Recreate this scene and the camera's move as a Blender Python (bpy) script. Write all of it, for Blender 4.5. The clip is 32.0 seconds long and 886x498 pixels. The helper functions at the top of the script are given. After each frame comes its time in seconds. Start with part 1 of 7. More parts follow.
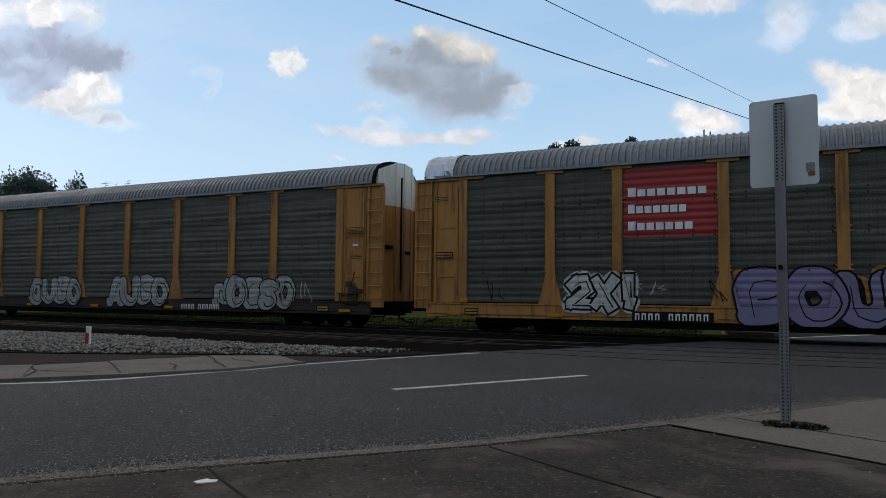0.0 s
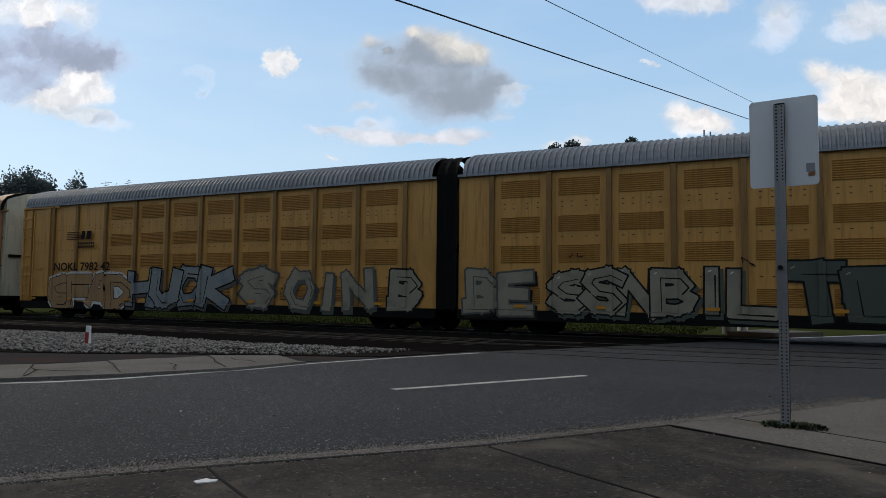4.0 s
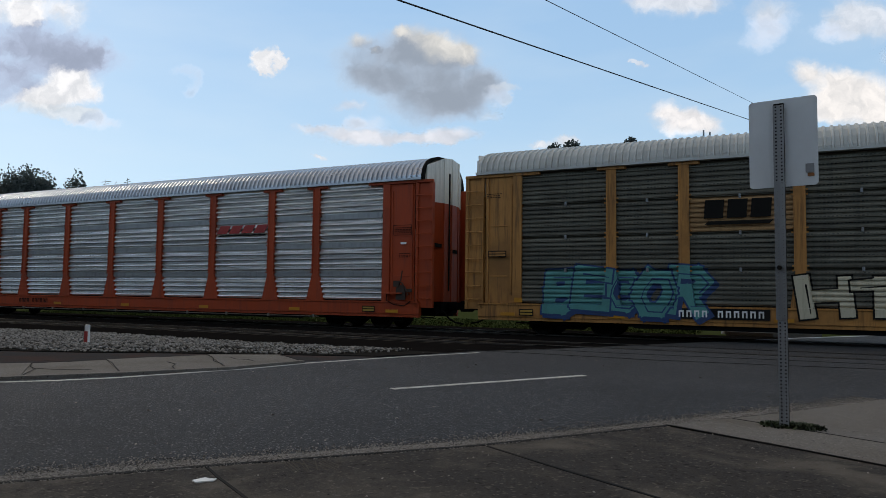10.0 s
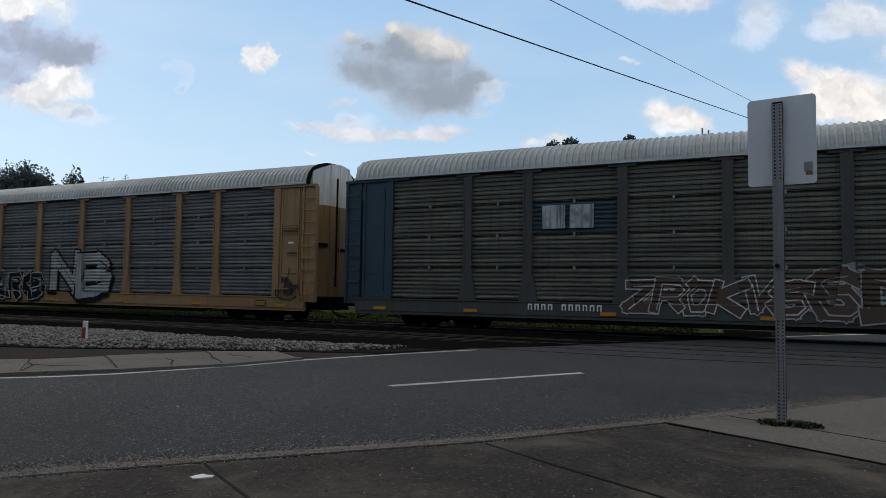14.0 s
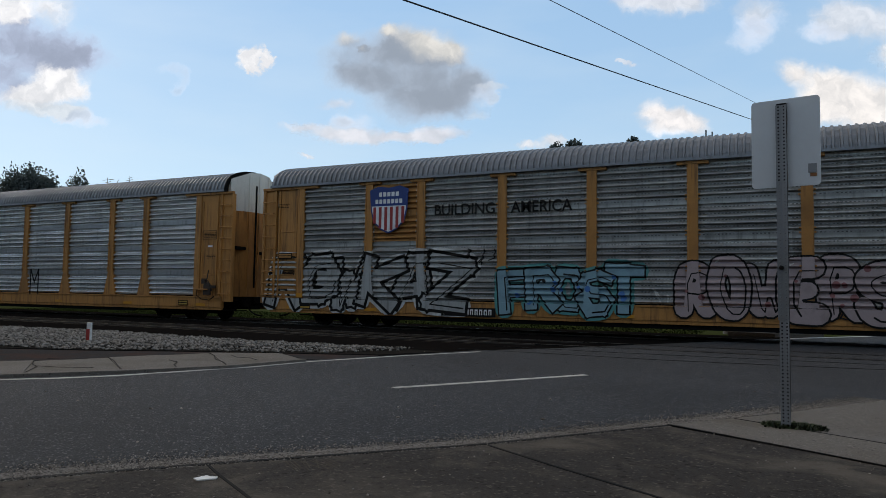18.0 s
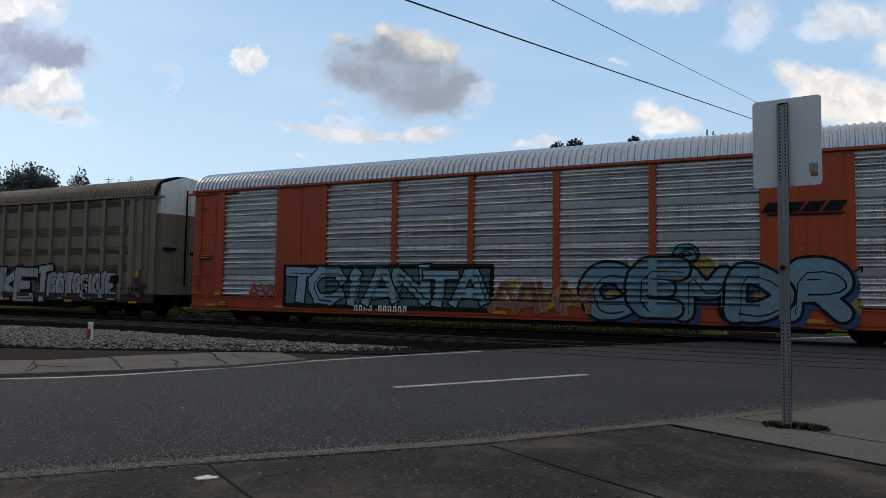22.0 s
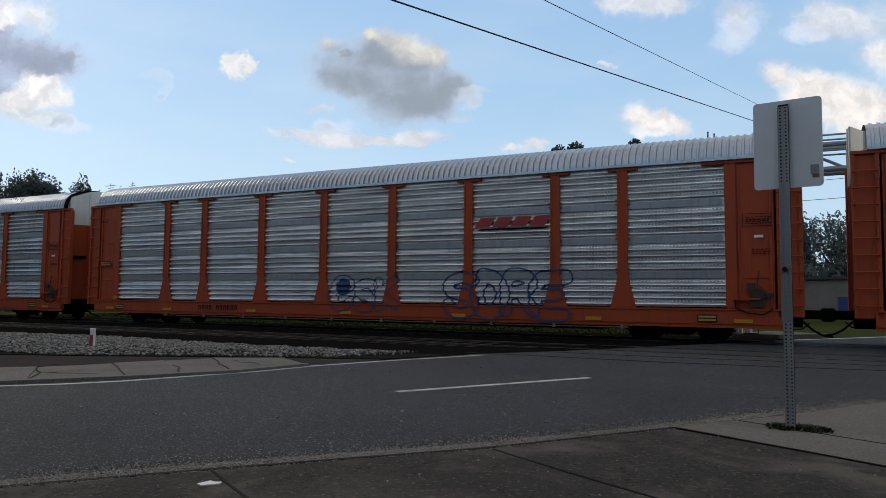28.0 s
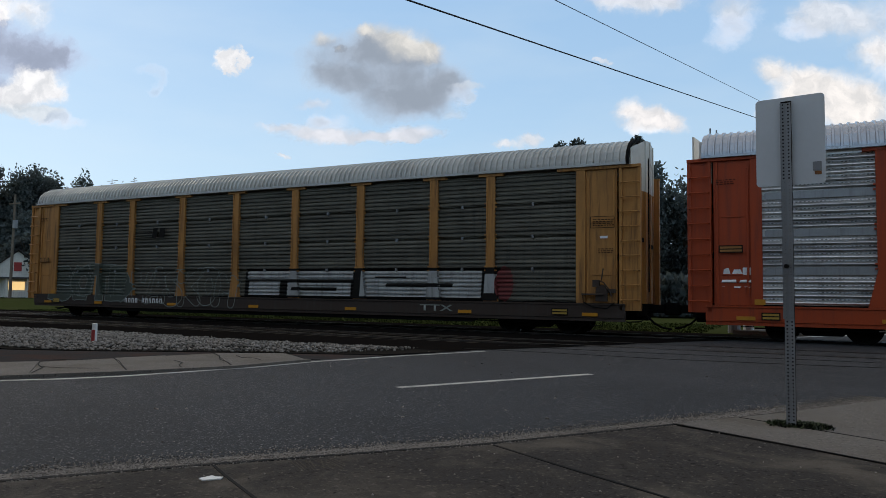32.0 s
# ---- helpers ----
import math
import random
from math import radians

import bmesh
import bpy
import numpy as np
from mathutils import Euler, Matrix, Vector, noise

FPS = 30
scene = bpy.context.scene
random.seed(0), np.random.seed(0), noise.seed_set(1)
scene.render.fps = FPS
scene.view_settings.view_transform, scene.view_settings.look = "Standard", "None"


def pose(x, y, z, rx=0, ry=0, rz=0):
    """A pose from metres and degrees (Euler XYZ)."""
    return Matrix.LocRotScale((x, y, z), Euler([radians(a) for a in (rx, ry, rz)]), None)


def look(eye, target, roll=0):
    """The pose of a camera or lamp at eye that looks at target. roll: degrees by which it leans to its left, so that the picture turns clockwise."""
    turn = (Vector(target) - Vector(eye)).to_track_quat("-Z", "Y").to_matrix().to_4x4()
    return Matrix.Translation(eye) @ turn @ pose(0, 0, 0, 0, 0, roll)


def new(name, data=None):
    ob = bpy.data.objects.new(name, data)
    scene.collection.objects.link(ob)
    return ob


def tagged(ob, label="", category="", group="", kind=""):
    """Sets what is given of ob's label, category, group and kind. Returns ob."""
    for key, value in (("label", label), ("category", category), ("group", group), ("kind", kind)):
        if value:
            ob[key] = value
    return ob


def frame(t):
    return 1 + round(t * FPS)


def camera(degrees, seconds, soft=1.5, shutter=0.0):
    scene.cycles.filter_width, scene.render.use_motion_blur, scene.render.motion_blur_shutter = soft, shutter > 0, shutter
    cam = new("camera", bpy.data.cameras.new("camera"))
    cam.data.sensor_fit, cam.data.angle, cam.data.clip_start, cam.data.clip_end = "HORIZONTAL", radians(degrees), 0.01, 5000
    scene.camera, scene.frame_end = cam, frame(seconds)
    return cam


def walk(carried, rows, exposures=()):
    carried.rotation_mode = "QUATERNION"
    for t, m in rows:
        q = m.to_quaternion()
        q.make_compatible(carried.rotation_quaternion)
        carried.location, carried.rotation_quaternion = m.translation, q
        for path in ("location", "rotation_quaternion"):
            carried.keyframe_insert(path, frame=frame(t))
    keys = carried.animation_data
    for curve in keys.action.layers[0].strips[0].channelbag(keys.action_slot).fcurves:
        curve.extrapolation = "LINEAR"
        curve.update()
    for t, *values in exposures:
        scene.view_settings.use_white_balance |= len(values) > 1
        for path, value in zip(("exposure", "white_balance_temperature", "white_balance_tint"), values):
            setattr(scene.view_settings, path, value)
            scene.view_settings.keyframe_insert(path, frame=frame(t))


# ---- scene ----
cam = camera(63.4, 32.0, soft=0.6)
CAMERA_ROWS = [  # seconds, turn to the left, tilt up, lean (degrees)
    (0, 26.58, 3.75, 0.55),    (0.5, 26.58, 3.75, 0.56),    (1, 26.59, 3.75, 0.56),    (1.5, 26.61, 3.75, 0.54),
    (2, 26.56, 3.75, 0.53),    (2.5, 26.47, 3.71, 0.56),    (3, 26.52, 3.73, 0.58),    (3.5, 26.56, 3.74, 0.60),
    (5.5, 26.58, 3.80, 0.67),    (6, 26.56, 3.80, 0.68),    (6.5, 26.57, 3.80, 0.67),    (7, 26.54, 3.78, 0.69),
    (7.5, 26.51, 3.77, 0.73),    (8, 26.51, 3.72, 0.75),    (8.5, 26.53, 3.72, 0.70),    (9, 26.54, 3.73, 0.69),
    (9.5, 26.55, 3.72, 0.72),    (10, 26.52, 3.72, 0.74),    (10.5, 26.55, 3.70, 0.76),    (11, 26.56, 3.68, 0.77),
    (11.5, 26.55, 3.65, 0.77),    (12, 26.53, 3.66, 0.79),    (12.5, 26.53, 3.66, 0.80),    (13, 26.50, 3.61, 0.85),
    (13.5, 26.44, 3.54, 0.90),    (14, 26.39, 3.50, 0.90),    (14.5, 26.34, 3.49, 0.91),    (16.5, 26.70, 3.69, 0.87),
    (17, 26.69, 3.68, 0.90),    (17.5, 26.63, 3.61, 0.92),    (18, 26.66, 3.64, 0.92),    (18.5, 26.70, 3.65, 0.90),
    (19, 26.70, 3.65, 0.91),    (19.5, 26.65, 3.64, 0.92),    (20, 26.60, 3.59, 0.93),    (20.5, 26.62, 3.58, 0.93),
    (21, 26.69, 3.59, 0.92),    (21.5, 26.75, 3.59, 0.90),    (22, 26.73, 3.61, 0.94),    (22.5, 26.71, 3.61, 0.93),
    (23, 26.66, 3.59, 0.92),    (23.5, 26.66, 3.61, 0.91),    (24, 26.68, 3.64, 0.89),    (24.5, 26.71, 3.69, 0.85),
    (25, 26.74, 3.72, 0.78),    (25.5, 26.72, 3.78, 0.71),    (27.5, 26.84, 3.94, 0.53),    (28, 26.86, 3.92, 0.56),
    (28.5, 26.87, 3.91, 0.59),    (29, 26.96, 3.91, 0.58),    (29.5, 27.04, 3.92, 0.57),    (30, 27.00, 3.94, 0.57),
    (30.5, 27.04, 3.88, 0.60),    (31, 27.05, 3.84, 0.62),    (31.5, 26.94, 3.74, 0.68),    (32, 26.98, 3.61, 0.73),

]
TRAIN_ROWS = [  # seconds, metres that the train has rolled
    (0, -0.00),    (1, 13.13),    (2, 26.20),    (3, 39.34),    (3.5, 45.97),    (5.5, 72.67),    (6, 79.42),    (7, 92.64),
    (8, 105.79),    (9, 118.89),    (10, 132.06),    (11, 145.18),    (12, 158.34),    (13, 171.49),    (14, 184.71),    (14.5, 191.38),
    (16.5, 218.06),    (17, 224.73),    (18, 238.07),    (19, 251.43),    (20, 264.77),    (21, 278.08),    (22, 291.42),    (23, 304.74),
    (24, 318.13),    (25, 331.49),    (25.5, 338.14),    (27.5, 364.65),    (28, 371.25),    (29, 384.52),    (30, 397.81),    (31, 411.11),
    (32, 424.27),
]
EYE = (0.0, 0.0, 1.15)


def camera_pose(yaw, tilt, lean):
    return pose(*EYE, 0, 0, yaw) @ pose(0, 0, 0, 90 + tilt) @ pose(0, 0, 0, 0, 0, lean)


walk(cam, [(t, camera_pose(a, b, c)) for t, a, b, c in CAMERA_ROWS], [(0, 0.08, 7700, 10), (32, 0.08, 7700, 10)])

# ---- light: a bright evening sky, the sun veiled by cloud behind the train ----
SUN_HEIGHT, SUN_TURN = 34.0, 76.0   # degrees above the horizon, to the left of straight across the track
world = bpy.data.worlds.new("sky")
scene.world = world
world.use_nodes = True
wn = world.node_tree
for n in list(wn.nodes):
    wn.nodes.remove(n)
sky = wn.nodes.new("ShaderNodeTexSky")
sky.sky_type = "NISHITA"
sky.sun_disc = False
sky.sun_elevation = radians(SUN_HEIGHT)
sky.sun_rotation = radians(-SUN_TURN)
sky.altitude, sky.air_density, sky.dust_density, sky.ozone_density = 0, 1.0, 0.9, 3.4
bg = wn.nodes.new("ShaderNodeBackground")
bg.inputs["Strength"].default_value = 0.15
wout = wn.nodes.new("ShaderNodeOutputWorld")
where = wn.nodes.new("ShaderNodeTexCoord")
split = wn.nodes.new("ShaderNodeSeparateXYZ")
wn.links.new(where.outputs["Generated"], split.inputs[0])
climb = wn.nodes.new("ShaderNodeMapRange")
climb.interpolation_type = "SMOOTHSTEP"
climb.inputs[1].default_value, climb.inputs[2].default_value = 0.02, 0.42
wn.links.new(split.outputs[2], climb.inputs[0])
haze = wn.nodes.new("ShaderNodeMix")   # paler towards the horizon
haze.data_type = "RGBA"
haze.inputs[6].default_value, haze.inputs[7].default_value = (3.05, 4.8, 6.95, 1), (2.05, 3.75, 6.35, 1)
wn.links.new(climb.outputs[0], haze.inputs[0])
streak = wn.nodes.new("ShaderNodeMapping")
streak.inputs["Scale"].default_value = (1.5, 1.5, 5.0)
wn.links.new(where.outputs["Generated"], streak.inputs["Vector"])
wisps = wn.nodes.new("ShaderNodeTexNoise")
wisps.inputs["Scale"].default_value, wisps.inputs["Detail"].default_value = 2.4, 6.0
wn.links.new(streak.outputs[0], wisps.inputs["Vector"])
thin = wn.nodes.new("ShaderNodeMapRange")
thin.inputs[1].default_value, thin.inputs[2].default_value, thin.inputs[4].default_value = 0.42, 0.75, 0.45
wn.links.new(wisps.outputs[0], thin.inputs[0])
film = wn.nodes.new("ShaderNodeMix")   # faint high wisps
film.data_type = "RGBA"
film.inputs[7].default_value = (3.5, 4.85, 6.6, 1)
wn.links.new(thin.outputs[0], film.inputs[0])
wn.links.new(haze.outputs[2], film.inputs[6])
veil = wn.nodes.new("ShaderNodeMix")   # thin high cloud evens out the blue
veil.data_type = "RGBA"
veil.inputs[0].default_value = 0.82
wn.links.new(film.outputs[2], veil.inputs[7])
wn.links.new(sky.outputs[0], veil.inputs[6])
high = wn.nodes.new("ShaderNodeMapRange")      # broken grey-white cloud added above the view to neutralise the blue sky light
high.inputs[1].default_value, high.inputs[2].default_value = 0.42, 0.62
wn.links.new(split.outputs[2], high.inputs[0])
lumps = wn.nodes.new("ShaderNodeTexNoise")
lumps.inputs["Scale"].default_value = 3.0
wn.links.new(where.outputs["Generated"], lumps.inputs["Vector"])
broken = wn.nodes.new("ShaderNodeMapRange")
broken.inputs[1].default_value, broken.inputs[2].default_value = 0.3, 0.55
wn.links.new(lumps.outputs[0], broken.inputs[0])
deck = wn.nodes.new("ShaderNodeMath")
deck.operation = "MULTIPLY"
wn.links.new(high.outputs[0], deck.inputs[0])
wn.links.new(broken.outputs[0], deck.inputs[1])
cover = wn.nodes.new("ShaderNodeMix")
cover.data_type = "RGBA"
cover.inputs[7].default_value = (3.0, 3.05, 3.4, 1)
wn.links.new(deck.outputs[0], cover.inputs[0])
wn.links.new(veil.outputs[2], cover.inputs[6])
wn.links.new(cover.outputs[2], bg.inputs[0])
wn.links.new(bg.outputs[0], wout.inputs[0])
sun = new("sun", bpy.data.lights.new("sun", "SUN"))
sun.data.energy, sun.data.angle, sun.data.color = 0.8, radians(20), (1.0, 0.91, 0.80)
sun_dir = Vector((-math.sin(radians(SUN_TURN)) * math.cos(radians(SUN_HEIGHT)), math.cos(radians(SUN_TURN)) * math.cos(radians(SUN_HEIGHT)), math.sin(radians(SUN_HEIGHT))))
sun.matrix_world = look(sun_dir * 60, (0, 0, 0))


# ---- materials ----
def mix_rgb(nt, kind, fac, a, b):
    n = nt.nodes.new("ShaderNodeMix")
    n.data_type, n.blend_type = "RGBA", kind
    for sock, v in ((n.inputs[0], fac), (n.inputs[6], a), (n.inputs[7], b)):
        if isinstance(v, (int, float)):
            sock.default_value = v
        elif isinstance(v, tuple):
            sock.default_value = (*v, 1) if len(v) == 3 else v
        else:
            nt.links.new(v, sock)
    return n.outputs[2]


def math_node(nt, op, a, b=0.0, c=0.0, clamp=False):
    n = nt.nodes.new("ShaderNodeMath")
    n.operation, n.use_clamp = op, clamp
    for sock, v in zip(n.inputs, (a, b, c)):
        if isinstance(v, (int, float)):
            sock.default_value = v
        else:
            nt.links.new(v, sock)
    return n.outputs[0]


def noise_node(nt, vec, scale, detail=3.0, rough=0.55, distort=0.0):
    n = nt.nodes.new("ShaderNodeTexNoise")
    n.inputs["Scale"].default_value, n.inputs["Detail"].default_value = scale, detail
    n.inputs["Roughness"].default_value, n.inputs["Distortion"].default_value = rough, distort
    nt.links.new(vec, n.inputs["Vector"])
    return n.outputs[0]


def ramp(nt, v, lo, hi):
    n = nt.nodes.new("ShaderNodeMapRange")
    n.interpolation_type = "SMOOTHSTEP"
    n.inputs[1].default_value, n.inputs[2].default_value = lo, hi
    nt.links.new(v, n.inputs[0])
    return n.outputs[0]


def scaled(nt, vec, s):
    n = nt.nodes.new("ShaderNodeMapping")
    n.inputs["Scale"].default_value = s
    nt.links.new(vec, n.inputs["Vector"])
    return n.outputs[0]


def material(name, colour, rough=0.6, metal=0.0, dirt=(0.05, 0.045, 0.04), dirt_amount=0.35, grain=20.0, bump=0.1, streaks=False,
             variation=0.12, big=0.5, island=False, emit=None, speckle=None, spec=0.3):
    """Paint, metal, stone and the like: a base colour with grain, stains or runs of dirt, and fine relief."""
    m = bpy.data.materials.new(name)
    m.use_nodes = True
    nt = m.node_tree
    b = nt.nodes["Principled BSDF"]
    co = nt.nodes.new("ShaderNodeTexCoord").outputs["Object"]
    info = nt.nodes.new("ShaderNodeObjectInfo")
    seed = math_node(nt, "MULTIPLY", info.outputs["Random"], 40.0)
    add = nt.nodes.new("ShaderNodeVectorMath")
    add.operation = "ADD"
    nt.links.new(co, add.inputs[0])
    nt.links.new(seed, add.inputs[1])
    vec = add.outputs[0]
    fine = noise_node(nt, vec, grain, 4, 0.65)
    large = noise_node(nt, vec, big, 5, 0.6, 0.4)
    light = tuple(min(1, c * (1 + variation)) for c in colour)
    dark = tuple(c * (1 - variation) for c in colour)
    col = mix_rgb(nt, "MIX", fine, dark, light)
    if speckle:
        spot = noise_node(nt, vec, speckle[1], 2, 0.5)
        col = mix_rgb(nt, "MIX", math_node(nt, "MULTIPLY", ramp(nt, spot, 0.60, 0.68), speckle[2]), col, speckle[0])
        pit = noise_node(nt, vec, speckle[1] * 0.6, 2, 0.5)
        col = mix_rgb(nt, "MIX", math_node(nt, "MULTIPLY", ramp(nt, pit, 0.60, 0.70), 0.75), col, tuple(c * 0.25 for c in colour))
    if island:
        geo = nt.nodes.new("ShaderNodeNewGeometry")
        v = math_node(nt, "MULTIPLY_ADD", geo.outputs["Random Per Island"], 1.3, 0.2)
        hsv = nt.nodes.new("ShaderNodeHueSaturation")
        nt.links.new(v, hsv.inputs["Value"])
        nt.links.new(col, hsv.inputs["Color"])
        col = hsv.outputs[0]
    stain = ramp(nt, large, 0.42, 0.75)
    if streaks:
        run = noise_node(nt, scaled(nt, vec, (5.0, 5.0, 0.35)), 1.3, 4, 0.7)
        stain = math_node(nt, "MAXIMUM", math_node(nt, "MULTIPLY", stain, 0.7), ramp(nt, run, 0.44, 0.72))
    fac = math_node(nt, "MULTIPLY", stain, dirt_amount)
    col = mix_rgb(nt, "MIX", fac, col, dirt)
    nt.links.new(col, b.inputs["Base Color"])
    b.inputs["Metallic"].default_value = metal
    b.inputs["Specular IOR Level"].default_value = spec
    nt.links.new(math_node(nt, "MULTIPLY_ADD", large, 0.3, max(0.02, rough - 0.15), clamp=True), b.inputs["Roughness"])
    if bump:
        bn = nt.nodes.new("ShaderNodeBump")
        bn.inputs["Strength"].default_value, bn.inputs["Distance"].default_value = bump, 0.02
        nt.links.new(fine, bn.inputs["Height"])
        nt.links.new(bn.outputs[0], b.inputs["Normal"])
    if emit:
        b.inputs["Emission Color"].default_value = (*emit[0], 1)
        b.inputs["Emission Strength"].default_value = emit[1]
    return m


def rack_panel(name, colour, rough, metal, dirt_amount):
    """Corrugated side sheet: rows of small punched holes over weathered steel."""
    m = material(name, colour, rough, metal, dirt=(0.045, 0.045, 0.04), dirt_amount=dirt_amount, grain=9, bump=0.05, streaks=True, variation=0.16, big=0.7)
    nt = m.node_tree
    b = nt.nodes["Principled BSDF"]
    base = b.inputs["Base Color"].links[0].from_socket
    sep = nt.nodes.new("ShaderNodeSeparateXYZ")
    nt.links.new(nt.nodes.new("ShaderNodeTexCoord").outputs["Object"], sep.inputs[0])
    hx = math_node(nt, "LESS_THAN", math_node(nt, "FRACT", math_node(nt, "MULTIPLY", sep.outputs["X"], 10.5)), 0.5)
    up = math_node(nt, "MULTIPLY", math_node(nt, "FRACT", math_node(nt, "DIVIDE", math_node(nt, "SUBTRACT", sep.outputs["Z"], 0.98), 0.9875)), 0.9875 / 0.180)
    hz = math_node(nt, "COMPARE", math_node(nt, "FRACT", up), 0.86, 0.085)
    gate = ramp(nt, noise_node(nt, scaled(nt, nt.nodes["Texture Coordinate"].outputs["Object"], (3.2, 1.0, 0.22)), 1.7, 2, 0.5), 0.40, 0.60)
    holes = math_node(nt, "MULTIPLY", math_node(nt, "MULTIPLY", hx, hz), math_node(nt, "MULTIPLY_ADD", gate, 0.62, 0.2))
    rows = noise_node(nt, scaled(nt, nt.nodes["Texture Coordinate"].outputs["Object"], (0.25, 0.25, 5.5)), 1.0, 3, 0.6)
    base = mix_rgb(nt, "MULTIPLY", 0.8, base, mix_rgb(nt, "MIX", ramp(nt, rows, 0.34, 0.66), (0.52, 0.52, 0.53), (1.28, 1.28, 1.26)))
    nt.links.new(mix_rgb(nt, "MIX", holes, base, (0.02, 0.02, 0.02)), b.inputs["Base Color"])
    return m


YELLOW = material("yellow_paint", (0.44, 0.195, 0.052), 0.6, streaks=True, dirt=(0.07, 0.035, 0.018), dirt_amount=0.75)
GOLD = material("golden_yellow_paint", (0.48, 0.232, 0.056), 0.5, streaks=True, dirt=(0.16, 0.075, 0.02), dirt_amount=0.55)
GOLD_DARK = material("dark_golden_paint", (0.23, 0.115, 0.032), 0.5, streaks=True, dirt=(0.07, 0.035, 0.015), dirt_amount=0.7)
TAN = material("tan_yellow_paint", (0.31, 0.175, 0.078), 0.55, streaks=True, dirt=(0.12, 0.07, 0.03), dirt_amount=0.5)
ORANGE = material("orange_paint", (0.37, 0.050, 0.011), 0.55, streaks=True, dirt=(0.12, 0.03, 0.02), dirt_amount=0.5)
BLUE = material("blue_green_paint", (0.026, 0.052, 0.066), 0.6, streaks=True, dirt_amount=0.4)
BROWN = material("grey_brown_paint", (0.188, 0.138, 0.096), 0.6, streaks=True, dirt_amount=0.45)
SILVER = rack_panel("galvanised_panel", (0.62, 0.615, 0.60), 0.34, 0.65, 0.35)
SILVER_BRIGHT = rack_panel("bright_galvanised_panel", (0.78, 0.77, 0.75), 0.34, 0.65, 0.25)
SILVER_GREY = rack_panel("grey_galvanised_panel", (0.36, 0.355, 0.335), 0.4, 0.45, 0.5)
SILVER_DULL = rack_panel("dull_galvanised_panel", (0.62, 0.61, 0.585), 0.35, 0.65, 0.4)
DULL = rack_panel("weathered_panel", (0.088, 0.086, 0.070), 0.7, 0.05, 0.55)
DARK = rack_panel("grimy_panel", (0.125, 0.115, 0.090), 0.65, 0.05, 0.5)
STRIP = material("plain_galvanised_strip", (0.33, 0.33, 0.33), 0.42, 0.6, dirt_amount=0.35, streaks=True, variation=0.1)
ROOF_BRIGHT = material("bright_galvanised_roof", (0.48, 0.50, 0.53), 0.3, 0.75, dirt_amount=0.2, streaks=True)
ROOF = material("galvanised_roof", (0.23, 0.235, 0.245), 0.5, 0.3, dirt_amount=0.35, streaks=True)
BLUEGREY = rack_panel("blue_grey_panel", (0.16, 0.16, 0.158), 0.5, 0.15, 0.5)
GREY_PANEL = rack_panel("grey_panel", (0.108, 0.102, 0.084), 0.72, 0.03, 0.5)
ROOF_WHITE = material("pale_roof", (0.46, 0.46, 0.43), 0.5, 0.1, dirt_amount=0.3)
WHITE = material("white_paint", (0.68, 0.66, 0.60), 0.5, streaks=True, dirt_amount=0.3)
BLACK = material("black_underframe", (0.006, 0.006, 0.006), 0.85, spec=0.06, dirt=(0.014, 0.011, 0.009), dirt_amount=0.4)
STEEL = material("worn_steel", (0.28, 0.26, 0.24), 0.45, 0.8)
RUST = material("rusty_rail", (0.070, 0.060, 0.052), 0.5, 0.5, spec=0.3)
BROWN_YELLOW = material("brown_yellow_paint", (0.27, 0.105, 0.034), 0.55, streaks=True, dirt=(0.07, 0.03, 0.018), dirt_amount=0.6)
ROAD_PAINT = material("worn_road_paint", (0.46, 0.44, 0.40), 0.7, dirt=(0.06, 0.055, 0.05), dirt_amount=0.7, grain=70, big=3.0, variation=0.25)
REFLECT = material("yellow_reflector", (0.50, 0.21, 0.02), 0.35, dirt_amount=0.2)
MARK_WHITE = material("white_marking", (0.72, 0.72, 0.70), 0.55, dirt_amount=0.25, big=2)
MARK_BLACK = material("black_marking", (0.012, 0.011, 0.010), 0.9, spec=0.08, dirt_amount=0.2)
MARK_RED = material("red_marking", (0.34, 0.036, 0.032), 0.5, dirt_amount=0.2)
MARK_BLUE = material("navy_marking", (0.02, 0.045, 0.17), 0.5, dirt_amount=0.2)
MARK_YELLOW = material("yellow_marking", (0.40, 0.24, 0.04), 0.5, dirt_amount=0.25)
SPRAY_WHITE = material("white_spray_paint", (0.52, 0.51, 0.48), 0.55, dirt_amount=0.5, big=1.6, variation=0.2, streaks=True)
DARK_PANEL_PAINT = material("dark_grey_spray_paint", (0.07, 0.07, 0.065), 0.7, dirt_amount=0.4, big=2)
BROWN_DULL = material("dull_brown_spray_paint", (0.085, 0.05, 0.035), 0.6, dirt_amount=0.4, big=2)
DARK_TEAL = material("dark_teal_spray_paint", (0.05, 0.12, 0.125), 0.55, dirt_amount=0.4, big=2)
HAZE_YELLOW = material("dusty_yellow_overspray", (0.28, 0.20, 0.06), 0.7, dirt_amount=0.6, big=1.2)
WORN_WHITE = material("worn_white_marking", (0.40, 0.40, 0.38), 0.6, dirt=(0.05, 0.06, 0.07), dirt_amount=0.95, big=3.0, streaks=True)
FADED = material("faded_panel_paint", (0.21, 0.215, 0.19), 0.65, dirt_amount=0.6, streaks=True)
SLOGAN = material("faded_slogan_paint", (0.022, 0.028, 0.034), 0.7, dirt_amount=0.3, big=2)
DARK_BLUE = material("deep_blue_spray_paint", (0.035, 0.075, 0.125), 0.55, dirt_amount=0.4, big=2)
HAZE_PINK = material("dusty_pink_overspray", (0.22, 0.085, 0.085), 0.7, dirt_amount=0.5, big=1.2)
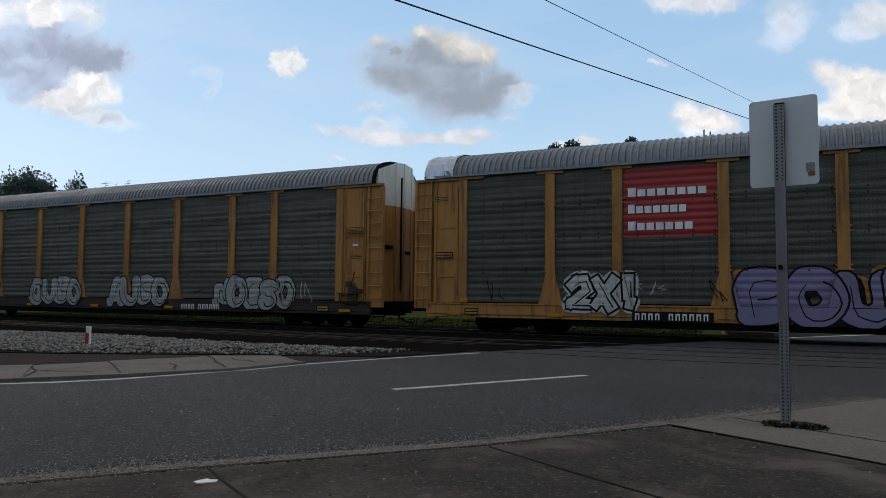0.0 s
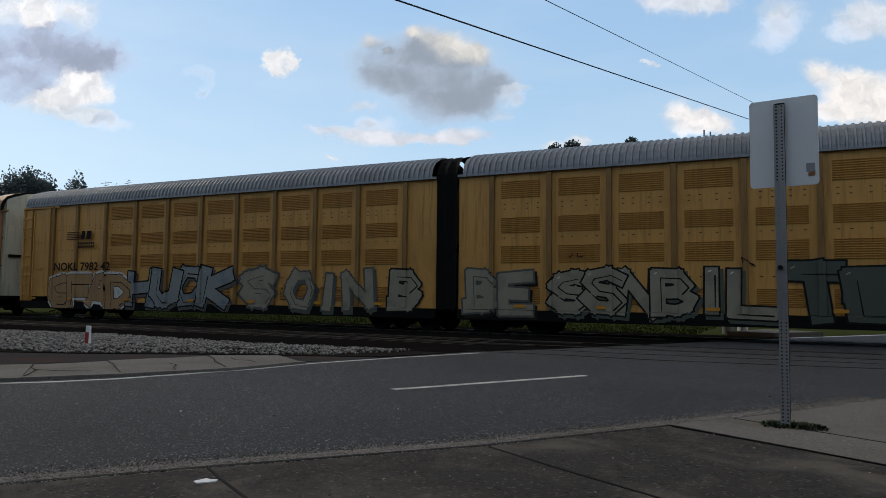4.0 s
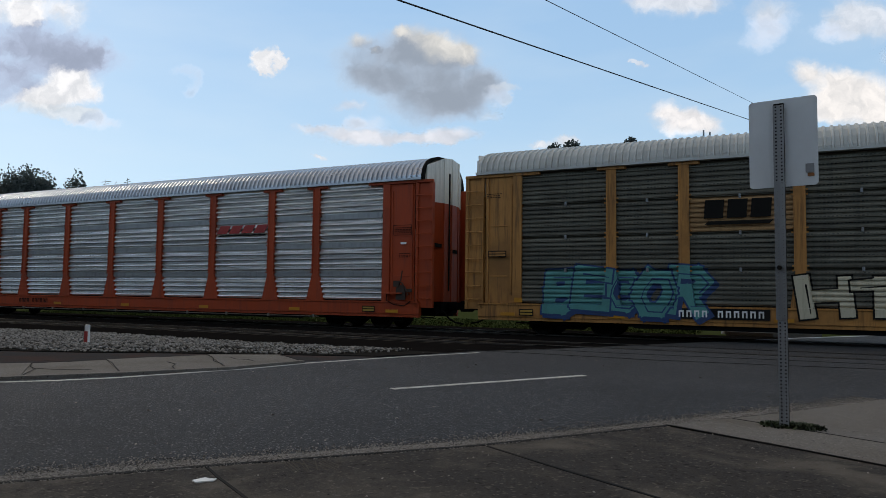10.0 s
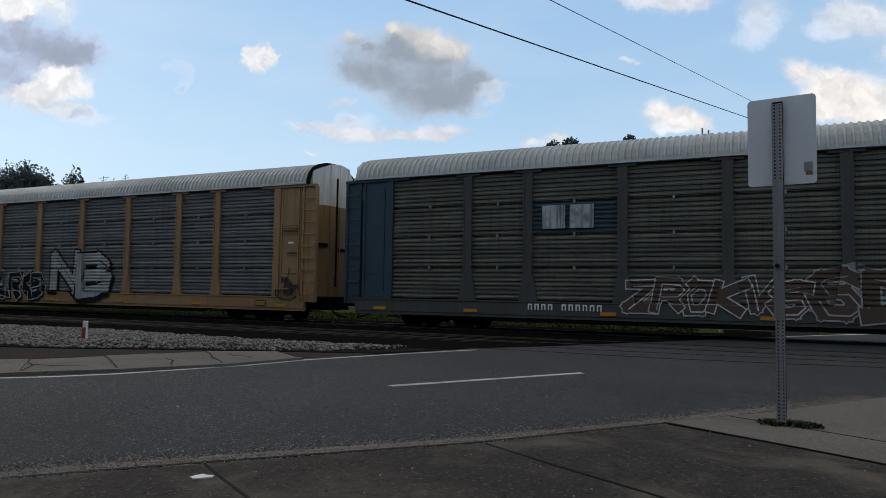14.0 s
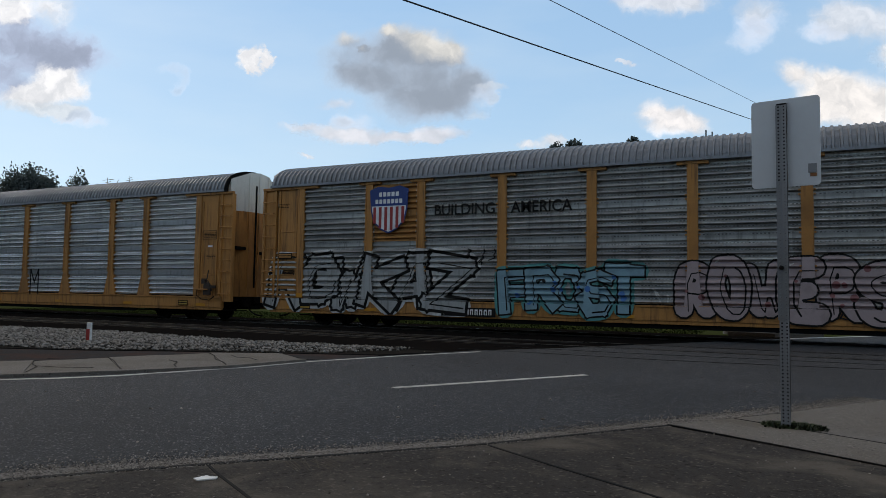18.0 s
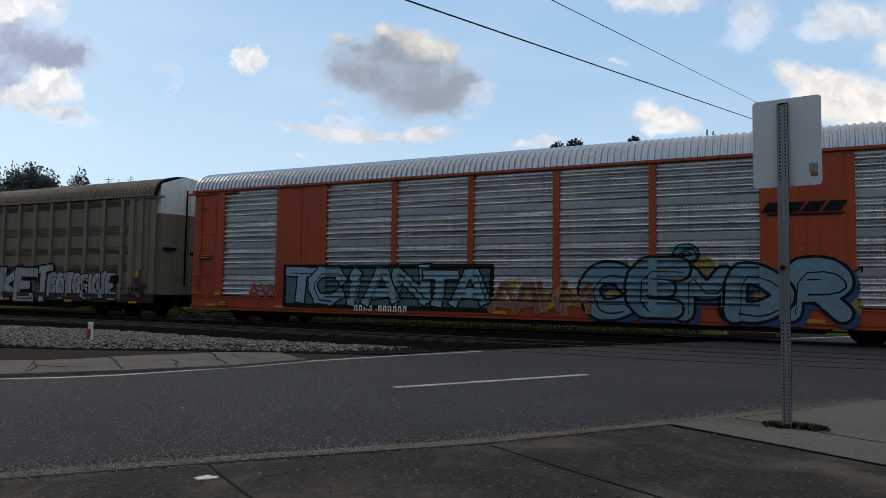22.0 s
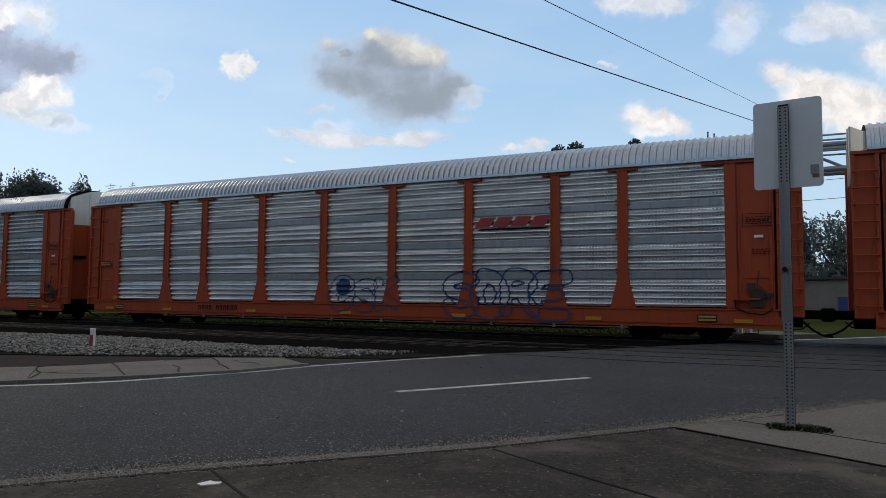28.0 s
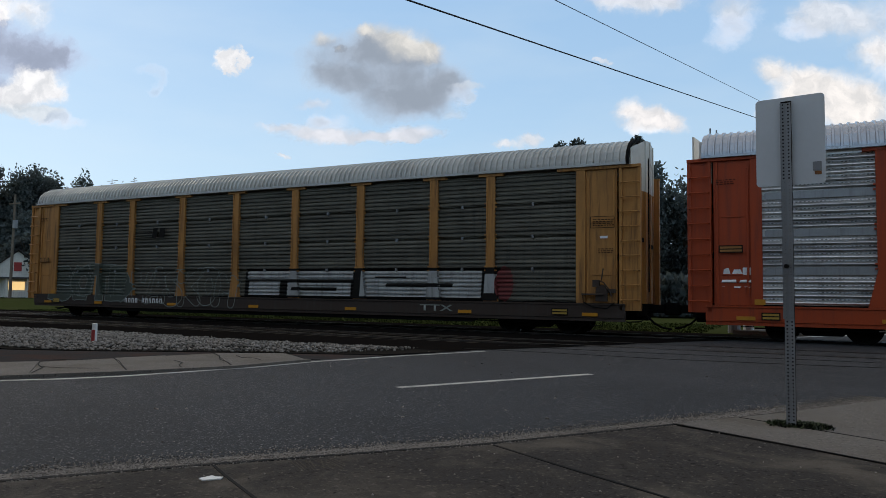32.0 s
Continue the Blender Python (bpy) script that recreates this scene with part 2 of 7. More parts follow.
CREAM = material("cream_paint", (0.50, 0.44, 0.32), 0.55, streaks=True, dirt_amount=0.35)
SPRAY_TEAL = material("teal_spray_paint", (0.07, 0.25, 0.235), 0.5, dirt_amount=0.3, big=2)
SPRAY_FADE = material("blue_to_pale_blue_spray_paint", (0.05, 0.15, 0.36), 0.5, dirt_amount=0.3, big=2)
fade_nt = SPRAY_FADE.node_tree
fade_sep = fade_nt.nodes.new("ShaderNodeSeparateXYZ")
fade_nt.links.new(fade_nt.nodes["Texture Coordinate"].outputs["Object"], fade_sep.inputs[0])
fade_in = fade_nt.nodes["Principled BSDF"].inputs["Base Color"]
fade_nt.links.new(mix_rgb(fade_nt, "MIX", ramp(fade_nt, fade_sep.outputs["Z"], 0.9, 1.6), fade_in.links[0].from_socket, (0.22, 0.36, 0.42)), fade_in)
SPRAY_SKY = material("pale_blue_spray_paint", (0.19, 0.32, 0.37), 0.5, dirt_amount=0.3, big=2)
SPRAY_BLUE = material("blue_spray_paint", (0.05, 0.16, 0.40), 0.5, dirt_amount=0.3, big=2)
SPRAY_NAVY = material("dark_blue_spray_paint", (0.02, 0.05, 0.14), 0.6, dirt_amount=0.3, big=2)
SPRAY_LILAC = material("lilac_spray_paint", (0.20, 0.175, 0.29), 0.5, dirt_amount=0.3, big=2)
SPRAY_PALE = material("pale_pink_spray_paint", (0.34, 0.26, 0.255), 0.5, dirt_amount=0.3, big=2)
SPRAY_PLUM = material("dull_plum_spray_paint", (0.12, 0.055, 0.062), 0.5, dirt_amount=0.4, big=2)
WASH = material("washed_grey_spray_paint", (0.23, 0.20, 0.145), 0.55, dirt_amount=0.4, big=2)
STEEL_BLUE = material("grey_blue_spray_paint", (0.13, 0.22, 0.27), 0.5, dirt_amount=0.35, big=2)
WASH_BLUE = material("washed_blue_grey_spray_paint", (0.19, 0.20, 0.19), 0.55, dirt=(0.05, 0.08, 0.12), dirt_amount=0.8, big=1.4)
RED_DULL = material("dull_red_spray_paint", (0.16, 0.03, 0.028), 0.5, dirt_amount=0.4, big=2)
SPRAY_SILVER = material("silver_spray_paint", (0.36, 0.36, 0.345), 0.5, 0.1, dirt_amount=0.5, big=1.6, variation=0.2, streaks=True)
SPRAY_GREY = material("grey_spray_paint", (0.20, 0.22, 0.20), 0.6, dirt_amount=0.3, big=2)
SPRAY_GREEN = material("grey_green_spray_paint", (0.055, 0.065, 0.05), 0.5, dirt_amount=0.3, big=2)
ASPHALT = material("road_asphalt", (0.040, 0.042, 0.046), 0.8, spec=0.2, dirt=(0.030, 0.031, 0.033), dirt_amount=0.6, grain=90, bump=1.0, variation=0.6, big=0.22, speckle=((0.22, 0.22, 0.22), 50, 0.95))
LOT = material("old_lot_asphalt", (0.042, 0.037, 0.033), 0.85, spec=0.08, dirt=(0.125, 0.108, 0.088), dirt_amount=0.85, grain=60, bump=0.8, variation=0.5, big=1.5, speckle=((0.15, 0.13, 0.11), 35, 0.55))
CONCRETE = material("pale_concrete", (0.138, 0.124, 0.110), 0.85, spec=0.08, dirt=(0.10, 0.085, 0.066), dirt_amount=0.6, grain=60, bump=0.4, big=1.3, variation=0.2, speckle=((0.34, 0.32, 0.29), 70, 0.5))
GRAVEL = material("ballast_stone", (0.22, 0.20, 0.178), 0.85, spec=0.08, dirt_amount=0.3, grain=30, island=True)
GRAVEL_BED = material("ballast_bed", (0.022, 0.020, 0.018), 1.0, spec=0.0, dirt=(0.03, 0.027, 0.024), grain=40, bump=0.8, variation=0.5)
# near-black: shade under the train and between the stones is in this colour
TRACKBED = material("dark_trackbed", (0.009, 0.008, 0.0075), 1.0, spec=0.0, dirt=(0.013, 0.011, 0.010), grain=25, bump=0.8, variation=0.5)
DIRT = material("reddish_dirt", (0.048, 0.045, 0.044), 1.0, spec=0.0, dirt=(0.085, 0.046, 0.036), dirt_amount=0.6, grain=30, bump=0.8, variation=0.5, big=1.2)
GRASS_GROUND = material("grassy_ground", (0.042, 0.052, 0.018), 1.0, spec=0.0, dirt=(0.06, 0.06, 0.03), dirt_amount=0.6, grain=12, bump=0.8, variation=0.5, big=0.2)
GRASS = material("grass_blades", (0.045, 0.060, 0.018), 0.8, spec=0.0, dirt_amount=0.2, variation=0.3)
# leaf colours paled and blued, so the distance haze is painted in
LEAVES = material("hazed_leaves", (0.095, 0.115, 0.120), 0.7, spec=0.08, dirt_amount=0.2, island=True, bump=0)
leaf_nt = LEAVES.node_tree
leaf_through = leaf_nt.nodes.new("ShaderNodeBsdfTranslucent")
leaf_through.inputs[0].default_value = (0.12, 0.15, 0.14, 1)
leaf_mix = leaf_nt.nodes.new("ShaderNodeMixShader")
leaf_mix.inputs[0].default_value = 0.45
leaf_nt.links.new(leaf_nt.nodes["Principled BSDF"].outputs[0], leaf_mix.inputs[1])
leaf_nt.links.new(leaf_through.outputs[0], leaf_mix.inputs[2])
leaf_nt.links.new(leaf_mix.outputs[0], leaf_nt.nodes["Material Output"].inputs[0])
BARK = material("bark", (0.09, 0.07, 0.05), 0.9, spec=0.08, grain=15, bump=0.6)
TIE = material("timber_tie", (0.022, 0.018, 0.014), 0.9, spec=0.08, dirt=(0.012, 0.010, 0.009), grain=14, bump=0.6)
ALUMINIUM = material("sign_aluminium", (0.66, 0.69, 0.70), 0.5, 0.3, dirt_amount=0.12, bump=0.02, variation=0.04)
GALV = material("galvanised_post", (0.25, 0.26, 0.27), 0.55, 0.35, dirt_amount=0.3)
SCUFF = material("scuffed_asphalt", (0.20, 0.18, 0.162), 0.9, spec=0.08, grain=60, bump=0.5, variation=0.4)
FAINT_SCUFF = material("faint_scuff", (0.095, 0.084, 0.072), 0.95, spec=0.0, grain=60, variation=0.4)
GRIME = material("grimy_post_paint", (0.07, 0.068, 0.060), 0.65, streaks=True, dirt=(0.04, 0.03, 0.022), dirt_amount=0.6)
RUSTY = material("rusty_brown_sill", (0.045, 0.028, 0.020), 0.7, dirt_amount=0.5, streaks=True)
SEAM = material("tar_seam", (0.008, 0.008, 0.008), 0.8, spec=0.08)
SAND = material("sandy_grit", (0.24, 0.215, 0.19), 0.95, spec=0.08, grain=80, bump=0.7, variation=0.4, island=True)
BRICK = material("brown_wall", (0.20, 0.16, 0.135), 0.85, grain=30, dirt_amount=0.4)
SHINGLE = material("dark_roof", (0.05, 0.048, 0.05), 0.8, grain=25)
GLASS_WARM = material("lit_window", (0.4, 0.3, 0.15), 0.3, emit=((1.0, 0.72, 0.35), 0.8))
TIMBER = material("grey_timber_pole", (0.16, 0.13, 0.10), 0.9, grain=18, bump=0.5)
WEED = material("weed_leaves", (0.040, 0.055, 0.026), 0.7, spec=0.1, island=True, bump=0)
WIRE = material("black_wire", (0.014, 0.016, 0.022), 0.6)


# ---- mesh helpers ----
def part(name, bm, mat, parent, label=""):
    """One mesh object under a thing or a part, from a bmesh or from a mesh that is shared."""
    if isinstance(bm, bmesh.types.BMesh):
        me = bpy.data.meshes.new(name)
        bm.normal_update()
        bm.to_mesh(me)
        bm.free()
        me.materials.append(mat)
    else:
        me = bm
    ob = new(name, me)
    ob.parent = parent
    return tagged(ob, label)


def box(bm, x0, x1, y0, y1, z0, z1, bevel=0.0):
    vs = [bm.verts.new(p) for p in ((x0, y0, z0), (x1, y0, z0), (x1, y1, z0), (x0, y1, z0), (x0, y0, z1), (x1, y0, z1), (x1, y1, z1), (x0, y1, z1))]
    fs = [bm.faces.new([vs[i] for i in q]) for q in ((3, 2, 1, 0), (4, 5, 6, 7), (0, 1, 5, 4), (1, 2, 6, 5), (2, 3, 7, 6), (3, 0, 4, 7))]
    if bevel:
        es = list({e for f in fs for e in f.edges})
        bmesh.ops.bevel(bm, geom=es, offset=bevel, segments=1, affect="EDGES")
    return bm


def boxes(*rows):
    bm = bmesh.new()
    for r in rows:
        box(bm, *r)
    return bm


def plate(bm, outline, y0, y1):
    """An upright plate in the xz plane, between the depths y0 and y1."""
    a = [bm.verts.new((x, y0, z)) for x, z in outline]
    b = [bm.verts.new((x, y1, z)) for x, z in outline]
    n = len(outline)
    bm.faces.new(a)
    bm.faces.new(b[::-1])
    for i in range(n):
        bm.faces.new((a[i], b[i], b[(i + 1) % n], a[(i + 1) % n]))
    bmesh.ops.recalc_face_normals(bm, faces=bm.faces[:])
    return bm


def slab(bm, outline, z0, z1):
    """A flat slab over the outline in the xy plane."""
    a = [bm.verts.new((x, y, z1)) for x, y in outline]
    b = [bm.verts.new((x, y, z0)) for x, y in outline]
    n = len(outline)
    bm.faces.new(a)
    bm.faces.new(b[::-1])
    for i in range(n):
        bm.faces.new((a[i], b[i], b[(i + 1) % n], a[(i + 1) % n]))
    bmesh.ops.recalc_face_normals(bm, faces=bm.faces[:])
    return bm


def tube(bm, a, b, r, n=8, r2=None):
    a, b = Vector(a), Vector(b)
    d = (b - a).normalized()
    s = d.orthogonal().normalized()
    t = d.cross(s)
    r2 = r if r2 is None else r2
    ra = [bm.verts.new(a + (s * math.cos(k * math.tau / n) + t * math.sin(k * math.tau / n)) * r) for k in range(n)]
    rb = [bm.verts.new(b + (s * math.cos(k * math.tau / n) + t * math.sin(k * math.tau / n)) * r2) for k in range(n)]
    for k in range(n):
        bm.faces.new((ra[k], ra[(k + 1) % n], rb[(k + 1) % n], rb[k]))
    bm.faces.new(ra[::-1])
    bm.faces.new(rb)
    return bm


def hose(bm, pts, r, n=6):
    """A round tube swept along points."""
    pts = [Vector(p) for p in pts]
    rings = []
    for i, p in enumerate(pts):
        d = (pts[min(i + 1, len(pts) - 1)] - pts[max(i - 1, 0)]).normalized()
        s = d.cross(Vector((0.13, 0.29, 0.95))).normalized()
        t = d.cross(s)
        rings.append([bm.verts.new(p + (s * math.cos(k * math.tau / n) + t * math.sin(k * math.tau / n)) * r) for k in range(n)])
    for a, b in zip(rings, rings[1:]):
        for k in range(n):
            bm.faces.new((a[k], a[(k + 1) % n], b[(k + 1) % n], b[k]))
    bm.faces.new(rings[0][::-1])
    bm.faces.new(rings[-1])
    return bm


def thing(name, m, label, category, group="", kind=""):
    ob = new(name)
    ob.matrix_basis = m
    return tagged(ob, label, category, group, kind)


def mesh_thing(name, bm, mat, label, category, group="", kind="", m=None):
    ob = part(name, bm, mat, None)
    if m is not None:
        ob.matrix_basis = m
    return tagged(ob, label, category, group, kind)


# ---- ground, road, track ----
def sheet(name, outline, z, mat, label, thick=0.12, kind="structure", category="ground"):
    return mesh_thing(name, slab(bmesh.new(), outline, z - thick, z), mat, label, category, kind=kind)


bm = bmesh.new()
bmesh.ops.create_grid(bm, x_segments=40, y_segments=40, size=2400)
mesh_thing("ground", bm, GRASS_GROUND, "flat grassy ground with bare patches reaching the horizon", "ground", kind="structure", m=pose(0, 0, -0.06))

KERB = [(-20.5, -18.0), (-8.2, -2.5), (-4.26, 2.7), (-3.56, 3.56), (-2.22, 5.11), (-1.11, 6.72), (-0.18, 8.1), (0.84, 9.81), (3.2, 13.6), (8.2, 21.5), (14.0, 31.0), (30.0, 58.0)]
EDGE = [(-19.0, -12.0), (-10.7, 2.6), (-9.4, 5.6), (-8.85, 6.3), (-8.5, 6.95), (-8.15, 7.7), (-7.85, 8.6), (-7.6, 9.9), (-6.9, 11.6), (-6.15, 13.7), (-4.85, 15.67), (-1.5, 22.0), (3.5, 31.0), (20.0, 60.0)]
EDGE_LINE = [(-10.2, 3.6), (-8.98, 5.6), (-8.54, 6.1), (-8.19, 6.7), (-7.96, 7.37), (-7.55, 8.57), (-7.36, 9.78), (-6.76, 11.5), (-6.28, 12.59), (-5.9, 13.5)]
sheet("road", KERB + EDGE[::-1], 0.0, ASPHALT, "worn dark grey asphalt road crossing the tracks", category="road")
sheet("lot", KERB[:6] + [(-0.02, 6.16), (0.49, 5.87), (3.0, 4.55), (9.0, 1.6), (9.0, -18.0)], 0.012, LOT, "stained old asphalt forecourt with cracks", category="pavement")


def offset_line(pts, d):
    out = []
    for i, p in enumerate(pts):
        a = Vector(pts[max(0, i - 1)])
        b = Vector(pts[min(len(pts) - 1, i + 1)])
        t = (b - a).normalized()
        out.append((p[0] - t.y * d, p[1] + t.x * d))
    return out


def strip(name, pts, d0, d1, z, mat, label, category="road marking", thick=0.1):
    return sheet(name, offset_line(pts, d0) + offset_line(pts, d1)[::-1], z, mat, label, thick, category=category)


strip("gutter", KERB[1:7], 0.02, 0.19, 0.012, SCUFF, "narrow worn concrete gutter edge beside the road", "kerb")
strip("edge_line", EDGE_LINE, -0.05, 0.05, 0.005, ROAD_PAINT, "white painted line along the edge of the road", thick=0.004)
strip("centre_line", [(-4.5, 7.67), (-2.88, 10.5)], -0.06, 0.06, 0.005, ROAD_PAINT, "white painted dash in the middle of the road", thick=0.004)

# concrete pad with the sign, in slabs
pad = [(-1.07, 6.78), (-0.18, 8.06), (0.84, 9.76), (3.2, 13.5), (8.0, 12.0), (9.0, 1.7), (3.0, 4.6), (0.49, 5.9), (-0.02, 6.2)]
sheet("pavement", pad, 0.02, CONCRETE, "pale concrete pavement corner around the sign post", category="pavement")

# cracked walk beside the far edge of the road: slab by slab
walk_near = [(-10.6, 3.4), (-9.86, 4.8), (-9.13, 6.0), (-8.46, 6.98), (-8.13, 7.62), (-7.79, 8.3), (-7.54, 9.75)]
walk_far = [(-13.2, 4.2), (-11.9, 5.7), (-10.62, 7.15), (-10.2, 8.15), (-9.9, 8.95), (-9.6, 9.8), (-8.55, 10.5)]
footway = thing("footway", pose(0, 0, 0), "cracked pale concrete footway beside the road", "pavement", kind="structure")
for i in range(len(walk_near) - 1):
    a, b, c, d = Vector(walk_near[i]), Vector(walk_near[i + 1]), Vector(walk_far[i + 1]), Vector(walk_far[i])
    mid = (a + b + c + d) / 4
    part("slab", slab(bmesh.new(), [tuple(mid + (p - mid) * 0.997) for p in (a, b, c, d)], -0.1, 0.03 + 0.008 * (i % 2)), CONCRETE, footway)

TRACK_NEAR, TRACK_FAR = 17.3, 22.0
sheet("trackbed", [(-500, 13.0), (-6.5, 13.0), (3.0, 25.2), (-500, 25.2)], -0.03, TRACKBED, "near-black trackbed between the rails, shade put into its colour", 0.2)
sheet("trackbed", [(6.0, 14.6), (500, 14.6), (500, 24.6), (10.5, 24.6)], -0.03, TRACKBED, "near-black trackbed between the rails, shade put into its colour", 0.2)
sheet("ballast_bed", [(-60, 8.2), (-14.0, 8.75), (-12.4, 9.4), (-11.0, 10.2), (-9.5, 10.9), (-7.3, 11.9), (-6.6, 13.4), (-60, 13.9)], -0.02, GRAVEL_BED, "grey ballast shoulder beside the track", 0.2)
sheet("dirt_strip", [(-60, 6.0), (-13.4, 6.0), (-11.6, 7.2), (-10.4, 9.0), (-7.6, 10.6), (-7.3, 11.85), (-9.5, 10.86), (-11.0, 10.15), (-12.4, 9.35), (-14.0, 8.7), (-60, 8.15)], -0.035, DIRT, "reddish dirt between footway and ballast", 0.2)


def rail(y, x0, x1):
    prof = [(-0.07, -0.17), (0.07, -0.17), (0.07, -0.155), (0.012, -0.14), (0.012, -0.05), (0.036, -0.04), (0.036, 0.0), (-0.036, 0.0), (-0.036, -0.04), (-0.012, -0.05), (-0.012, -0.14), (-0.07, -0.155)]
    bm = bmesh.new()
    a = [bm.verts.new((x0, y + p, z + 0.004)) for p, z in prof]
    b = [bm.verts.new((x1, y + p, z + 0.004)) for p, z in prof]
    for i in range(len(prof)):
        bm.faces.new((a[i], a[(i + 1) % len(prof)], b[(i + 1) % len(prof)], b[i]))
    bm.faces.new(a[::-1])
    bm.faces.new(b)
    bmesh.ops.recalc_face_normals(bm, faces=bm.faces[:])
    return bm


for yc in (TRACK_NEAR, TRACK_FAR):
    line = thing("railway_track", pose(0, yc, 0), "steel rails on dark timber ties", "track", "railway tracks", "structure")
    for y in (-0.755, 0.755):
        part("rail", rail(y, -500, 500), RUST, line)
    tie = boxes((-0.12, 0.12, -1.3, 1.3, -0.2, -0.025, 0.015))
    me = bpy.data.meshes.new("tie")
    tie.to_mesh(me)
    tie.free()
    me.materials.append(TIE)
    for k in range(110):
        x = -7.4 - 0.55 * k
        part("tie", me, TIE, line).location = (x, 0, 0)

# ballast stones, too many to count
rng = random.Random(4)


def stone_field(name, count, place, size, mat, label, z=0.0):
    base = bmesh.new()
    bmesh.ops.create_icosphere(base, subdivisions=1, radius=1)
    bv = np.array([v.co[:] for v in base.verts])
    bf = [[v.index for v in f.verts] for f in base.faces]
    base.free()
    gen = np.random.default_rng(7)
    vs, fs = [], []
    for k in range(count):
        x, y, zz = place(gen)
        s = size * gen.uniform(0.5, 1.4) * np.array([gen.uniform(0.7, 1.3), gen.uniform(0.7, 1.3), gen.uniform(0.5, 0.9)])
        v = (bv * gen.uniform(0.55, 1.3, (len(bv), 1))) * s
        fs += [[i + len(bv) * k for i in f] for f in bf]
        vs.append(v + (x, y, zz))
    me = bpy.data.meshes.new(name)
    me.from_pydata(np.concatenate(vs).tolist(), [], fs)
    me.materials.append(mat)
    return tagged(new(name, me), label, "gravel", kind="stuff")


def ballast_place(g):
    while True:
        x, y = g.uniform(-32, -7.4), g.uniform(9.0, 15.2)
        near = float(np.interp(x, (-32, -14.0, -12.4, -11.1, -9.56, -8.1, -7.4), (8.1, 8.7, 9.39, 10.26, 10.94, 11.73, 13.2))) + 0.1 * math.sin(x * 7.0)
        far = float(np.interp(x, (-32, -21.5, -17.2, -12.6, -10.8, -7.7), (13.4, 13.5, 13.85, 13.4, 13.34, 13.45))) + 0.12 * math.sin(x * 5.0)
        if near < y < far:
            return x, y, -0.005 + 0.035 * math.sin(math.pi * (y - near) / (far - near))


stone_field("ballast", 24000, ballast_place, 0.027, GRAVEL, "loose pale grey ballast stones beside the track")


# flangeways, seams and joints
for yc in (TRACK_NEAR, TRACK_FAR):
    for y in (-0.755, 0.755):
        for d in (-0.085, 0.085):
            u = yc + y + d
            left = -7.1 + (u - 13.7) * 0.49
            sheet("flangeway", [(left, u - 0.035), (left + 16.5, u - 0.035), (left + 16.5, u + 0.035), (left, u + 0.035)], 0.005, SEAM, "dark flangeway groove beside a rail in the road", 0.02, category="groove")
strip("road_seam", [(-6.6, 13.95), (-4.86, 13.97), (-2.33, 13.85), (-0.22, 14.08), (1.22, 14.31), (3.4, 14.4)], -0.025, 0.025, 0.005, SEAM, "tarred seam across the road before the tracks", "seam", 0.01)
strip("road_seam", [(-6.3, 15.2), (-3.5, 15.1), (0.5, 15.35), (3.8, 15.4)], -0.015, 0.015, 0.005, SEAM, "tarred seam across the road before the tracks", "seam", 0.01)
strip("joint", [(-2.15, 5.11), (-1.42, 4.67), (-0.81, 4.33), (0.6, 3.5), (3.0, 2.2)], -0.012, 0.012, 0.016, SEAM, "dark open joint in the forecourt", "joint", 0.01)
strip("joint", [(-3.5, 3.59), (-3.23, 3.42), (-2.85, 3.2), (-2.0, 2.7), (0.5, 1.3)], -0.010, 0.010, 0.016, SEAM, "dark open joint in the forecourt", "joint", 0.01)
strip("joint", [(-1.1, 6.74), (-0.02, 6.17), (0.49, 5.88), (3.0, 4.57)], -0.006, 0.010, 0.0235, SEAM, "dark joint at the edge of the concrete", "joint", 0.03)
strip("joint", [(-0.6, 7.42), (0.55, 6.8), (2.6, 5.7)], -0.006, 0.006, 0.0235, SEAM, "fine joint in the concrete pavement", "joint", 0.01)
for k in range(12):
    a = Vector((-3.14 + 0.019 * k, 3.93 + 0.018 * k))
    b = a + Vector((0.27 - 0.05 * (k % 3), -0.2 + 0.035 * (k % 4)))
    strip("scuff", [tuple(a), tuple(b)], -0.004, 0.004, 0.015, FAINT_SCUFF, "faint pale scuff mark on the forecourt", "scuff", 0.002)


def gutter_place(g):
    k = int(g.integers(1, len(KERB) - 5))
    u = g.uniform()
    a, b = Vector(KERB[k]), Vector(KERB[k + 1])
    p = a.lerp(b, u)
    t = (b - a).normalized()
    d = abs(g.normal(0, 0.17)) - 0.04
    return p.x - t.y * d, p.y + t.x * d, 0.012


stone_field("grit", 30000, gutter_place, 0.0058, SAND, "sandy grit along the road edge")


def lot_place(g):
    while True:
        x, y = g.uniform(-6, 2.5), g.uniform(2.2, 7.0)
        if y < 6.6 + (x + 1.2) * 0.9 + 0.25 and y < 8 - x * 0.8:
            return x, y, 0.014


stone_field("lot_grit", 260, lot_place, 0.007, SAND, "scattered grit on the forecourt")
stone_field("loose_stones", 90, lambda g: (g.uniform(-9, 0), g.uniform(5.0, 14.0), 0.004), 0.014, SAND, "small loose stones on the road")
strip("joint", KERB[1:7], -0.03, 0.018, 0.0165, SEAM, "dark crack between forecourt and gutter", "joint", 0.004)

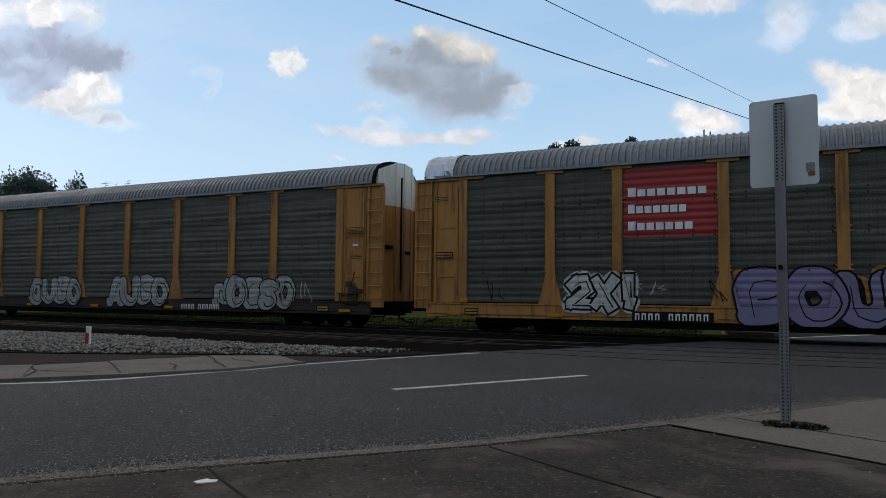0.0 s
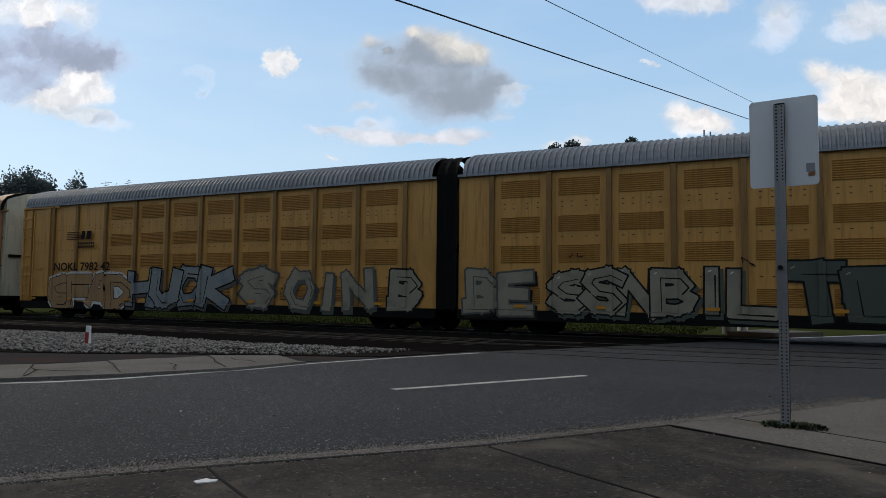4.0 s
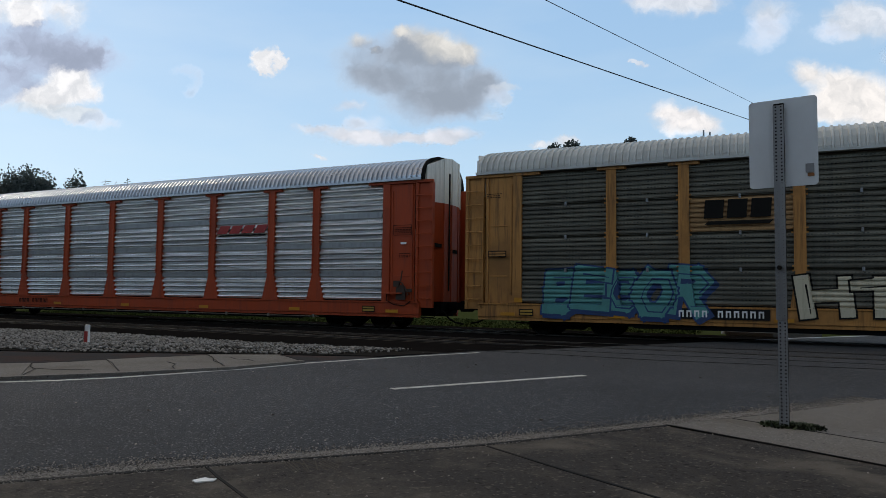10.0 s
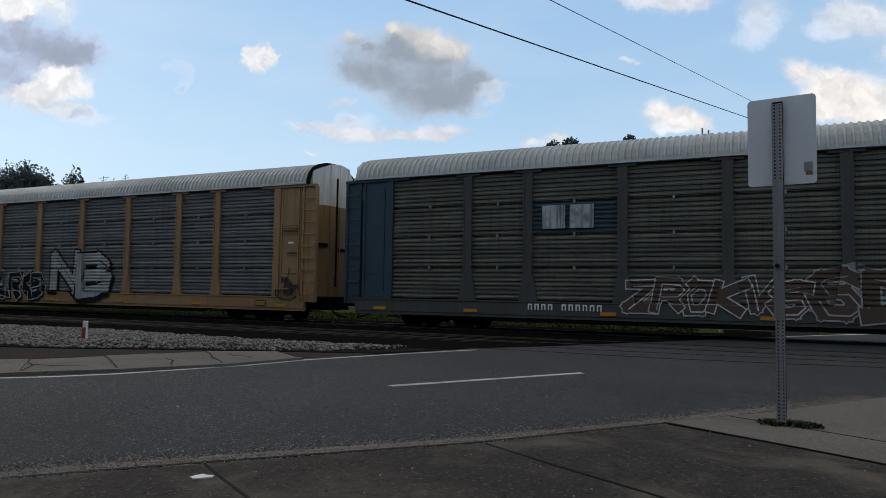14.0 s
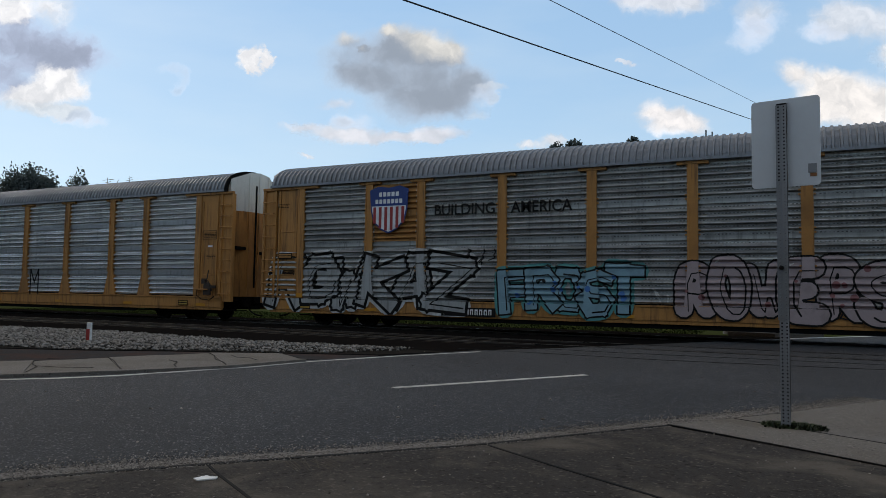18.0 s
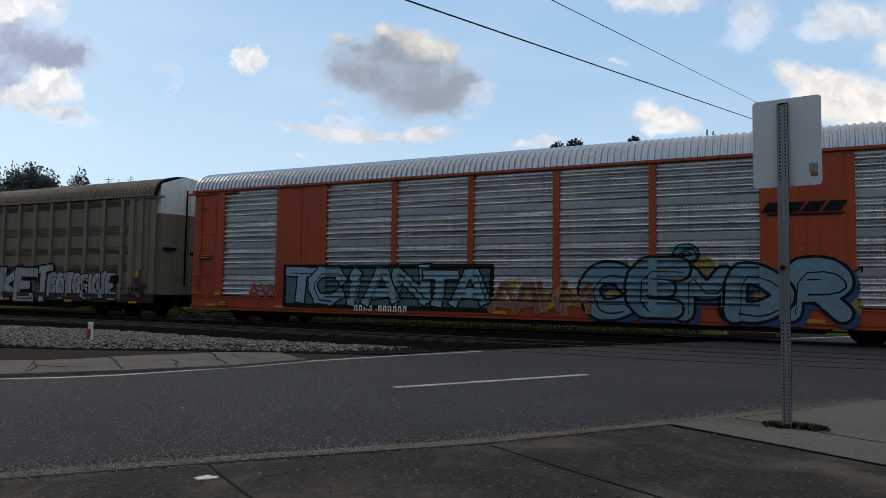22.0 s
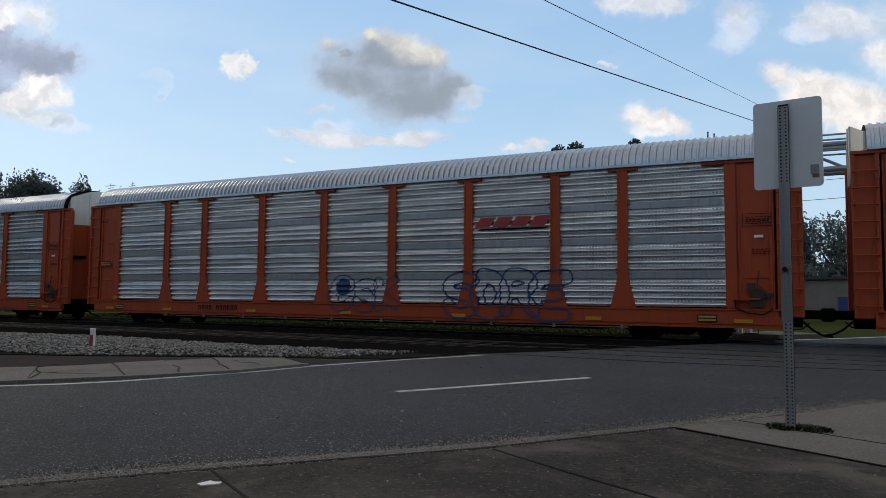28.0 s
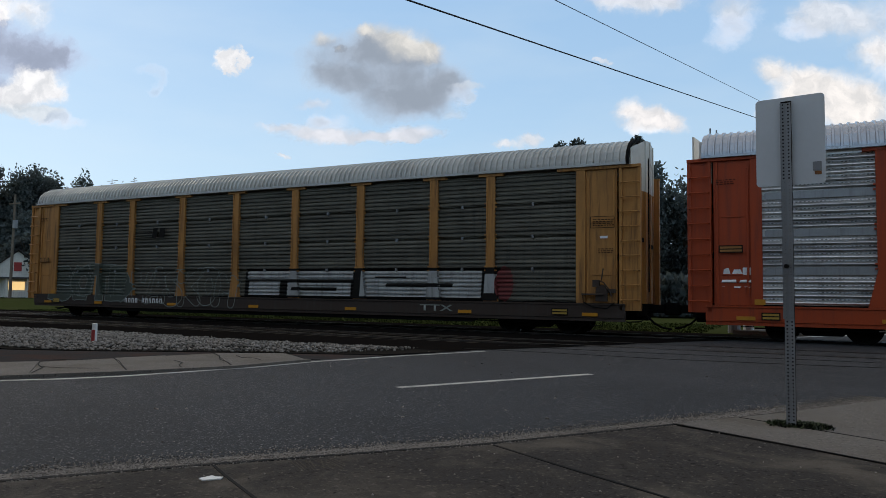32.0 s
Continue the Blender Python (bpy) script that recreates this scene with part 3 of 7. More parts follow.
CRACKS = (((-10.57, 7.12), (-10.1, 6.78), (-9.75, 6.62), (-9.13, 6.02)), ((-10.18, 8.13), (-9.6, 7.78), (-9.1, 7.42), (-8.48, 7.0)), ((-9.08, 8.38), (-8.7, 8.2), (-8.45, 7.9), (-8.14, 7.66)),
          ((-9.6, 9.75), (-9.1, 9.4), (-8.6, 8.9), (-8.2, 8.65), (-7.8, 8.32)), ((-8.5, 10.4), (-8.1, 10.2), (-7.56, 9.8)), ((-10.75, 7.45), (-10.3, 7.55), (-10.25, 7.8)), ((-8.9, 9.6), (-8.55, 9.35), (-8.3, 9.4), (-8.0, 9.2)),
          ((-9.86, 6.65), (-9.4, 6.72), (-9.0, 6.95)))
for pts in CRACKS:
    strip("crack", pts, -0.007, 0.007, 0.043, SEAM, "dark crack across the footway", "crack", 0.004)
strip("footway_kerb", [(-10.6, 3.4), (-9.86, 4.8), (-9.12, 6.0), (-8.44, 6.98), (-8.11, 7.62), (-7.77, 8.3), (-7.52, 9.75)], -0.13, 0.03, 0.045, CONCRETE, "pale worn kerb along the footway", "kerb", 0.12)
# added, unseen walls: they block low sky and darken the cars' sides
mesh_thing("wall_south", boxes((-75, 45, -12.4, -12.0, -0.05, 10.5)), BRICK, "plain brown wall added out of view to block low sky light", "wall", kind="structure")
mesh_thing("wall_west", boxes((-75.4, -75.0, -12.0, 24.0, -0.05, 12.0)), BRICK, "plain brown wall added out of view as a dark reflection for the cars", "wall", kind="structure")


# ---- the train ----
CAR_PITCH = 28.6
GAP0 = -12.04        # the first gap between cars at the start
SHAPES = {}


def shape(key, build, mat):
    """Meshes are built once and shared by all cars that have the same part in the same paint."""
    k = (key, mat.name)
    if k not in SHAPES:
        bm = build()
        me = bpy.data.meshes.new(key if isinstance(key, str) else str(key[0]))
        bm.normal_update()
        bm.to_mesh(me)
        bm.free()
        me.materials.append(mat)
        SHAPES[k] = me
    return SHAPES[k]


SIDE = 1.5
AX_POSTS = (1.55, 3.4, 5.2, 7.0, 8.8, 10.6, 12.4, 14.2, 16.0, 17.8, 19.35)   # ribs of the articulated units
PANEL_LOW, PANEL_HIGH = 0.98, 4.93


SHEET = (PANEL_HIGH - PANEL_LOW) / 4


def panel_profile(kind, proud=0.012):
    """Depth of a side sheet along its height, in four sheets."""
    pts = []
    for s in range(4):
        z = PANEL_LOW + s * SHEET
        if kind == "coarse":      # lapped ridges with a shaded slot under each, and a flat strip at the joint
            n, step = (4, 0.180) if s < 3 else (5, 0.180)
            for k in range(n):
                a = z + k * step
                pts += [(a + 0.002, 0.0), (a + step * 0.14, 0.0), (a + step * 0.24, -0.088), (a + step * 0.34, -0.100), (a + step * 0.46, -0.092), (a + step * 0.82, -0.010), (a + step * 0.99, 0.0)]
            if s < 3:
                a = z + n * step
                pts += [(a + 0.055, -0.004), (a + 0.062, -0.045 - proud), (a + 0.258, -0.045 - proud), (a + 0.264, 0.0)]
        elif kind == "old":       # shallow waves
            n = 5
            step = SHEET / n
            for k in range(n):
                a = z + k * step
                pts += [(a, -0.050), (a + step * 0.25, -0.064), (a + step * 0.5, -0.062), (a + step * 0.8, -0.045)]
            pts += [(z + SHEET - 0.012, -0.045), (z + SHEET - 0.010, -0.07), (z + SHEET - 0.002, -0.07)]
        else:                     # fine ribs with an open joint
            n, band = 7, 0.06
            step = (SHEET - band) / n
            for k in range(n):
                a = z + k * step
                pts += [(a, 0.0), (a + step * 0.16, 0.004), (a + step * 0.26, -0.045), (a + step * 0.55, -0.048), (a + step * 0.9, -0.008)]
            a = z + n * step
            pts += [(a, 0.0), (a + 0.003, 0.08), (a + band - 0.004, 0.08), (a + band - 0.001, 0.0)]
    pts.append((PANEL_HIGH, 0.0))
    return pts


def strip_mesh(w):
    """Flat joint strip between two sheets, with bolt heads."""
    def build():
        bm = bmesh.new()
        y = -SIDE + 0.115
        e = w / 2 - 0.12
        plate(bm, [(-e - 0.06, 0.03), (-e, 0.0), (e, 0.0), (e + 0.06, 0.03), (e + 0.06, 0.16), (e, 0.19), (-e, 0.19), (-e - 0.06, 0.16)], y - 0.055, y - 0.02)
        for u in (-0.5, 0.0, 0.5):
            box(bm, u * e * 1.2 - 0.02, u * e * 1.2 + 0.02, y - 0.064, y - 0.054, 0.08, 0.12)
        return bm
    return build


def clip_mesh():
    return boxes((-0.03, 0.03, -SIDE + 0.03, -SIDE + 0.12, -0.06, 0.05, 0.006))


def rivets_mesh(w):
    def build():
        bm = bmesh.new()
        for s in (1, 2, 3):
            for dz in (-0.07, 0.06):
                for u in (-0.3, -0.05, 0.22, 0.42):
                    x, z = u * w, PANEL_LOW + s * SHEET + dz
                    box(bm, x - 0.018, x + 0.018, -SIDE + 0.03, -SIDE + 0.08, z - 0.018, z + 0.018)
        return bm
    return build


def panel_mesh(kind, w):
    def build():
        bm = bmesh.new()
        prof = panel_profile(kind, -0.02)
        y = -SIDE + 0.115
        a = [bm.verts.new((-w / 2, y + d, z)) for z, d in prof]
        b = [bm.verts.new((w / 2, y + d, z)) for z, d in prof]
        for i in range(len(prof) - 1):
            bm.faces.new((a[i], b[i], b[i + 1], a[i + 1]))
        c = [bm.verts.new((x, y + 0.1, z)) for x, z in ((-w / 2, PANEL_LOW), (w / 2, PANEL_LOW), (w / 2, PANEL_HIGH), (-w / 2, PANEL_HIGH))]
        bm.faces.new(c[::-1])
        return bm
    return build


def post_mesh(flare, bolts=True):
    def build():
        s = 0.125
        bm = bmesh.new()
        plate(bm, [(-flare, 0.95), (flare, 0.95), (s, 1.9), (s, 4.84), (-s, 4.84), (-s, 1.9)], -SIDE, -SIDE + 0.15)
        box(bm, -0.42, 0.42, -SIDE - 0.012, -SIDE + 0.14, 4.842, 4.93, 0.008)
        box(bm, -s - 0.02, -s + 0.02, -SIDE - 0.025, -SIDE + 0.02, 1.9, 4.83)
        box(bm, s - 0.02, s + 0.02, -SIDE - 0.025, -SIDE + 0.02, 1.9, 4.83)
        if bolts:
            for z in (1.97, 2.955, 3.94):
                for k in (-0.06, 0.06):
                    for x in (-s - 0.05, s + 0.05):
                        box(bm, x - 0.025, x + 0.025, -SIDE - 0.02, -SIDE + 0.05, z + k - 0.02, z + k + 0.02)
        return bm
    return build


ROOF_ARCH = [(1.5, 4.93), (1.49, 5.10), (1.40, 5.33), (1.20, 5.54), (0.85, 5.70), (0.45, 5.80), (0.0, 5.84)]
ROOF_ARCH = ROOF_ARCH + [(-y, z) for y, z in ROOF_ARCH[-2::-1]]


def roof_mesh(half, pitch=0.19):
    def build():
        bm = bmesh.new()
        n = int(2 * half / pitch)
        step = 2 * half / n
        xs = []
        for k in range(n):
            x = -half + k * step
            xs += [(x, 0.0), (x + step * 0.46, 0.0), (x + step * 0.56, 0.05), (x + step * 0.80, 0.05), (x + step * 0.90, 0.0)]
        xs.append((half, 0.0))
        rows = []
        for x, d in xs:
            rows.append([bm.verts.new((x, y * (1 + d * 0.9), z + d * max(0.0, (z - 5.0)) * 0.8)) for y, z in ROOF_ARCH])
        for r, q in zip(rows, rows[1:]):
            for i in range(len(ROOF_ARCH) - 1):
                bm.faces.new((r[i], r[i + 1], q[i + 1], q[i]))
        bmesh.ops.recalc_face_normals(bm, faces=bm.faces[:])
        return bm
    return build


def roof_rail_mesh(half):
    def build():
        bm = bmesh.new()
        for s in (-1, 1):
            y = s * SIDE
            a, b = y + s * 0.085, y - s * 0.12
            box(bm, -half, half, min(a, b), max(a, b), 4.935, 5.01)
        return bm
    return build


def end_door_mesh(z0, z1):
    """Half-folded end doors: three upright leaves with stiles."""
    def build():
        bm = bmesh.new()
        plan = [(13.02, -1.40), (13.32, -1.28), (13.60, -0.55), (13.62, 0.0), (13.60, 0.55), (13.32, 1.28), (13.02, 1.40)]
        for a, b in zip(plan, plan[1:]):
            vs = [bm.verts.new((*a, z0)), bm.verts.new((*b, z0)), bm.verts.new((*b, z1(b[1]))), bm.verts.new((*a, z1(a[1])))]
            bm.faces.new(vs)
        top = [bm.verts.new((x, y, z1(y))) for x, y in plan]
        bm.faces.new(top[::-1])
        for x, y in plan[1:-1]:
            box(bm, x - 0.02, x + 0.03, y - 0.03, y + 0.03, z0, z1(y) - 0.02)
        return bm
    return build


def arch_height(y):
    for (a, za), (b, zb) in zip(ROOF_ARCH, ROOF_ARCH[1:]):
        if b <= y <= a:
            return zb + (za - zb) * (y - b) / (a - b)
    return 4.95


def end_sheet(x0, x1, z0, z1, out, s):
    """One sheet or stiffener of the end bay, at the leading (s = 1) or trailing end."""
    def build():
        a, b = sorted((s * x0, s * x1))
        return boxes((a, b, -SIDE - out + 0.05, -SIDE + 0.10, z0, z1, 0.006))
    return build


END_SHEETS = (("end_panel", 11.78, 12.98, 0.95, 4.84, 0.0), ("end_post", 11.78, 12.06, 0.95, 4.84, 0.06), ("door_stile", 12.10, 12.16, 1.2, 4.6, 0.03), ("door_stile", 12.86, 12.92, 1.0, 4.8, 0.05),
              ("top_beam", 11.2, 13.66, 4.842, 4.93, 0.07), ("door_rail", 12.25, 12.8, 3.3, 3.33, 0.02), ("door_rail", 12.25, 12.8, 1.75, 1.79, 0.02))


def ladder_column_mesh(s):
    """Sunk channel that carries the ladder."""
    def build():
        bm = bmesh.new()
        prof = [(13.04, -SIDE), (13.13, -SIDE), (13.13, -SIDE + 0.06), (13.56, -SIDE + 0.06), (13.56, -SIDE), (13.65, -SIDE), (13.65, -SIDE + 0.17), (13.04, -SIDE + 0.17)]
        slab(bm, [(s * x, y) for x, y in prof], 0.75, 4.84)
        return bm
    return build


def rung_mesh(s):
    return lambda: hose(bmesh.new(), [(s * 13.08, -SIDE, 0), (s * 13.10, -SIDE - 0.08, 0), (s * 13.59, -SIDE - 0.08, 0), (s * 13.61, -SIDE, 0)], 0.02, 6)


def end_bay(car, paint, shift=0.0, ladder=True):
    """The four end bays of a car: sheets, stiffeners and ladders."""
    for s in (1, -1):
        for far in (0, 1):
            def put(ob, z=0.0):
                ob.location = ((-1 if far else 1) * s * shift, 0, z)
                ob.rotation_euler.z = math.pi * far
            for nm, x0, x1, z0, z1, out in END_SHEETS:
                put(part(nm, shape((nm, x0, z0, s), end_sheet(x0, x1, z0, z1, out, s), paint), paint, car))
            if not ladder:
                put(part("corner_sheet", shape(("corner_sheet", s), end_sheet(12.981, 13.26, 0.95, 4.84, 0.0, s), paint), paint, car))
                for k in range(4 if s < 0 else 0):
                    put(part("rung", shape(("low_rung", s), lambda: hose(bmesh.new(), [(-13.2, -SIDE - 0.03, 0), (-13.2, -SIDE - 0.10, 0), (-12.66, -SIDE - 0.10, 0), (-12.66, -SIDE - 0.03, 0)], 0.02, 6), paint), paint, car), 1.05 + 0.34 * k)
                continue
            column = part("ladder_column", shape(("ladder_column", s), ladder_column_mesh(s), paint), paint, car)
            put(column)
            for k in range(9):
                rung = part("rung", shape(("rung", s), rung_mesh(s), paint), paint, column)
                rung.location.z = 1.05 + k * 0.42


def sill_mesh(low):
    def build():
        bm = bmesh.new()
        prof = [(-SIDE + 0.18, 0.945), (-SIDE - 0.03, 0.945), (-SIDE - 0.03, 0.90), (-SIDE, 0.89), (-SIDE, low + 0.1), (-SIDE + 0.03, low + 0.09), (-SIDE + 0.03, low), (-SIDE + 0.1, low), (-SIDE + 0.18, low + 0.1)]
        a = [bm.verts.new((-13.2, y, z)) for y, z in prof]
        b = [bm.verts.new((13.2, y, z)) for y, z in prof]
        n = len(prof)
        for i in range(n):
            bm.faces.new((a[i], a[(i + 1) % n], b[(i + 1) % n], b[i]))
        bm.faces.new(a[::-1])
        bm.faces.new(b)
        bmesh.ops.recalc_face_normals(bm, faces=bm.faces[:])
        return bm
    return build


def underframe_mesh():
    bm = boxes((-13.6, 13.6, -0.25, 0.25, 0.45, 0.9), (-13.4, 13.4, -1.3, 1.3, 0.80, 0.9))
    for x in range(-12, 13, 2):
        box(bm, x - 0.06, x + 0.06, -1.3, 1.3, 0.55, 0.8)
    box(bm, -3.0, -1.6, -1.0, -0.3, 0.35, 0.75)
    box(bm, 1.8, 2.8, -1.1, -0.5, 0.38, 0.75)
    for y in (-1.3, 1.3):
        tube(bm, (-12.0, y, 0.36), (12.0, y, 0.36), 0.022, 6)
        for x in range(-11, 12, 2):
            tube(bm, (x, y, 0.36), (x, y, 0.6), 0.018, 6)
    return bm


def deck_mesh():
    """The loading decks inside, which close the view through the car."""
    return boxes((-13.2, 13.2, -1.36, 1.36, 0.905, 1.0), (-13.2, 13.2, -1.36, 1.36, 2.3, 2.38), (-13.2, 13.2, -1.36, 1.36, 3.6, 3.68))


def handbrake_mesh():
    bm = bmesh.new()
    tube(bm, (12.55, -SIDE - 0.02, 1.32), (12.55, -SIDE - 0.10, 1.32), 0.16, 14)
    box(bm, 12.38, 12.72, -SIDE - 0.09, -SIDE - 0.03, 1.0, 1.30)
    box(bm, 12.45, 12.95, -SIDE - 0.07, -SIDE - 0.02, 1.25, 1.36)
    box(bm, 12.30, 12.50, -SIDE - 0.12, -SIDE - 0.02, 1.42, 1.62)
    tube(bm, (12.55, -SIDE - 0.08, 1.6), (12.6, -SIDE - 0.06, 1.95), 0.02, 6)
    hose(bm, [(12.45, -SIDE - 0.1, 1.6), (12.62, -SIDE - 0.12, 1.55), (12.78, -SIDE - 0.12, 1.35), (12.85, -SIDE - 0.12, 1.15)], 0.02)
    return bm


def brake_shelf_mesh():
    return boxes((11.98, 12.62, -SIDE - 0.16, -SIDE - 0.02, 1.18, 1.23, 0.006))


def brake_rod_mesh():
    return hose(bmesh.new(), [(12.0, -SIDE - 0.05, 1.2), (12.02, -SIDE - 0.08, 0.98), (12.3, -SIDE - 0.09, 0.84), (12.7, -SIDE - 0.08, 0.80), (12.9, -SIDE - 0.05, 0.95)], 0.018)


def coupler_mesh():
    bm = boxes((13.4, 14.05, -0.12, 0.12, 0.68, 0.92, 0.02), (14.05, 14.38, -0.2, 0.2, 0.62, 0.98, 0.05), (13.3, 13.6, -0.6, 0.6, 0.55, 1.0, 0.03))
    return bm


def air_hose_mesh():
    return hose(bmesh.new(), [(13.6, -0.5, 0.62), (13.7, -0.53, 0.52), (13.85, -0.55, 0.38), (14.05, -0.5, 0.27), (14.3, -0.4, 0.22)], 0.03)


def cut_lever_mesh():
    return hose(bmesh.new(), [(12.9, -1.3, 0.75), (13.0, -1.32, 0.5), (13.25, -1.3, 0.42), (13.6, -1.2, 0.45), (13.75, -1.2, 0.6)], 0.018)


def step_mesh():
    return hose(bmesh.new(), [(12.2, -1.42, 0.55), (12.2, -1.42, 0.3), (12.55, -1.42, 0.3), (12.55, -1.42, 0.55)], 0.016)


WHEEL_R = 0.42


def truck_frame_mesh():
    bm = bmesh.new()
    for y in (-1.0, 1.0):
        plate(bm, [(-1.25, 0.34), (-1.05, 0.30), (-0.62, 0.36), (-0.45, 0.20), (0.45, 0.20), (0.62, 0.36), (1.05, 0.30), (1.25, 0.34), (1.22, 0.56), (0.75, 0.60), (0.42, 0.74), (-0.42, 0.74), (-0.75, 0.60), (-1.22, 0.56)], y - 0.07, y + 0.07)
        for x in (-0.2, 0.0, 0.2):
            tube(bm, (x, y, 0.24), (x, y, 0.5), 0.075, 8)
        for x in (-0.95, 0.95):
            tube(bm, (x, y - 0.12 if y < 0 else y + 0.12, WHEEL_R), (x, y, WHEEL_R), 0.1, 10)
    box(bm, -0.22, 0.22, -1.05, 1.05, 0.42, 0.68, 0.02)
    return bm


def wheelset_mesh():
    bm = bmesh.new()
    tube(bm, (0, -0.95, 0), (0, 0.95, 0), 0.08, 10)
    for s in (-1, 1):
        prof = [(0.68, WHEEL_R + 0.025), (0.71, WHEEL_R + 0.02), (0.725, WHEEL_R), (0.82, WHEEL_R - 0.008), (0.82, WHEEL_R - 0.06), (0.775, WHEEL_R - 0.075), (0.77, 0.16), (0.83, 0.13), (0.83, 0.0)]
        rings = []
        for y, r in prof:
            rings.append([bm.verts.new((r * math.cos(k * math.tau / 28), s * y, r * math.sin(k * math.tau / 28))) for k in range(28)] if r else [bm.verts.new((0, s * y, 0))])
        for p, q in zip(rings, rings[1:]):
            for k in range(28):
                bm.faces.new((p[k], p[(k + 1) % 28], q[(k + 1) % 28], q[k]) if len(q) > 1 else (p[k], p[(k + 1) % 28], q[0]))
        bm.faces.new(rings[0][::-1])
    bmesh.ops.recalc_face_normals(bm, faces=bm.faces[:])
    return bm


WHEELSETS = []


def truck(car, x):
    frame_ = part("truck", shape("truck", truck_frame_mesh, BLACK), BLACK, car)
    frame_.location = (x, 0, 0)
    for k in (-0.95, 0.95):
        w = part("wheelset", shape("wheelset", wheelset_mesh, WHEEL), WHEEL, frame_)
        w.location = (k, 0, WHEEL_R)
        WHEELSETS.append((w, k))


WHEEL = material("wheel_steel", (0.012, 0.011, 0.010), 0.8, 0.0, spec=0.1, dirt=(0.02, 0.016, 0.013), dirt_amount=0.6)


def text_mesh(body, bold=0.0):
    cu = bpy.data.curves.new("lettering", "FONT")
    cu.body, cu.size, cu.offset, cu.resolution_u = body, 1.0, bold, 3
    ob = bpy.data.objects.new("lettering", cu)
    me = bpy.data.meshes.new_from_object(ob)
    bpy.data.objects.remove(ob)
    bpy.data.curves.remove(cu)
    return me


def lettering(car, name, body, x, z, w, h, mat, bold=0.0, lean=0.0, label="", y=-SIDE - 0.045, wave=0.0, fit=None):
    """Letters of the built-in font, fitted to a width and height on the near side of the car; x, z: their middle."""
    me = text_mesh(body, bold)
    co = np.empty(len(me.vertices) * 3)
    me.vertices.foreach_get("co", co)
    co = co.reshape(-1, 3)
    lo, hi = co.min(0), co.max(0)
    if fit is None:
        fit = (lo, hi)
    lo, hi = fit
    u = (co[:, 0] - (lo[0] + hi[0]) / 2) / (hi[0] - lo[0])
    v = (co[:, 1] - (lo[1] + hi[1]) / 2) / (hi[1] - lo[1])
    px = x + u * w + lean * v * h
    pz = z + v * h + wave * np.sin(u * 17.0 + len(body)) * h
    me.vertices.foreach_set("co", np.stack([px, np.full(len(u), y), pz], 1).ravel())
    me.materials.append(mat)
    ob = part(name, me, mat, car)
    tagged(ob, label)
    return fit


# letters drawn as strokes on a grid of 8 by 8, for the sprayed pieces
STROKES = {
    "A": "00 38 58 80|22 62", "B": "00 08 58 76 54 04|54 83 71 50 00", "C": "86 68 28 05 03 20 60 82", "D": "00 08 48 85 83 40 00", "E": "88 08 00 80|04 64", "F": "88 08 00|04 64",
    "G": "86 68 28 05 03 20 60 82 84 54", "H": "00 08|80 88|04 84", "I": "40 48", "J": "28 88 82 50 12", "K": "00 08|88 04 80", "L": "08 00 80", "M": "00 08 43 88 80", "N": "00 08 80 88",
    "O": "28 05 03 20 60 83 85 68 28", "P": "00 08 68 86 63 03", "Q": "28 05 03 20 60 83 85 68 28|53 90", "R": "00 08 68 86 64 04|44 80", "S": "87 58 17 06 24 64 82 60 20 02", "T": "08 88|48 40",
    "U": "08 02 30 50 82 88", "V": "08 40 88", "W": "08 20 45 60 88", "X": "08 80|00 88", "Y": "08 44 88|44 40", "Z": "08 88 00 80", "2": "06 28 68 85 00 80", "!": "48 43|40 41",
    "i": "40 45|47 48", "a": "75 25 02 20 60 72|75 72 80", "d": "88 80 20 03 25 85", "s": "75 35 14 63 71 20 01", "k": "00 08|65 02 70", "h": "00 08|04 35 64 70", "t": "38 31 50 71|05 75", "u": "05 01 30 60|65 60",
    "5": "88 08 05 55 83 60 10", "0": "28 05 03 20 60 83 85 68 28",
}
SURFACE = {}     # what the paint lies on, car by car: kind of side and flare of its posts


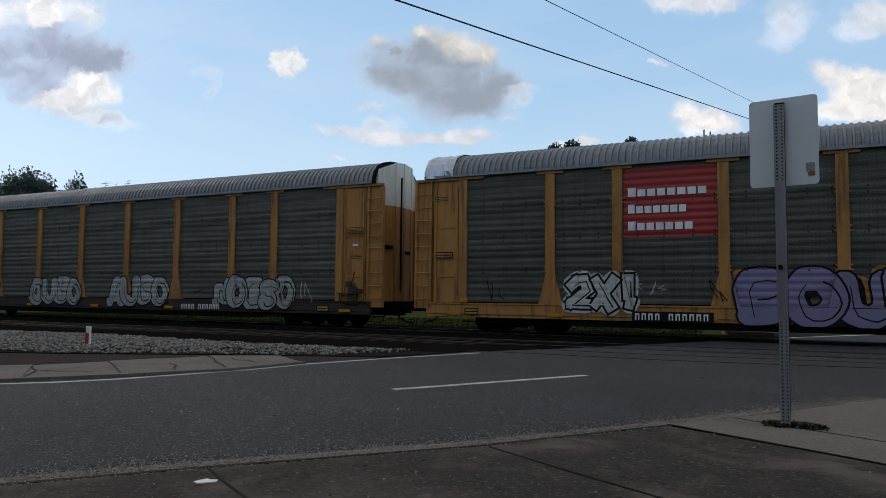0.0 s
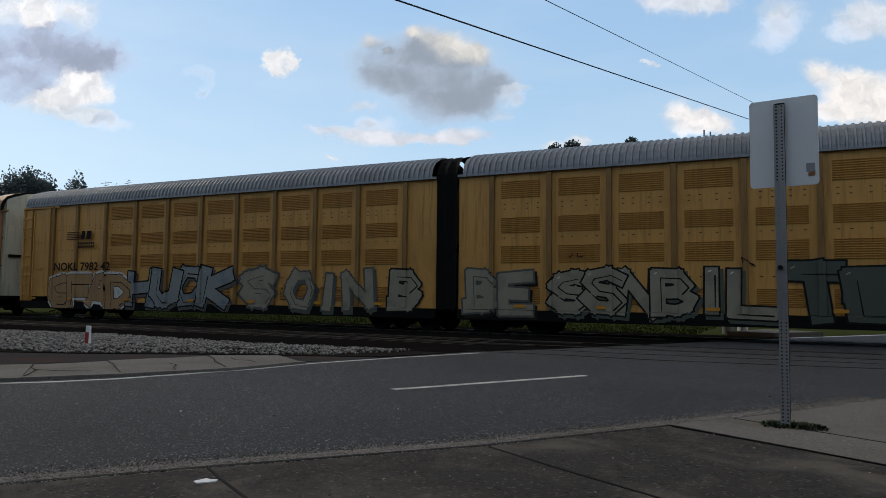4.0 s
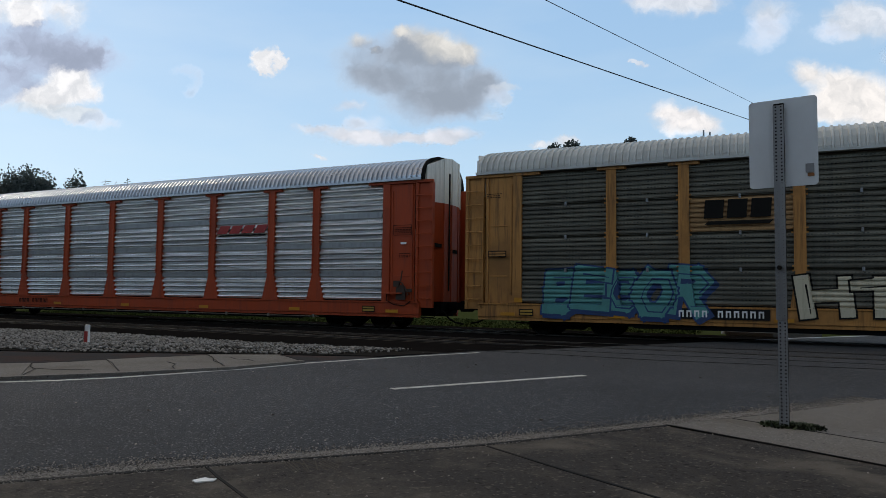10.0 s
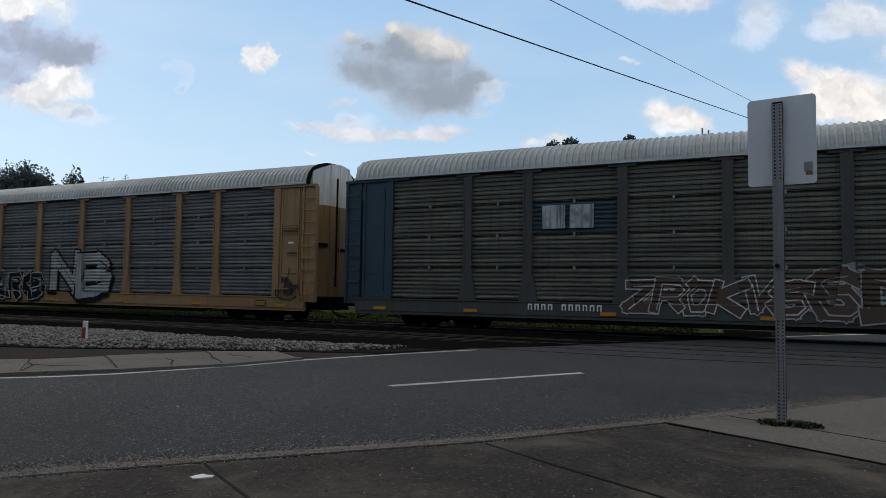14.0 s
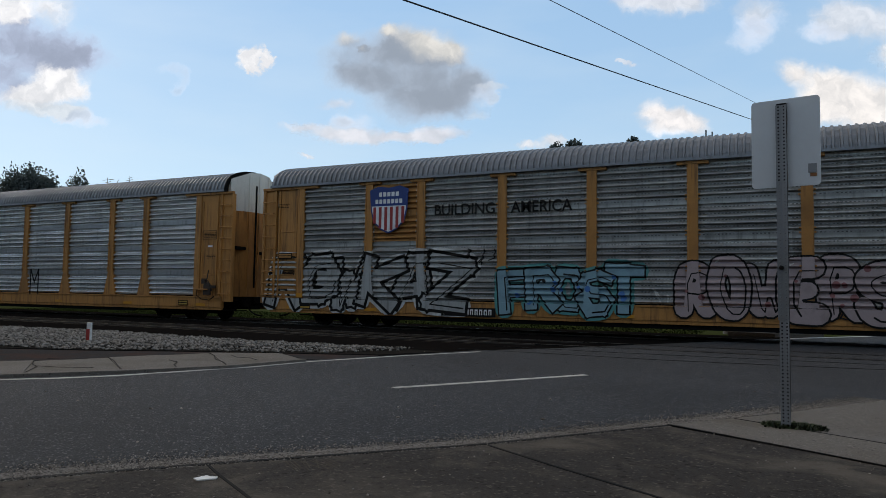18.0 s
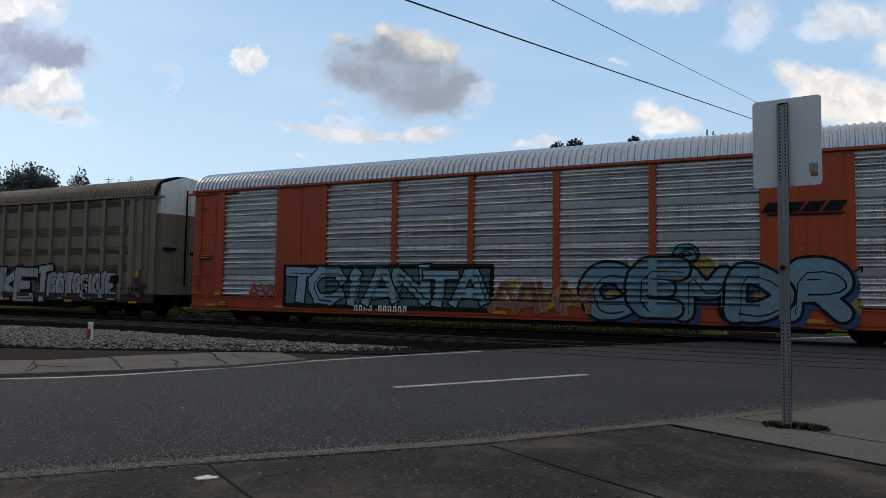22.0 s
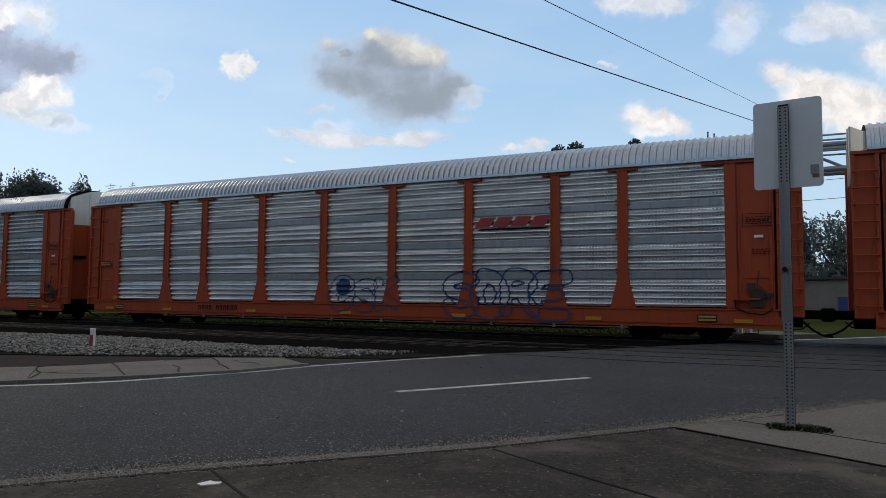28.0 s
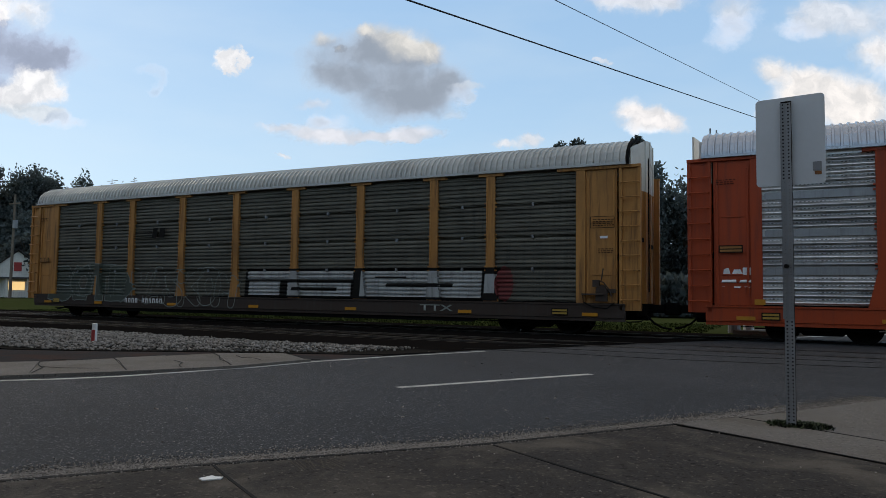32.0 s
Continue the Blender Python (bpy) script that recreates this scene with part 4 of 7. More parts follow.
def paint_depth(kind, flare):
    """Depth of the painted side at x, z, and the heights and places where it steps."""
    if kind in ("coarse", "fine", "old"):
        prof = panel_profile(kind)
        zs, ds = [z for z, d in prof], [d for z, d in prof]
        cuts_z = zs + [0.90, 0.955]

        def depth(x, z):
            if z < 0.95:
                return -SIDE - 0.032
            half = 0.15 + (max(0.0, flare - 0.125) * (1.9 - z) / 0.95 if z < 1.9 else 0.0)
            if min(abs(x - q) for q in POSTS) < half:
                return -SIDE - 0.027
            return -SIDE + 0.115 + float(np.interp(z, zs, ds))
        def cuts_x(z):
            half = 0.15 + (max(0.0, flare - 0.125) * (1.9 - z) / 0.95 if 0.95 < z < 1.9 else 0.0)
            return [q + s * (half + e) for q in POSTS for s in (-1, 1) for e in (-0.005, 0.005)]
    elif kind == "framed":
        prof = panel_profile("coarse")
        zs, ds = [z for z, d in prof], [d for z, d in prof]
        cuts_z = zs + [0.90, 0.955]

        def depth(x, z):
            if z < 0.95:
                return -SIDE - 0.032
            if 7.0 < abs(x) < 9.1:
                return -SIDE - 0.022
            if min(abs(x - q) for q in (-11.78, *POSTS, 11.78)) < 0.12:
                return -SIDE - 0.012
            return -SIDE + 0.115 + float(np.interp(z, zs, ds)) if abs(x) < 11.7 else -SIDE - 0.02
        steps = [q + e for q in (-11.78, *POSTS, 11.78) for e in (-0.125, -0.115, 0.115, 0.125)] + [s * q for s in (-1, 1) for q in (6.995, 7.005, 9.095, 9.105, 11.695, 11.705)]

        def cuts_x(z):
            return steps
    else:
        ribs = [s * q for q in AX_POSTS for s in (-1, 1)] if kind == "unit" else [-12.5 + 25.0 * k / 22 for k in range(23)]
        half = 0.08 if kind == "unit" else 0.095
        cuts_z = [0.74, 0.76]

        def depth(x, z):
            if z < 0.75:
                return -SIDE - 0.002
            return -SIDE - 0.032 if min(abs(x - q) for q in ribs) < half + 0.01 else -SIDE + 0.04
        steps = [q + e for q in ribs for e in (-half - 0.015, -half - 0.005, half + 0.005, half + 0.015)]

        def cuts_x(z):
            return steps
    return depth, sorted(cuts_z), cuts_x


def spans(polys, z):
    """Where a level line runs inside any of the convex outlines."""
    rows = []
    for poly in polys:
        xs = []
        for p, q in zip(poly, poly[1:] + poly[:1]):
            if (p[1] - z) * (q[1] - z) < 0:
                xs.append(p[0] + (q[0] - p[0]) * (z - p[1]) / (q[1] - p[1]))
        if len(xs) > 1:
            rows.append((min(xs), max(xs)))
    rows.sort()
    out = []
    for a, b in rows:
        if out and a <= out[-1][1]:
            out[-1][1] = max(out[-1][1], b)
        else:
            out.append([a, b])
    return out


def left_over(rows, holes):
    """Spans less other spans."""
    for h0, h1 in holes:
        out = []
        for a, b in rows:
            if h1 <= a or h0 >= b:
                out.append([a, b])
                continue
            if a < h0:
                out.append([a, h0])
            if h1 < b:
                out.append([h1, b])
        rows = out
    return rows


def spray(car, name, polys, mat, lift, label="", under=None, minus=()):
    """Paint that follows the ridges, posts and sill of the car's side, from outlines in metres along the side."""
    depth, cuts_z, cuts_x = SURFACE[car.name]
    low = max(0.46, min(p[1] for q in polys for p in q))
    high = max(p[1] for q in polys for p in q)
    n = max(1, int((high - low) / (0.022 if high - low < 3 else 0.06)))
    levels = sorted({round(low + (high - low) * k / n, 4) for k in range(n + 1)} | {round(z, 4) for z in cuts_z if low < z < high})
    vs, fs, known = [], [], {}
    todo = [(z0, z1, 0) for z0, z1 in zip(levels, levels[1:]) if z1 - z0 > 0.001][::-1]
    while todo:
        z0, z1, deeper = todo.pop()
        near = [q for q in polys if min(p[1] for p in q) < z1 and max(p[1] for p in q) > z0]
        e = (z1 - z0) * 0.02
        a, b = spans(near, z0 + e), spans(near, z1 - e)
        if minus:
            a, b = left_over(a, spans(minus, z0 + e)), left_over(b, spans(minus, z1 - e))
        if len(a) != len(b) or any(p[1] < q[0] or q[1] < p[0] or abs(p[0] - q[0]) + abs(p[1] - q[1]) > 6 * (z1 - z0) for p, q in zip(a, b)):
            if deeper < 2:
                mid = (z0 + z1) / 2
                todo += [(mid, z1, deeper + 1), (z0, mid, deeper + 1)]
                continue
            a = b = left_over(spans(near, (z0 + z1) / 2), spans(minus, (z0 + z1) / 2))
        for (a0, a1), (b0, b1) in zip(a, b):
            lo, hi = min(a0, b0), max(a1, b1)
            if hi - lo < 1e-4:
                continue
            inside = [c for c in sorted(cuts_x((z0 + z1) / 2)) if max(a0, b0) + 0.002 < c < min(a1, b1) - 0.002]
            low_x, high_x = [a0, *inside, a1], [b0, *inside, b1]
            for k in range(len(low_x) - 1):
                corners = ((low_x[k], z0), (low_x[k + 1], z0), (high_x[k + 1], z1), (high_x[k], z1))
                mid = (max(low_x[k], high_x[k]) + min(low_x[k + 1], high_x[k + 1])) / 2
                wide = min(low_x[k + 1], high_x[k + 1]) - max(low_x[k], high_x[k]) > 0.02
                quad = []
                for x, z in corners:
                    at = mid if wide else x + math.copysign(0.002, mid - x)
                    q = (round(x, 3), round(depth(at, z + math.copysign(0.0003, (z0 + z1) / 2 - z)) - lift, 4), round(z, 4))
                    if q not in known:
                        known[q] = len(vs)
                        vs.append(q)
                    quad.append(known[q])
                if len(set(quad)) > 2:
                    fs.append([q for i, q in enumerate(quad) if q not in quad[:i]])
    me = bpy.data.meshes.new(name)
    me.from_pydata(vs, [], fs)
    me.materials.append(mat)
    return tagged(part(name, me, mat, under or car), label)


def brush(path, r):
    """A stroke of a round brush as convex outlines; r: its radius at each end."""
    out = []
    n = len(path)
    for i, (x, z) in enumerate(path):
        q = r(i / max(1, n - 1))
        out.append([(x + q * math.cos(k * math.tau / 10), z + q * math.sin(k * math.tau / 10)) for k in range(10)])
    for i, (a, b) in enumerate(zip(path, path[1:])):
        d = math.hypot(b[0] - a[0], b[1] - a[1])
        if d < 1e-6:
            continue
        nx, nz = -(b[1] - a[1]) / d, (b[0] - a[0]) / d
        q, s = r(i / max(1, n - 1)), r((i + 1) / max(1, n - 1))
        out.append([(a[0] + nx * q, a[1] + nz * q), (a[0] - nx * q, a[1] - nz * q), (b[0] - nx * s, b[1] - nz * s), (b[0] + nx * s, b[1] + nz * s)])
    return out


def chisel(path, r, flare=1.0):
    """A stroke of a flat brush: square ends that stand out a little, slightly wedged."""
    out = []
    n = len(path)
    for i, (a, b) in enumerate(zip(path, path[1:])):
        d = math.hypot(b[0] - a[0], b[1] - a[1])
        if d < 1e-6:
            continue
        ux, uz = (b[0] - a[0]) / d, (b[1] - a[1]) / d
        q, s = r(i / max(1, n - 1)), r((i + 1) / max(1, n - 1))
        e0, e1 = (q * flare if i == 0 else q * 0.8), (s * flare if i == n - 2 else s * 0.8)
        a0, b1 = (a[0] - ux * e0, a[1] - uz * e0), (b[0] + ux * e1, b[1] + uz * e1)
        out.append([(a0[0] - uz * q, a0[1] + ux * q), (a0[0] + uz * q, a0[1] - ux * q), (b1[0] + uz * s, b1[1] - ux * s), (b1[0] - uz * s, b1[1] + ux * s)])
    return out


def graffiti(car, body, x, z, w, h, fill=None, edge=None, bold=0.045, lean=0.0, halo=None, wave=0.04, label="", back=None, shade=None, line=0.06, style="block", dots=None, top=None):
    """A sprayed piece: crowded fat letters, each with halo, outline, fill and a few thin inner lines."""
    g = random.Random(len(body) * 31 + int(abs(x) * 100))
    n = len(body)
    cell = w / n
    round_ = style == "bubble"
    r0 = min(h * (0.10 + bold * 0.9), cell * (0.27 if round_ else 0.20))
    paint = brush if round_ else chisel
    layers = {k: [[] for q in body] for k in ("halo", "shade", "edge", "fill", "inner", "shine")}
    for i, ch in enumerate(body):
        strokes = STROKES.get(ch) or STROKES.get(ch.upper()) or STROKES["O"]
        size, turn = g.uniform(0.94, 1.08), g.uniform(-0.09, 0.09)
        cx = x - w / 2 + (i + 0.5) * cell
        cz = z + wave * h * math.sin(i * 2.1 + n)
        for s in strokes.split("|"):
            raw = [((int(q[0]) / 8 - 0.5), (int(q[1]) / 8 - 0.5)) for q in s.split()]
            path = []
            for u, v in raw:
                u, v = u * (cell * (1.26 if n > 3 else 1.08) - 2 * r0) * size + g.uniform(-1, 1) * 0.05 * cell, v * (h - 2 * r0) * size + g.uniform(-1, 1) * 0.03 * h
                path.append((cx + u * math.cos(turn) - v * math.sin(turn) + lean * v, cz + u * math.sin(turn) + v * math.cos(turn)))
            if round_ and len(path) > 2:
                path = [path[0]] + [(p[0] + (q[0] - p[0]) * e, p[1] + (q[1] - p[1]) * e) for p, q in zip(path, path[1:]) for e in (0.25, 0.75)] + [path[-1]]
            a, b = g.uniform(0.8, 1.2), g.uniform(0.8, 1.2)
            rad = lambda t, a=a, b=b: r0 * (a + (b - a) * t)
            layers["fill"][i] += paint(path, rad)
            layers["edge"][i] += paint(path, lambda t: rad(t) + line)
            layers["halo"][i] += brush(path, lambda t: rad(t) * (1.0 if round_ else 1.25) + line + 0.045)
            layers["shade"][i] += paint([(u + h * 0.06, v - h * 0.07) for u, v in path], lambda t: rad(t) + line)
            if r0 > 0.09 and not layers["inner"][i]:
                mid = [(u + r0 * 0.5, v - r0 * 0.35) for u, v in path]
                layers["inner"][i] += brush(mid[g.randrange(2):max(2, len(mid) - g.randrange(3))], lambda t: 0.012 + 0.012 * t)
                up = max(path, key=lambda q: q[1] - 0.3 * q[0])
                layers["shine"][i] += brush([(up[0] - r0 * 0.45, up[1] + r0 * 0.3), (up[0] - r0 * 0.1, up[1] + r0 * 0.5)], lambda t: 0.018)
    if back is not None:
        cloud_ = []
        for k in range(4 * n):
            bx, bz, br = x - w * 0.52 + w * 1.04 * (k + 0.5) / (4 * n), z + h * g.uniform(-0.25, 0.42), h * g.uniform(0.12, 0.30)
            turn = g.uniform(0, 1)
            cloud_.append([(bx + br * math.cos(turn + q * math.tau / 9), bz + br * 0.8 * math.sin(turn + q * math.tau / 9)) for q in range(9)])
        spray(car, "graffiti_ground", cloud_, back, 0.003, "sprayed background colour")
    base = None
    if halo is not None:
        base = spray(car, "graffiti", [q for row in layers["halo"] for q in row], halo, 0.005, label or "sprayed graffiti with a pale halo")
    if shade is not None:
        base = spray(car, "graffiti_shadow", [q for row in layers["shade"] for q in row], shade, 0.0065, "sprayed drop shadow", base)
    for i in range(n):
        up = 0.0055 * (i % 2)
        below = base
        if edge is not None:
            hole = layers["fill"][i] if fill is None else ()
            below = spray(car, "letter_outline" if base else "graffiti_letter", layers["edge"][i], edge, 0.008 + up, label or "sprayed letter with a dark outline" if not base else "", base, hole)
            if fill is None:
                continue
        spray(car, "letter_fill" if below else "graffiti_letter", layers["fill"][i], fill, 0.0105 + up, label or "sprayed letter" if not below else "", below if base is None else base)
        if edge is not None and layers["inner"][i]:
            spray(car, "letter_line", layers["inner"][i], edge, 0.0118 + up, "", below if base is None else base)
        if top is not None and layers["shine"][i]:
            spray(car, "letter_highlight", layers["shine"][i], top, 0.0126 + up, "", below if base is None else base)
    if dots is not None:
        for k in range(2 * n):
            bx, bz, br = x + w * g.uniform(-0.46, 0.46), z + h * g.uniform(-0.35, 0.35), g.uniform(0.04, 0.10)
            spray(car, "graffiti_dot", [[(bx + br * math.cos(q * math.tau / 10), bz + br * math.sin(q * math.tau / 10)) for q in range(10)]], dots, 0.0195, "sprayed dot", base)


def scrawl(car, x, z, w, h, mat, seed, label="thin scrawled tag", r=0.014):
    """A handwritten tag that cannot be read: thin looping strokes."""
    g = random.Random(seed)
    polys = []
    n = max(2, int(w / (h * 0.6)))
    for k in range(n):
        cx = x - w / 2 + w * (k + 0.5) / n
        path = [(cx + w / n * g.uniform(-0.5, 0.5), z + h * g.uniform(-0.5, 0.5)) for q in range(g.randrange(3, 5))]
        polys += brush(path, lambda t: r)
    spray(car, "tag", polys, mat, 0.006, label)


def field(car, name, x0, x1, z0, z1, mat, label):
    """A painted field on the ridged side sheets."""
    return spray(car, name, [[(x0, z0), (x1, z0), (x1, z1), (x0, z1)]], mat, 0.004, label)


def bars(car, name, rects, mat, y=-SIDE - 0.04, label=""):
    bm = bmesh.new()
    for x0, x1, z0, z1 in rects:
        box(bm, x0, x1, y - 0.004, y, z0, z1)
    return part(name, bm, mat, car, label)


def stencil(car, x, z, w, rows, mat=None, gap=0.055):
    """Small lettering that cannot be read: lines of short bars."""
    g = random.Random(int((x + z) * 100))
    rects = []
    for k in range(rows):
        p = x
        while p < x + w - 0.05:
            q = min(x + w, p + g.uniform(0.03, 0.10))
            rects.append((p, q, z - k * gap, z - k * gap + gap * 0.45))
            p = q + 0.03
    bars(car, "stencilling", rects, mat or MARK_BLACK, y=-SIDE - 0.035, label="rows of small illegible stencilling")


def placard(car, x, z, w=0.62, h=0.2, mat=None):
    frame_ = bars(car, "placard", [(x - w / 2, x + w / 2, z - h / 2, z + h / 2)], MARK_BLACK, y=-SIDE - 0.036, label="small warning placard")
    bars(frame_, "placard_face", [(x - w / 2 + 0.03, x + w / 2 - 0.03, z + 0.015, z + h / 2 - 0.03), (x - w / 2 + 0.03, x + w / 2 - 0.03, z - h / 2 + 0.03, z - 0.015)], mat or YELLOW, y=-SIDE - 0.041)


POSTS = (-9.05, -7.05, -4.2, -1.4, 1.4, 4.2, 7.05, 9.05)


def reflectors(car, z, xs=(-12.2, -8.9, -4.6, -0.4, 3.9, 8.2, 12.2)):
    for x in xs:
        bm = boxes((x - 0.23, x + 0.23, -SIDE - 0.034, -SIDE - 0.02, z - 0.05, z + 0.05))
        part("reflector", bm, REFLECT, car, "yellow reflective strip")


def car_base(name, offset, label, paint, sill_paint, roof, low=0.43, cap=None, category="rail car", door=None, ladder=True):
    car = thing(name, pose(GAP0 - offset - CAR_PITCH / 2, TRACK_FAR, 0), label, category, "cars of the train")
    part("roof", shape("roof", roof_mesh(13.28), roof), roof, car, "ribbed metal roof")
    for far in (0, 1):
        part("sill", shape(("sill", low), sill_mesh(low), sill_paint), sill_paint, car).rotation_euler.z = math.pi * far
    part("underframe", shape("underframe", underframe_mesh, BLACK), BLACK, car)
    part("deck", shape("deck", deck_mesh, BLACK), BLACK, car)
    for turn in (0, 180):
        for nm, build, mat, lab in (("end_door", end_door_mesh(0.95, lambda y: 4.25), door or paint, "folding end door"), ("end_cap", end_door_mesh(4.25, lambda y: arch_height(y)), cap or WHITE, "white upper part of the end door"),
                                    ("coupler", coupler_mesh, BLACK, "steel coupler"), ("air_hose", air_hose_mesh, BLACK, "black air hose"), ("cut_lever", cut_lever_mesh, BLACK, ""), ("step", step_mesh, BLACK, "")):
            part(nm, shape(nm, build, mat), mat, car, lab).rotation_euler.z = radians(turn)
    end_bay(car, paint, ladder=ladder)
    part("handbrake", shape("handbrake", handbrake_mesh, RUSTY), RUSTY, car, "rusty hand brake gear")
    part("brake_shelf", shape("brake_shelf", brake_shelf_mesh, sill_paint), sill_paint, car)
    part("side_beam", shape("side_beam", side_beam_mesh, BLACK), BLACK, car)
    part("roof_seal", shape("roof_seal", roof_seal_mesh, BLACK), BLACK, car)
    part("door_slot", shape("door_slot", door_slot_mesh, BLACK), BLACK, car)
    part("brake_rod", shape("brake_rod", brake_rod_mesh, BLACK), BLACK, car)
    for x in (-10.4, 10.4):
        truck(car, x)
    reflectors(car, 0.62)
    return car


def panel_trim(p, kind, w, panel):
    """Joint strips, clips or rivets of one bay."""
    if kind == "coarse":
        mat = STRIP if panel in (SILVER, SILVER_DULL, SILVER_BRIGHT) else panel
        for s in range(3):
            part("joint_strip", shape(("joint_strip", w), strip_mesh(w), mat), mat, p).location.z = PANEL_LOW + (s + 1) * SHEET - 0.205
    elif kind == "fine":
        for s in range(3):
            part("clip", shape("clip", clip_mesh, GALV), GALV, p, "pale clip").location.z = PANEL_LOW + (s + 1) * SHEET - 0.02
    else:
        tagged(part("rivets", shape(("rivets", w), rivets_mesh(w), MARK_BLACK), MARK_BLACK, p), "rows of dark rivets", kind="stuff")


def roof_seal_mesh():
    """Dark rubber seal round the end of the roof."""
    bm = bmesh.new()
    for x0, x1 in ((13.26, 13.33),):
        rows = [[bm.verts.new((x, y * k, 4.9 + (z - 4.9) * k)) for y, z in ROOF_ARCH] for x, k in ((x0, 1.065), (x1, 1.065), (x1, 0.96), (x0, 0.96))]
        for r, q in zip(rows, rows[1:] + rows[:1]):
            for i in range(len(ROOF_ARCH) - 1):
                bm.faces.new((r[i], r[i + 1], q[i + 1], q[i]))
    bmesh.ops.recalc_face_normals(bm, faces=bm.faces[:])
    return bm


def roof_end_cap_mesh():
    """Bright bent last sheet of the roof, with uneven dents."""
    g = random.Random(3)
    bm = bmesh.new()
    rows = [[bm.verts.new((x + g.uniform(-0.02, 0.02), y * (1.055 + g.uniform(-0.015, 0.02)), z + (0.05 + g.uniform(-0.015, 0.03) if z > 4.95 else 0.0))) for y, z in ROOF_ARCH] for x in (12.25, 12.4, 12.55, 12.7, 12.85, 13.0, 13.15, 13.27)]
    for a, b in zip(rows, rows[1:]):
        for i in range(len(ROOF_ARCH) - 1):
            bm.faces.new((a[i], a[i + 1], b[i + 1], b[i]))
    bmesh.ops.recalc_face_normals(bm, faces=bm.faces[:])
    return bm


def train_pipe_mesh():
    """Thin pale pipe slung under the sill, with its brackets."""
    bm = bmesh.new()
    tube(bm, (-9.2, -SIDE + 0.05, 0.375), (9.2, -SIDE + 0.05, 0.375), 0.016, 6)
    for k in range(10):
        x = -9.0 + 2.0 * k
        box(bm, x - 0.035, x + 0.035, -SIDE + 0.01, -SIDE + 0.09, 0.34, 0.45)
    return bm


def side_beam_mesh():
    """Deep dark side beam between the trucks."""
    bm = bmesh.new()
    for y in (-1.40, 1.30):
        plate(bm, [(-13.0, 0.62), (-11.9, 0.62), (-9.0, 0.62), (-8.4, 0.30), (8.4, 0.30), (9.0, 0.62), (13.0, 0.62), (13.0, 0.85), (-13.0, 0.85)], y, y + 0.10)
    return bm


def door_slot_mesh():
    """Dark slits of the folding end door: the upright gap and two level slots."""
    return boxes((13.58, 13.635, -0.22, -0.14, 1.3, 5.3), (13.36, 13.57, -1.15, -0.62, 2.75, 2.87), (13.58, 13.635, -0.05, 0.45, 2.6, 2.72))


def rack_car(offset, label, paint, panel, kind, roof, low=0.43, sill_paint=None, flare=0.36, cap=None, posts=None):
    """Autorack with bays of corrugated sheet between upright posts."""
    car = car_base("autorack", offset, label, paint, sill_paint or paint, roof, low, cap)
    part("roof_rail", shape("roof_rail", roof_rail_mesh(13.28), roof), roof, car)
    SURFACE[car.name] = paint_depth(kind, flare)
    edges = [-11.78, *POSTS, 11.78]
    for a, b in zip(edges, edges[1:]):
        w = round(b - a, 2)
        for turn in (0, 1):
            p = part("side_panel", shape(("side_panel", kind, w), panel_mesh(kind, w), panel), panel, car)
            p.location.x = (a + b) / 2
            if turn:
                p.rotation_euler.z = math.pi
            else:
                panel_trim(p, kind, w, panel)
    for x in POSTS:
        for turn in (0, 1):
            p = part("post", shape(("post", flare), post_mesh(flare), posts or paint), posts or paint, car)
            p.location.x = x
            if turn:
                p.rotation_euler.z = math.pi
    return car


def roof_end_mesh():
    """Painted hood over the last stretch of the roof."""
    bm = bmesh.new()
    rows = [[bm.verts.new((x, y * 1.065, z + 0.06 if z > 4.95 else z)) for y, z in ROOF_ARCH] for x in (12.6, 13.32)]
    for i in range(len(ROOF_ARCH) - 1):
        bm.faces.new((rows[0][i], rows[0][i + 1], rows[1][i + 1], rows[1][i]))
    bmesh.ops.recalc_face_normals(bm, faces=bm.faces[:])
    bmesh.ops.solidify(bm, geom=bm.faces[:], thickness=0.02)
    return bm


def framed_panel_mesh(w):
    def build():
        bm = bmesh.new()
        y = -SIDE
        box(bm, -w / 2, w / 2, y, y + 0.1, PANEL_LOW - 0.03, 4.93)
        box(bm, -0.02, 0.02, y - 0.02, y, 1.0, 4.8)
        for z in (2.6, 4.1):
            for x in (-w * 0.32, -w * 0.1, w * 0.12, w * 0.34):
                box(bm, x - 0.07, x + 0.07, y - 0.012, y, z, z + 0.04)
        return bm
    return build


def frame_post_mesh():
    return boxes((-0.1, 0.1, -SIDE - 0.01, -SIDE + 0.12, 0.95, 4.93, 0.01))


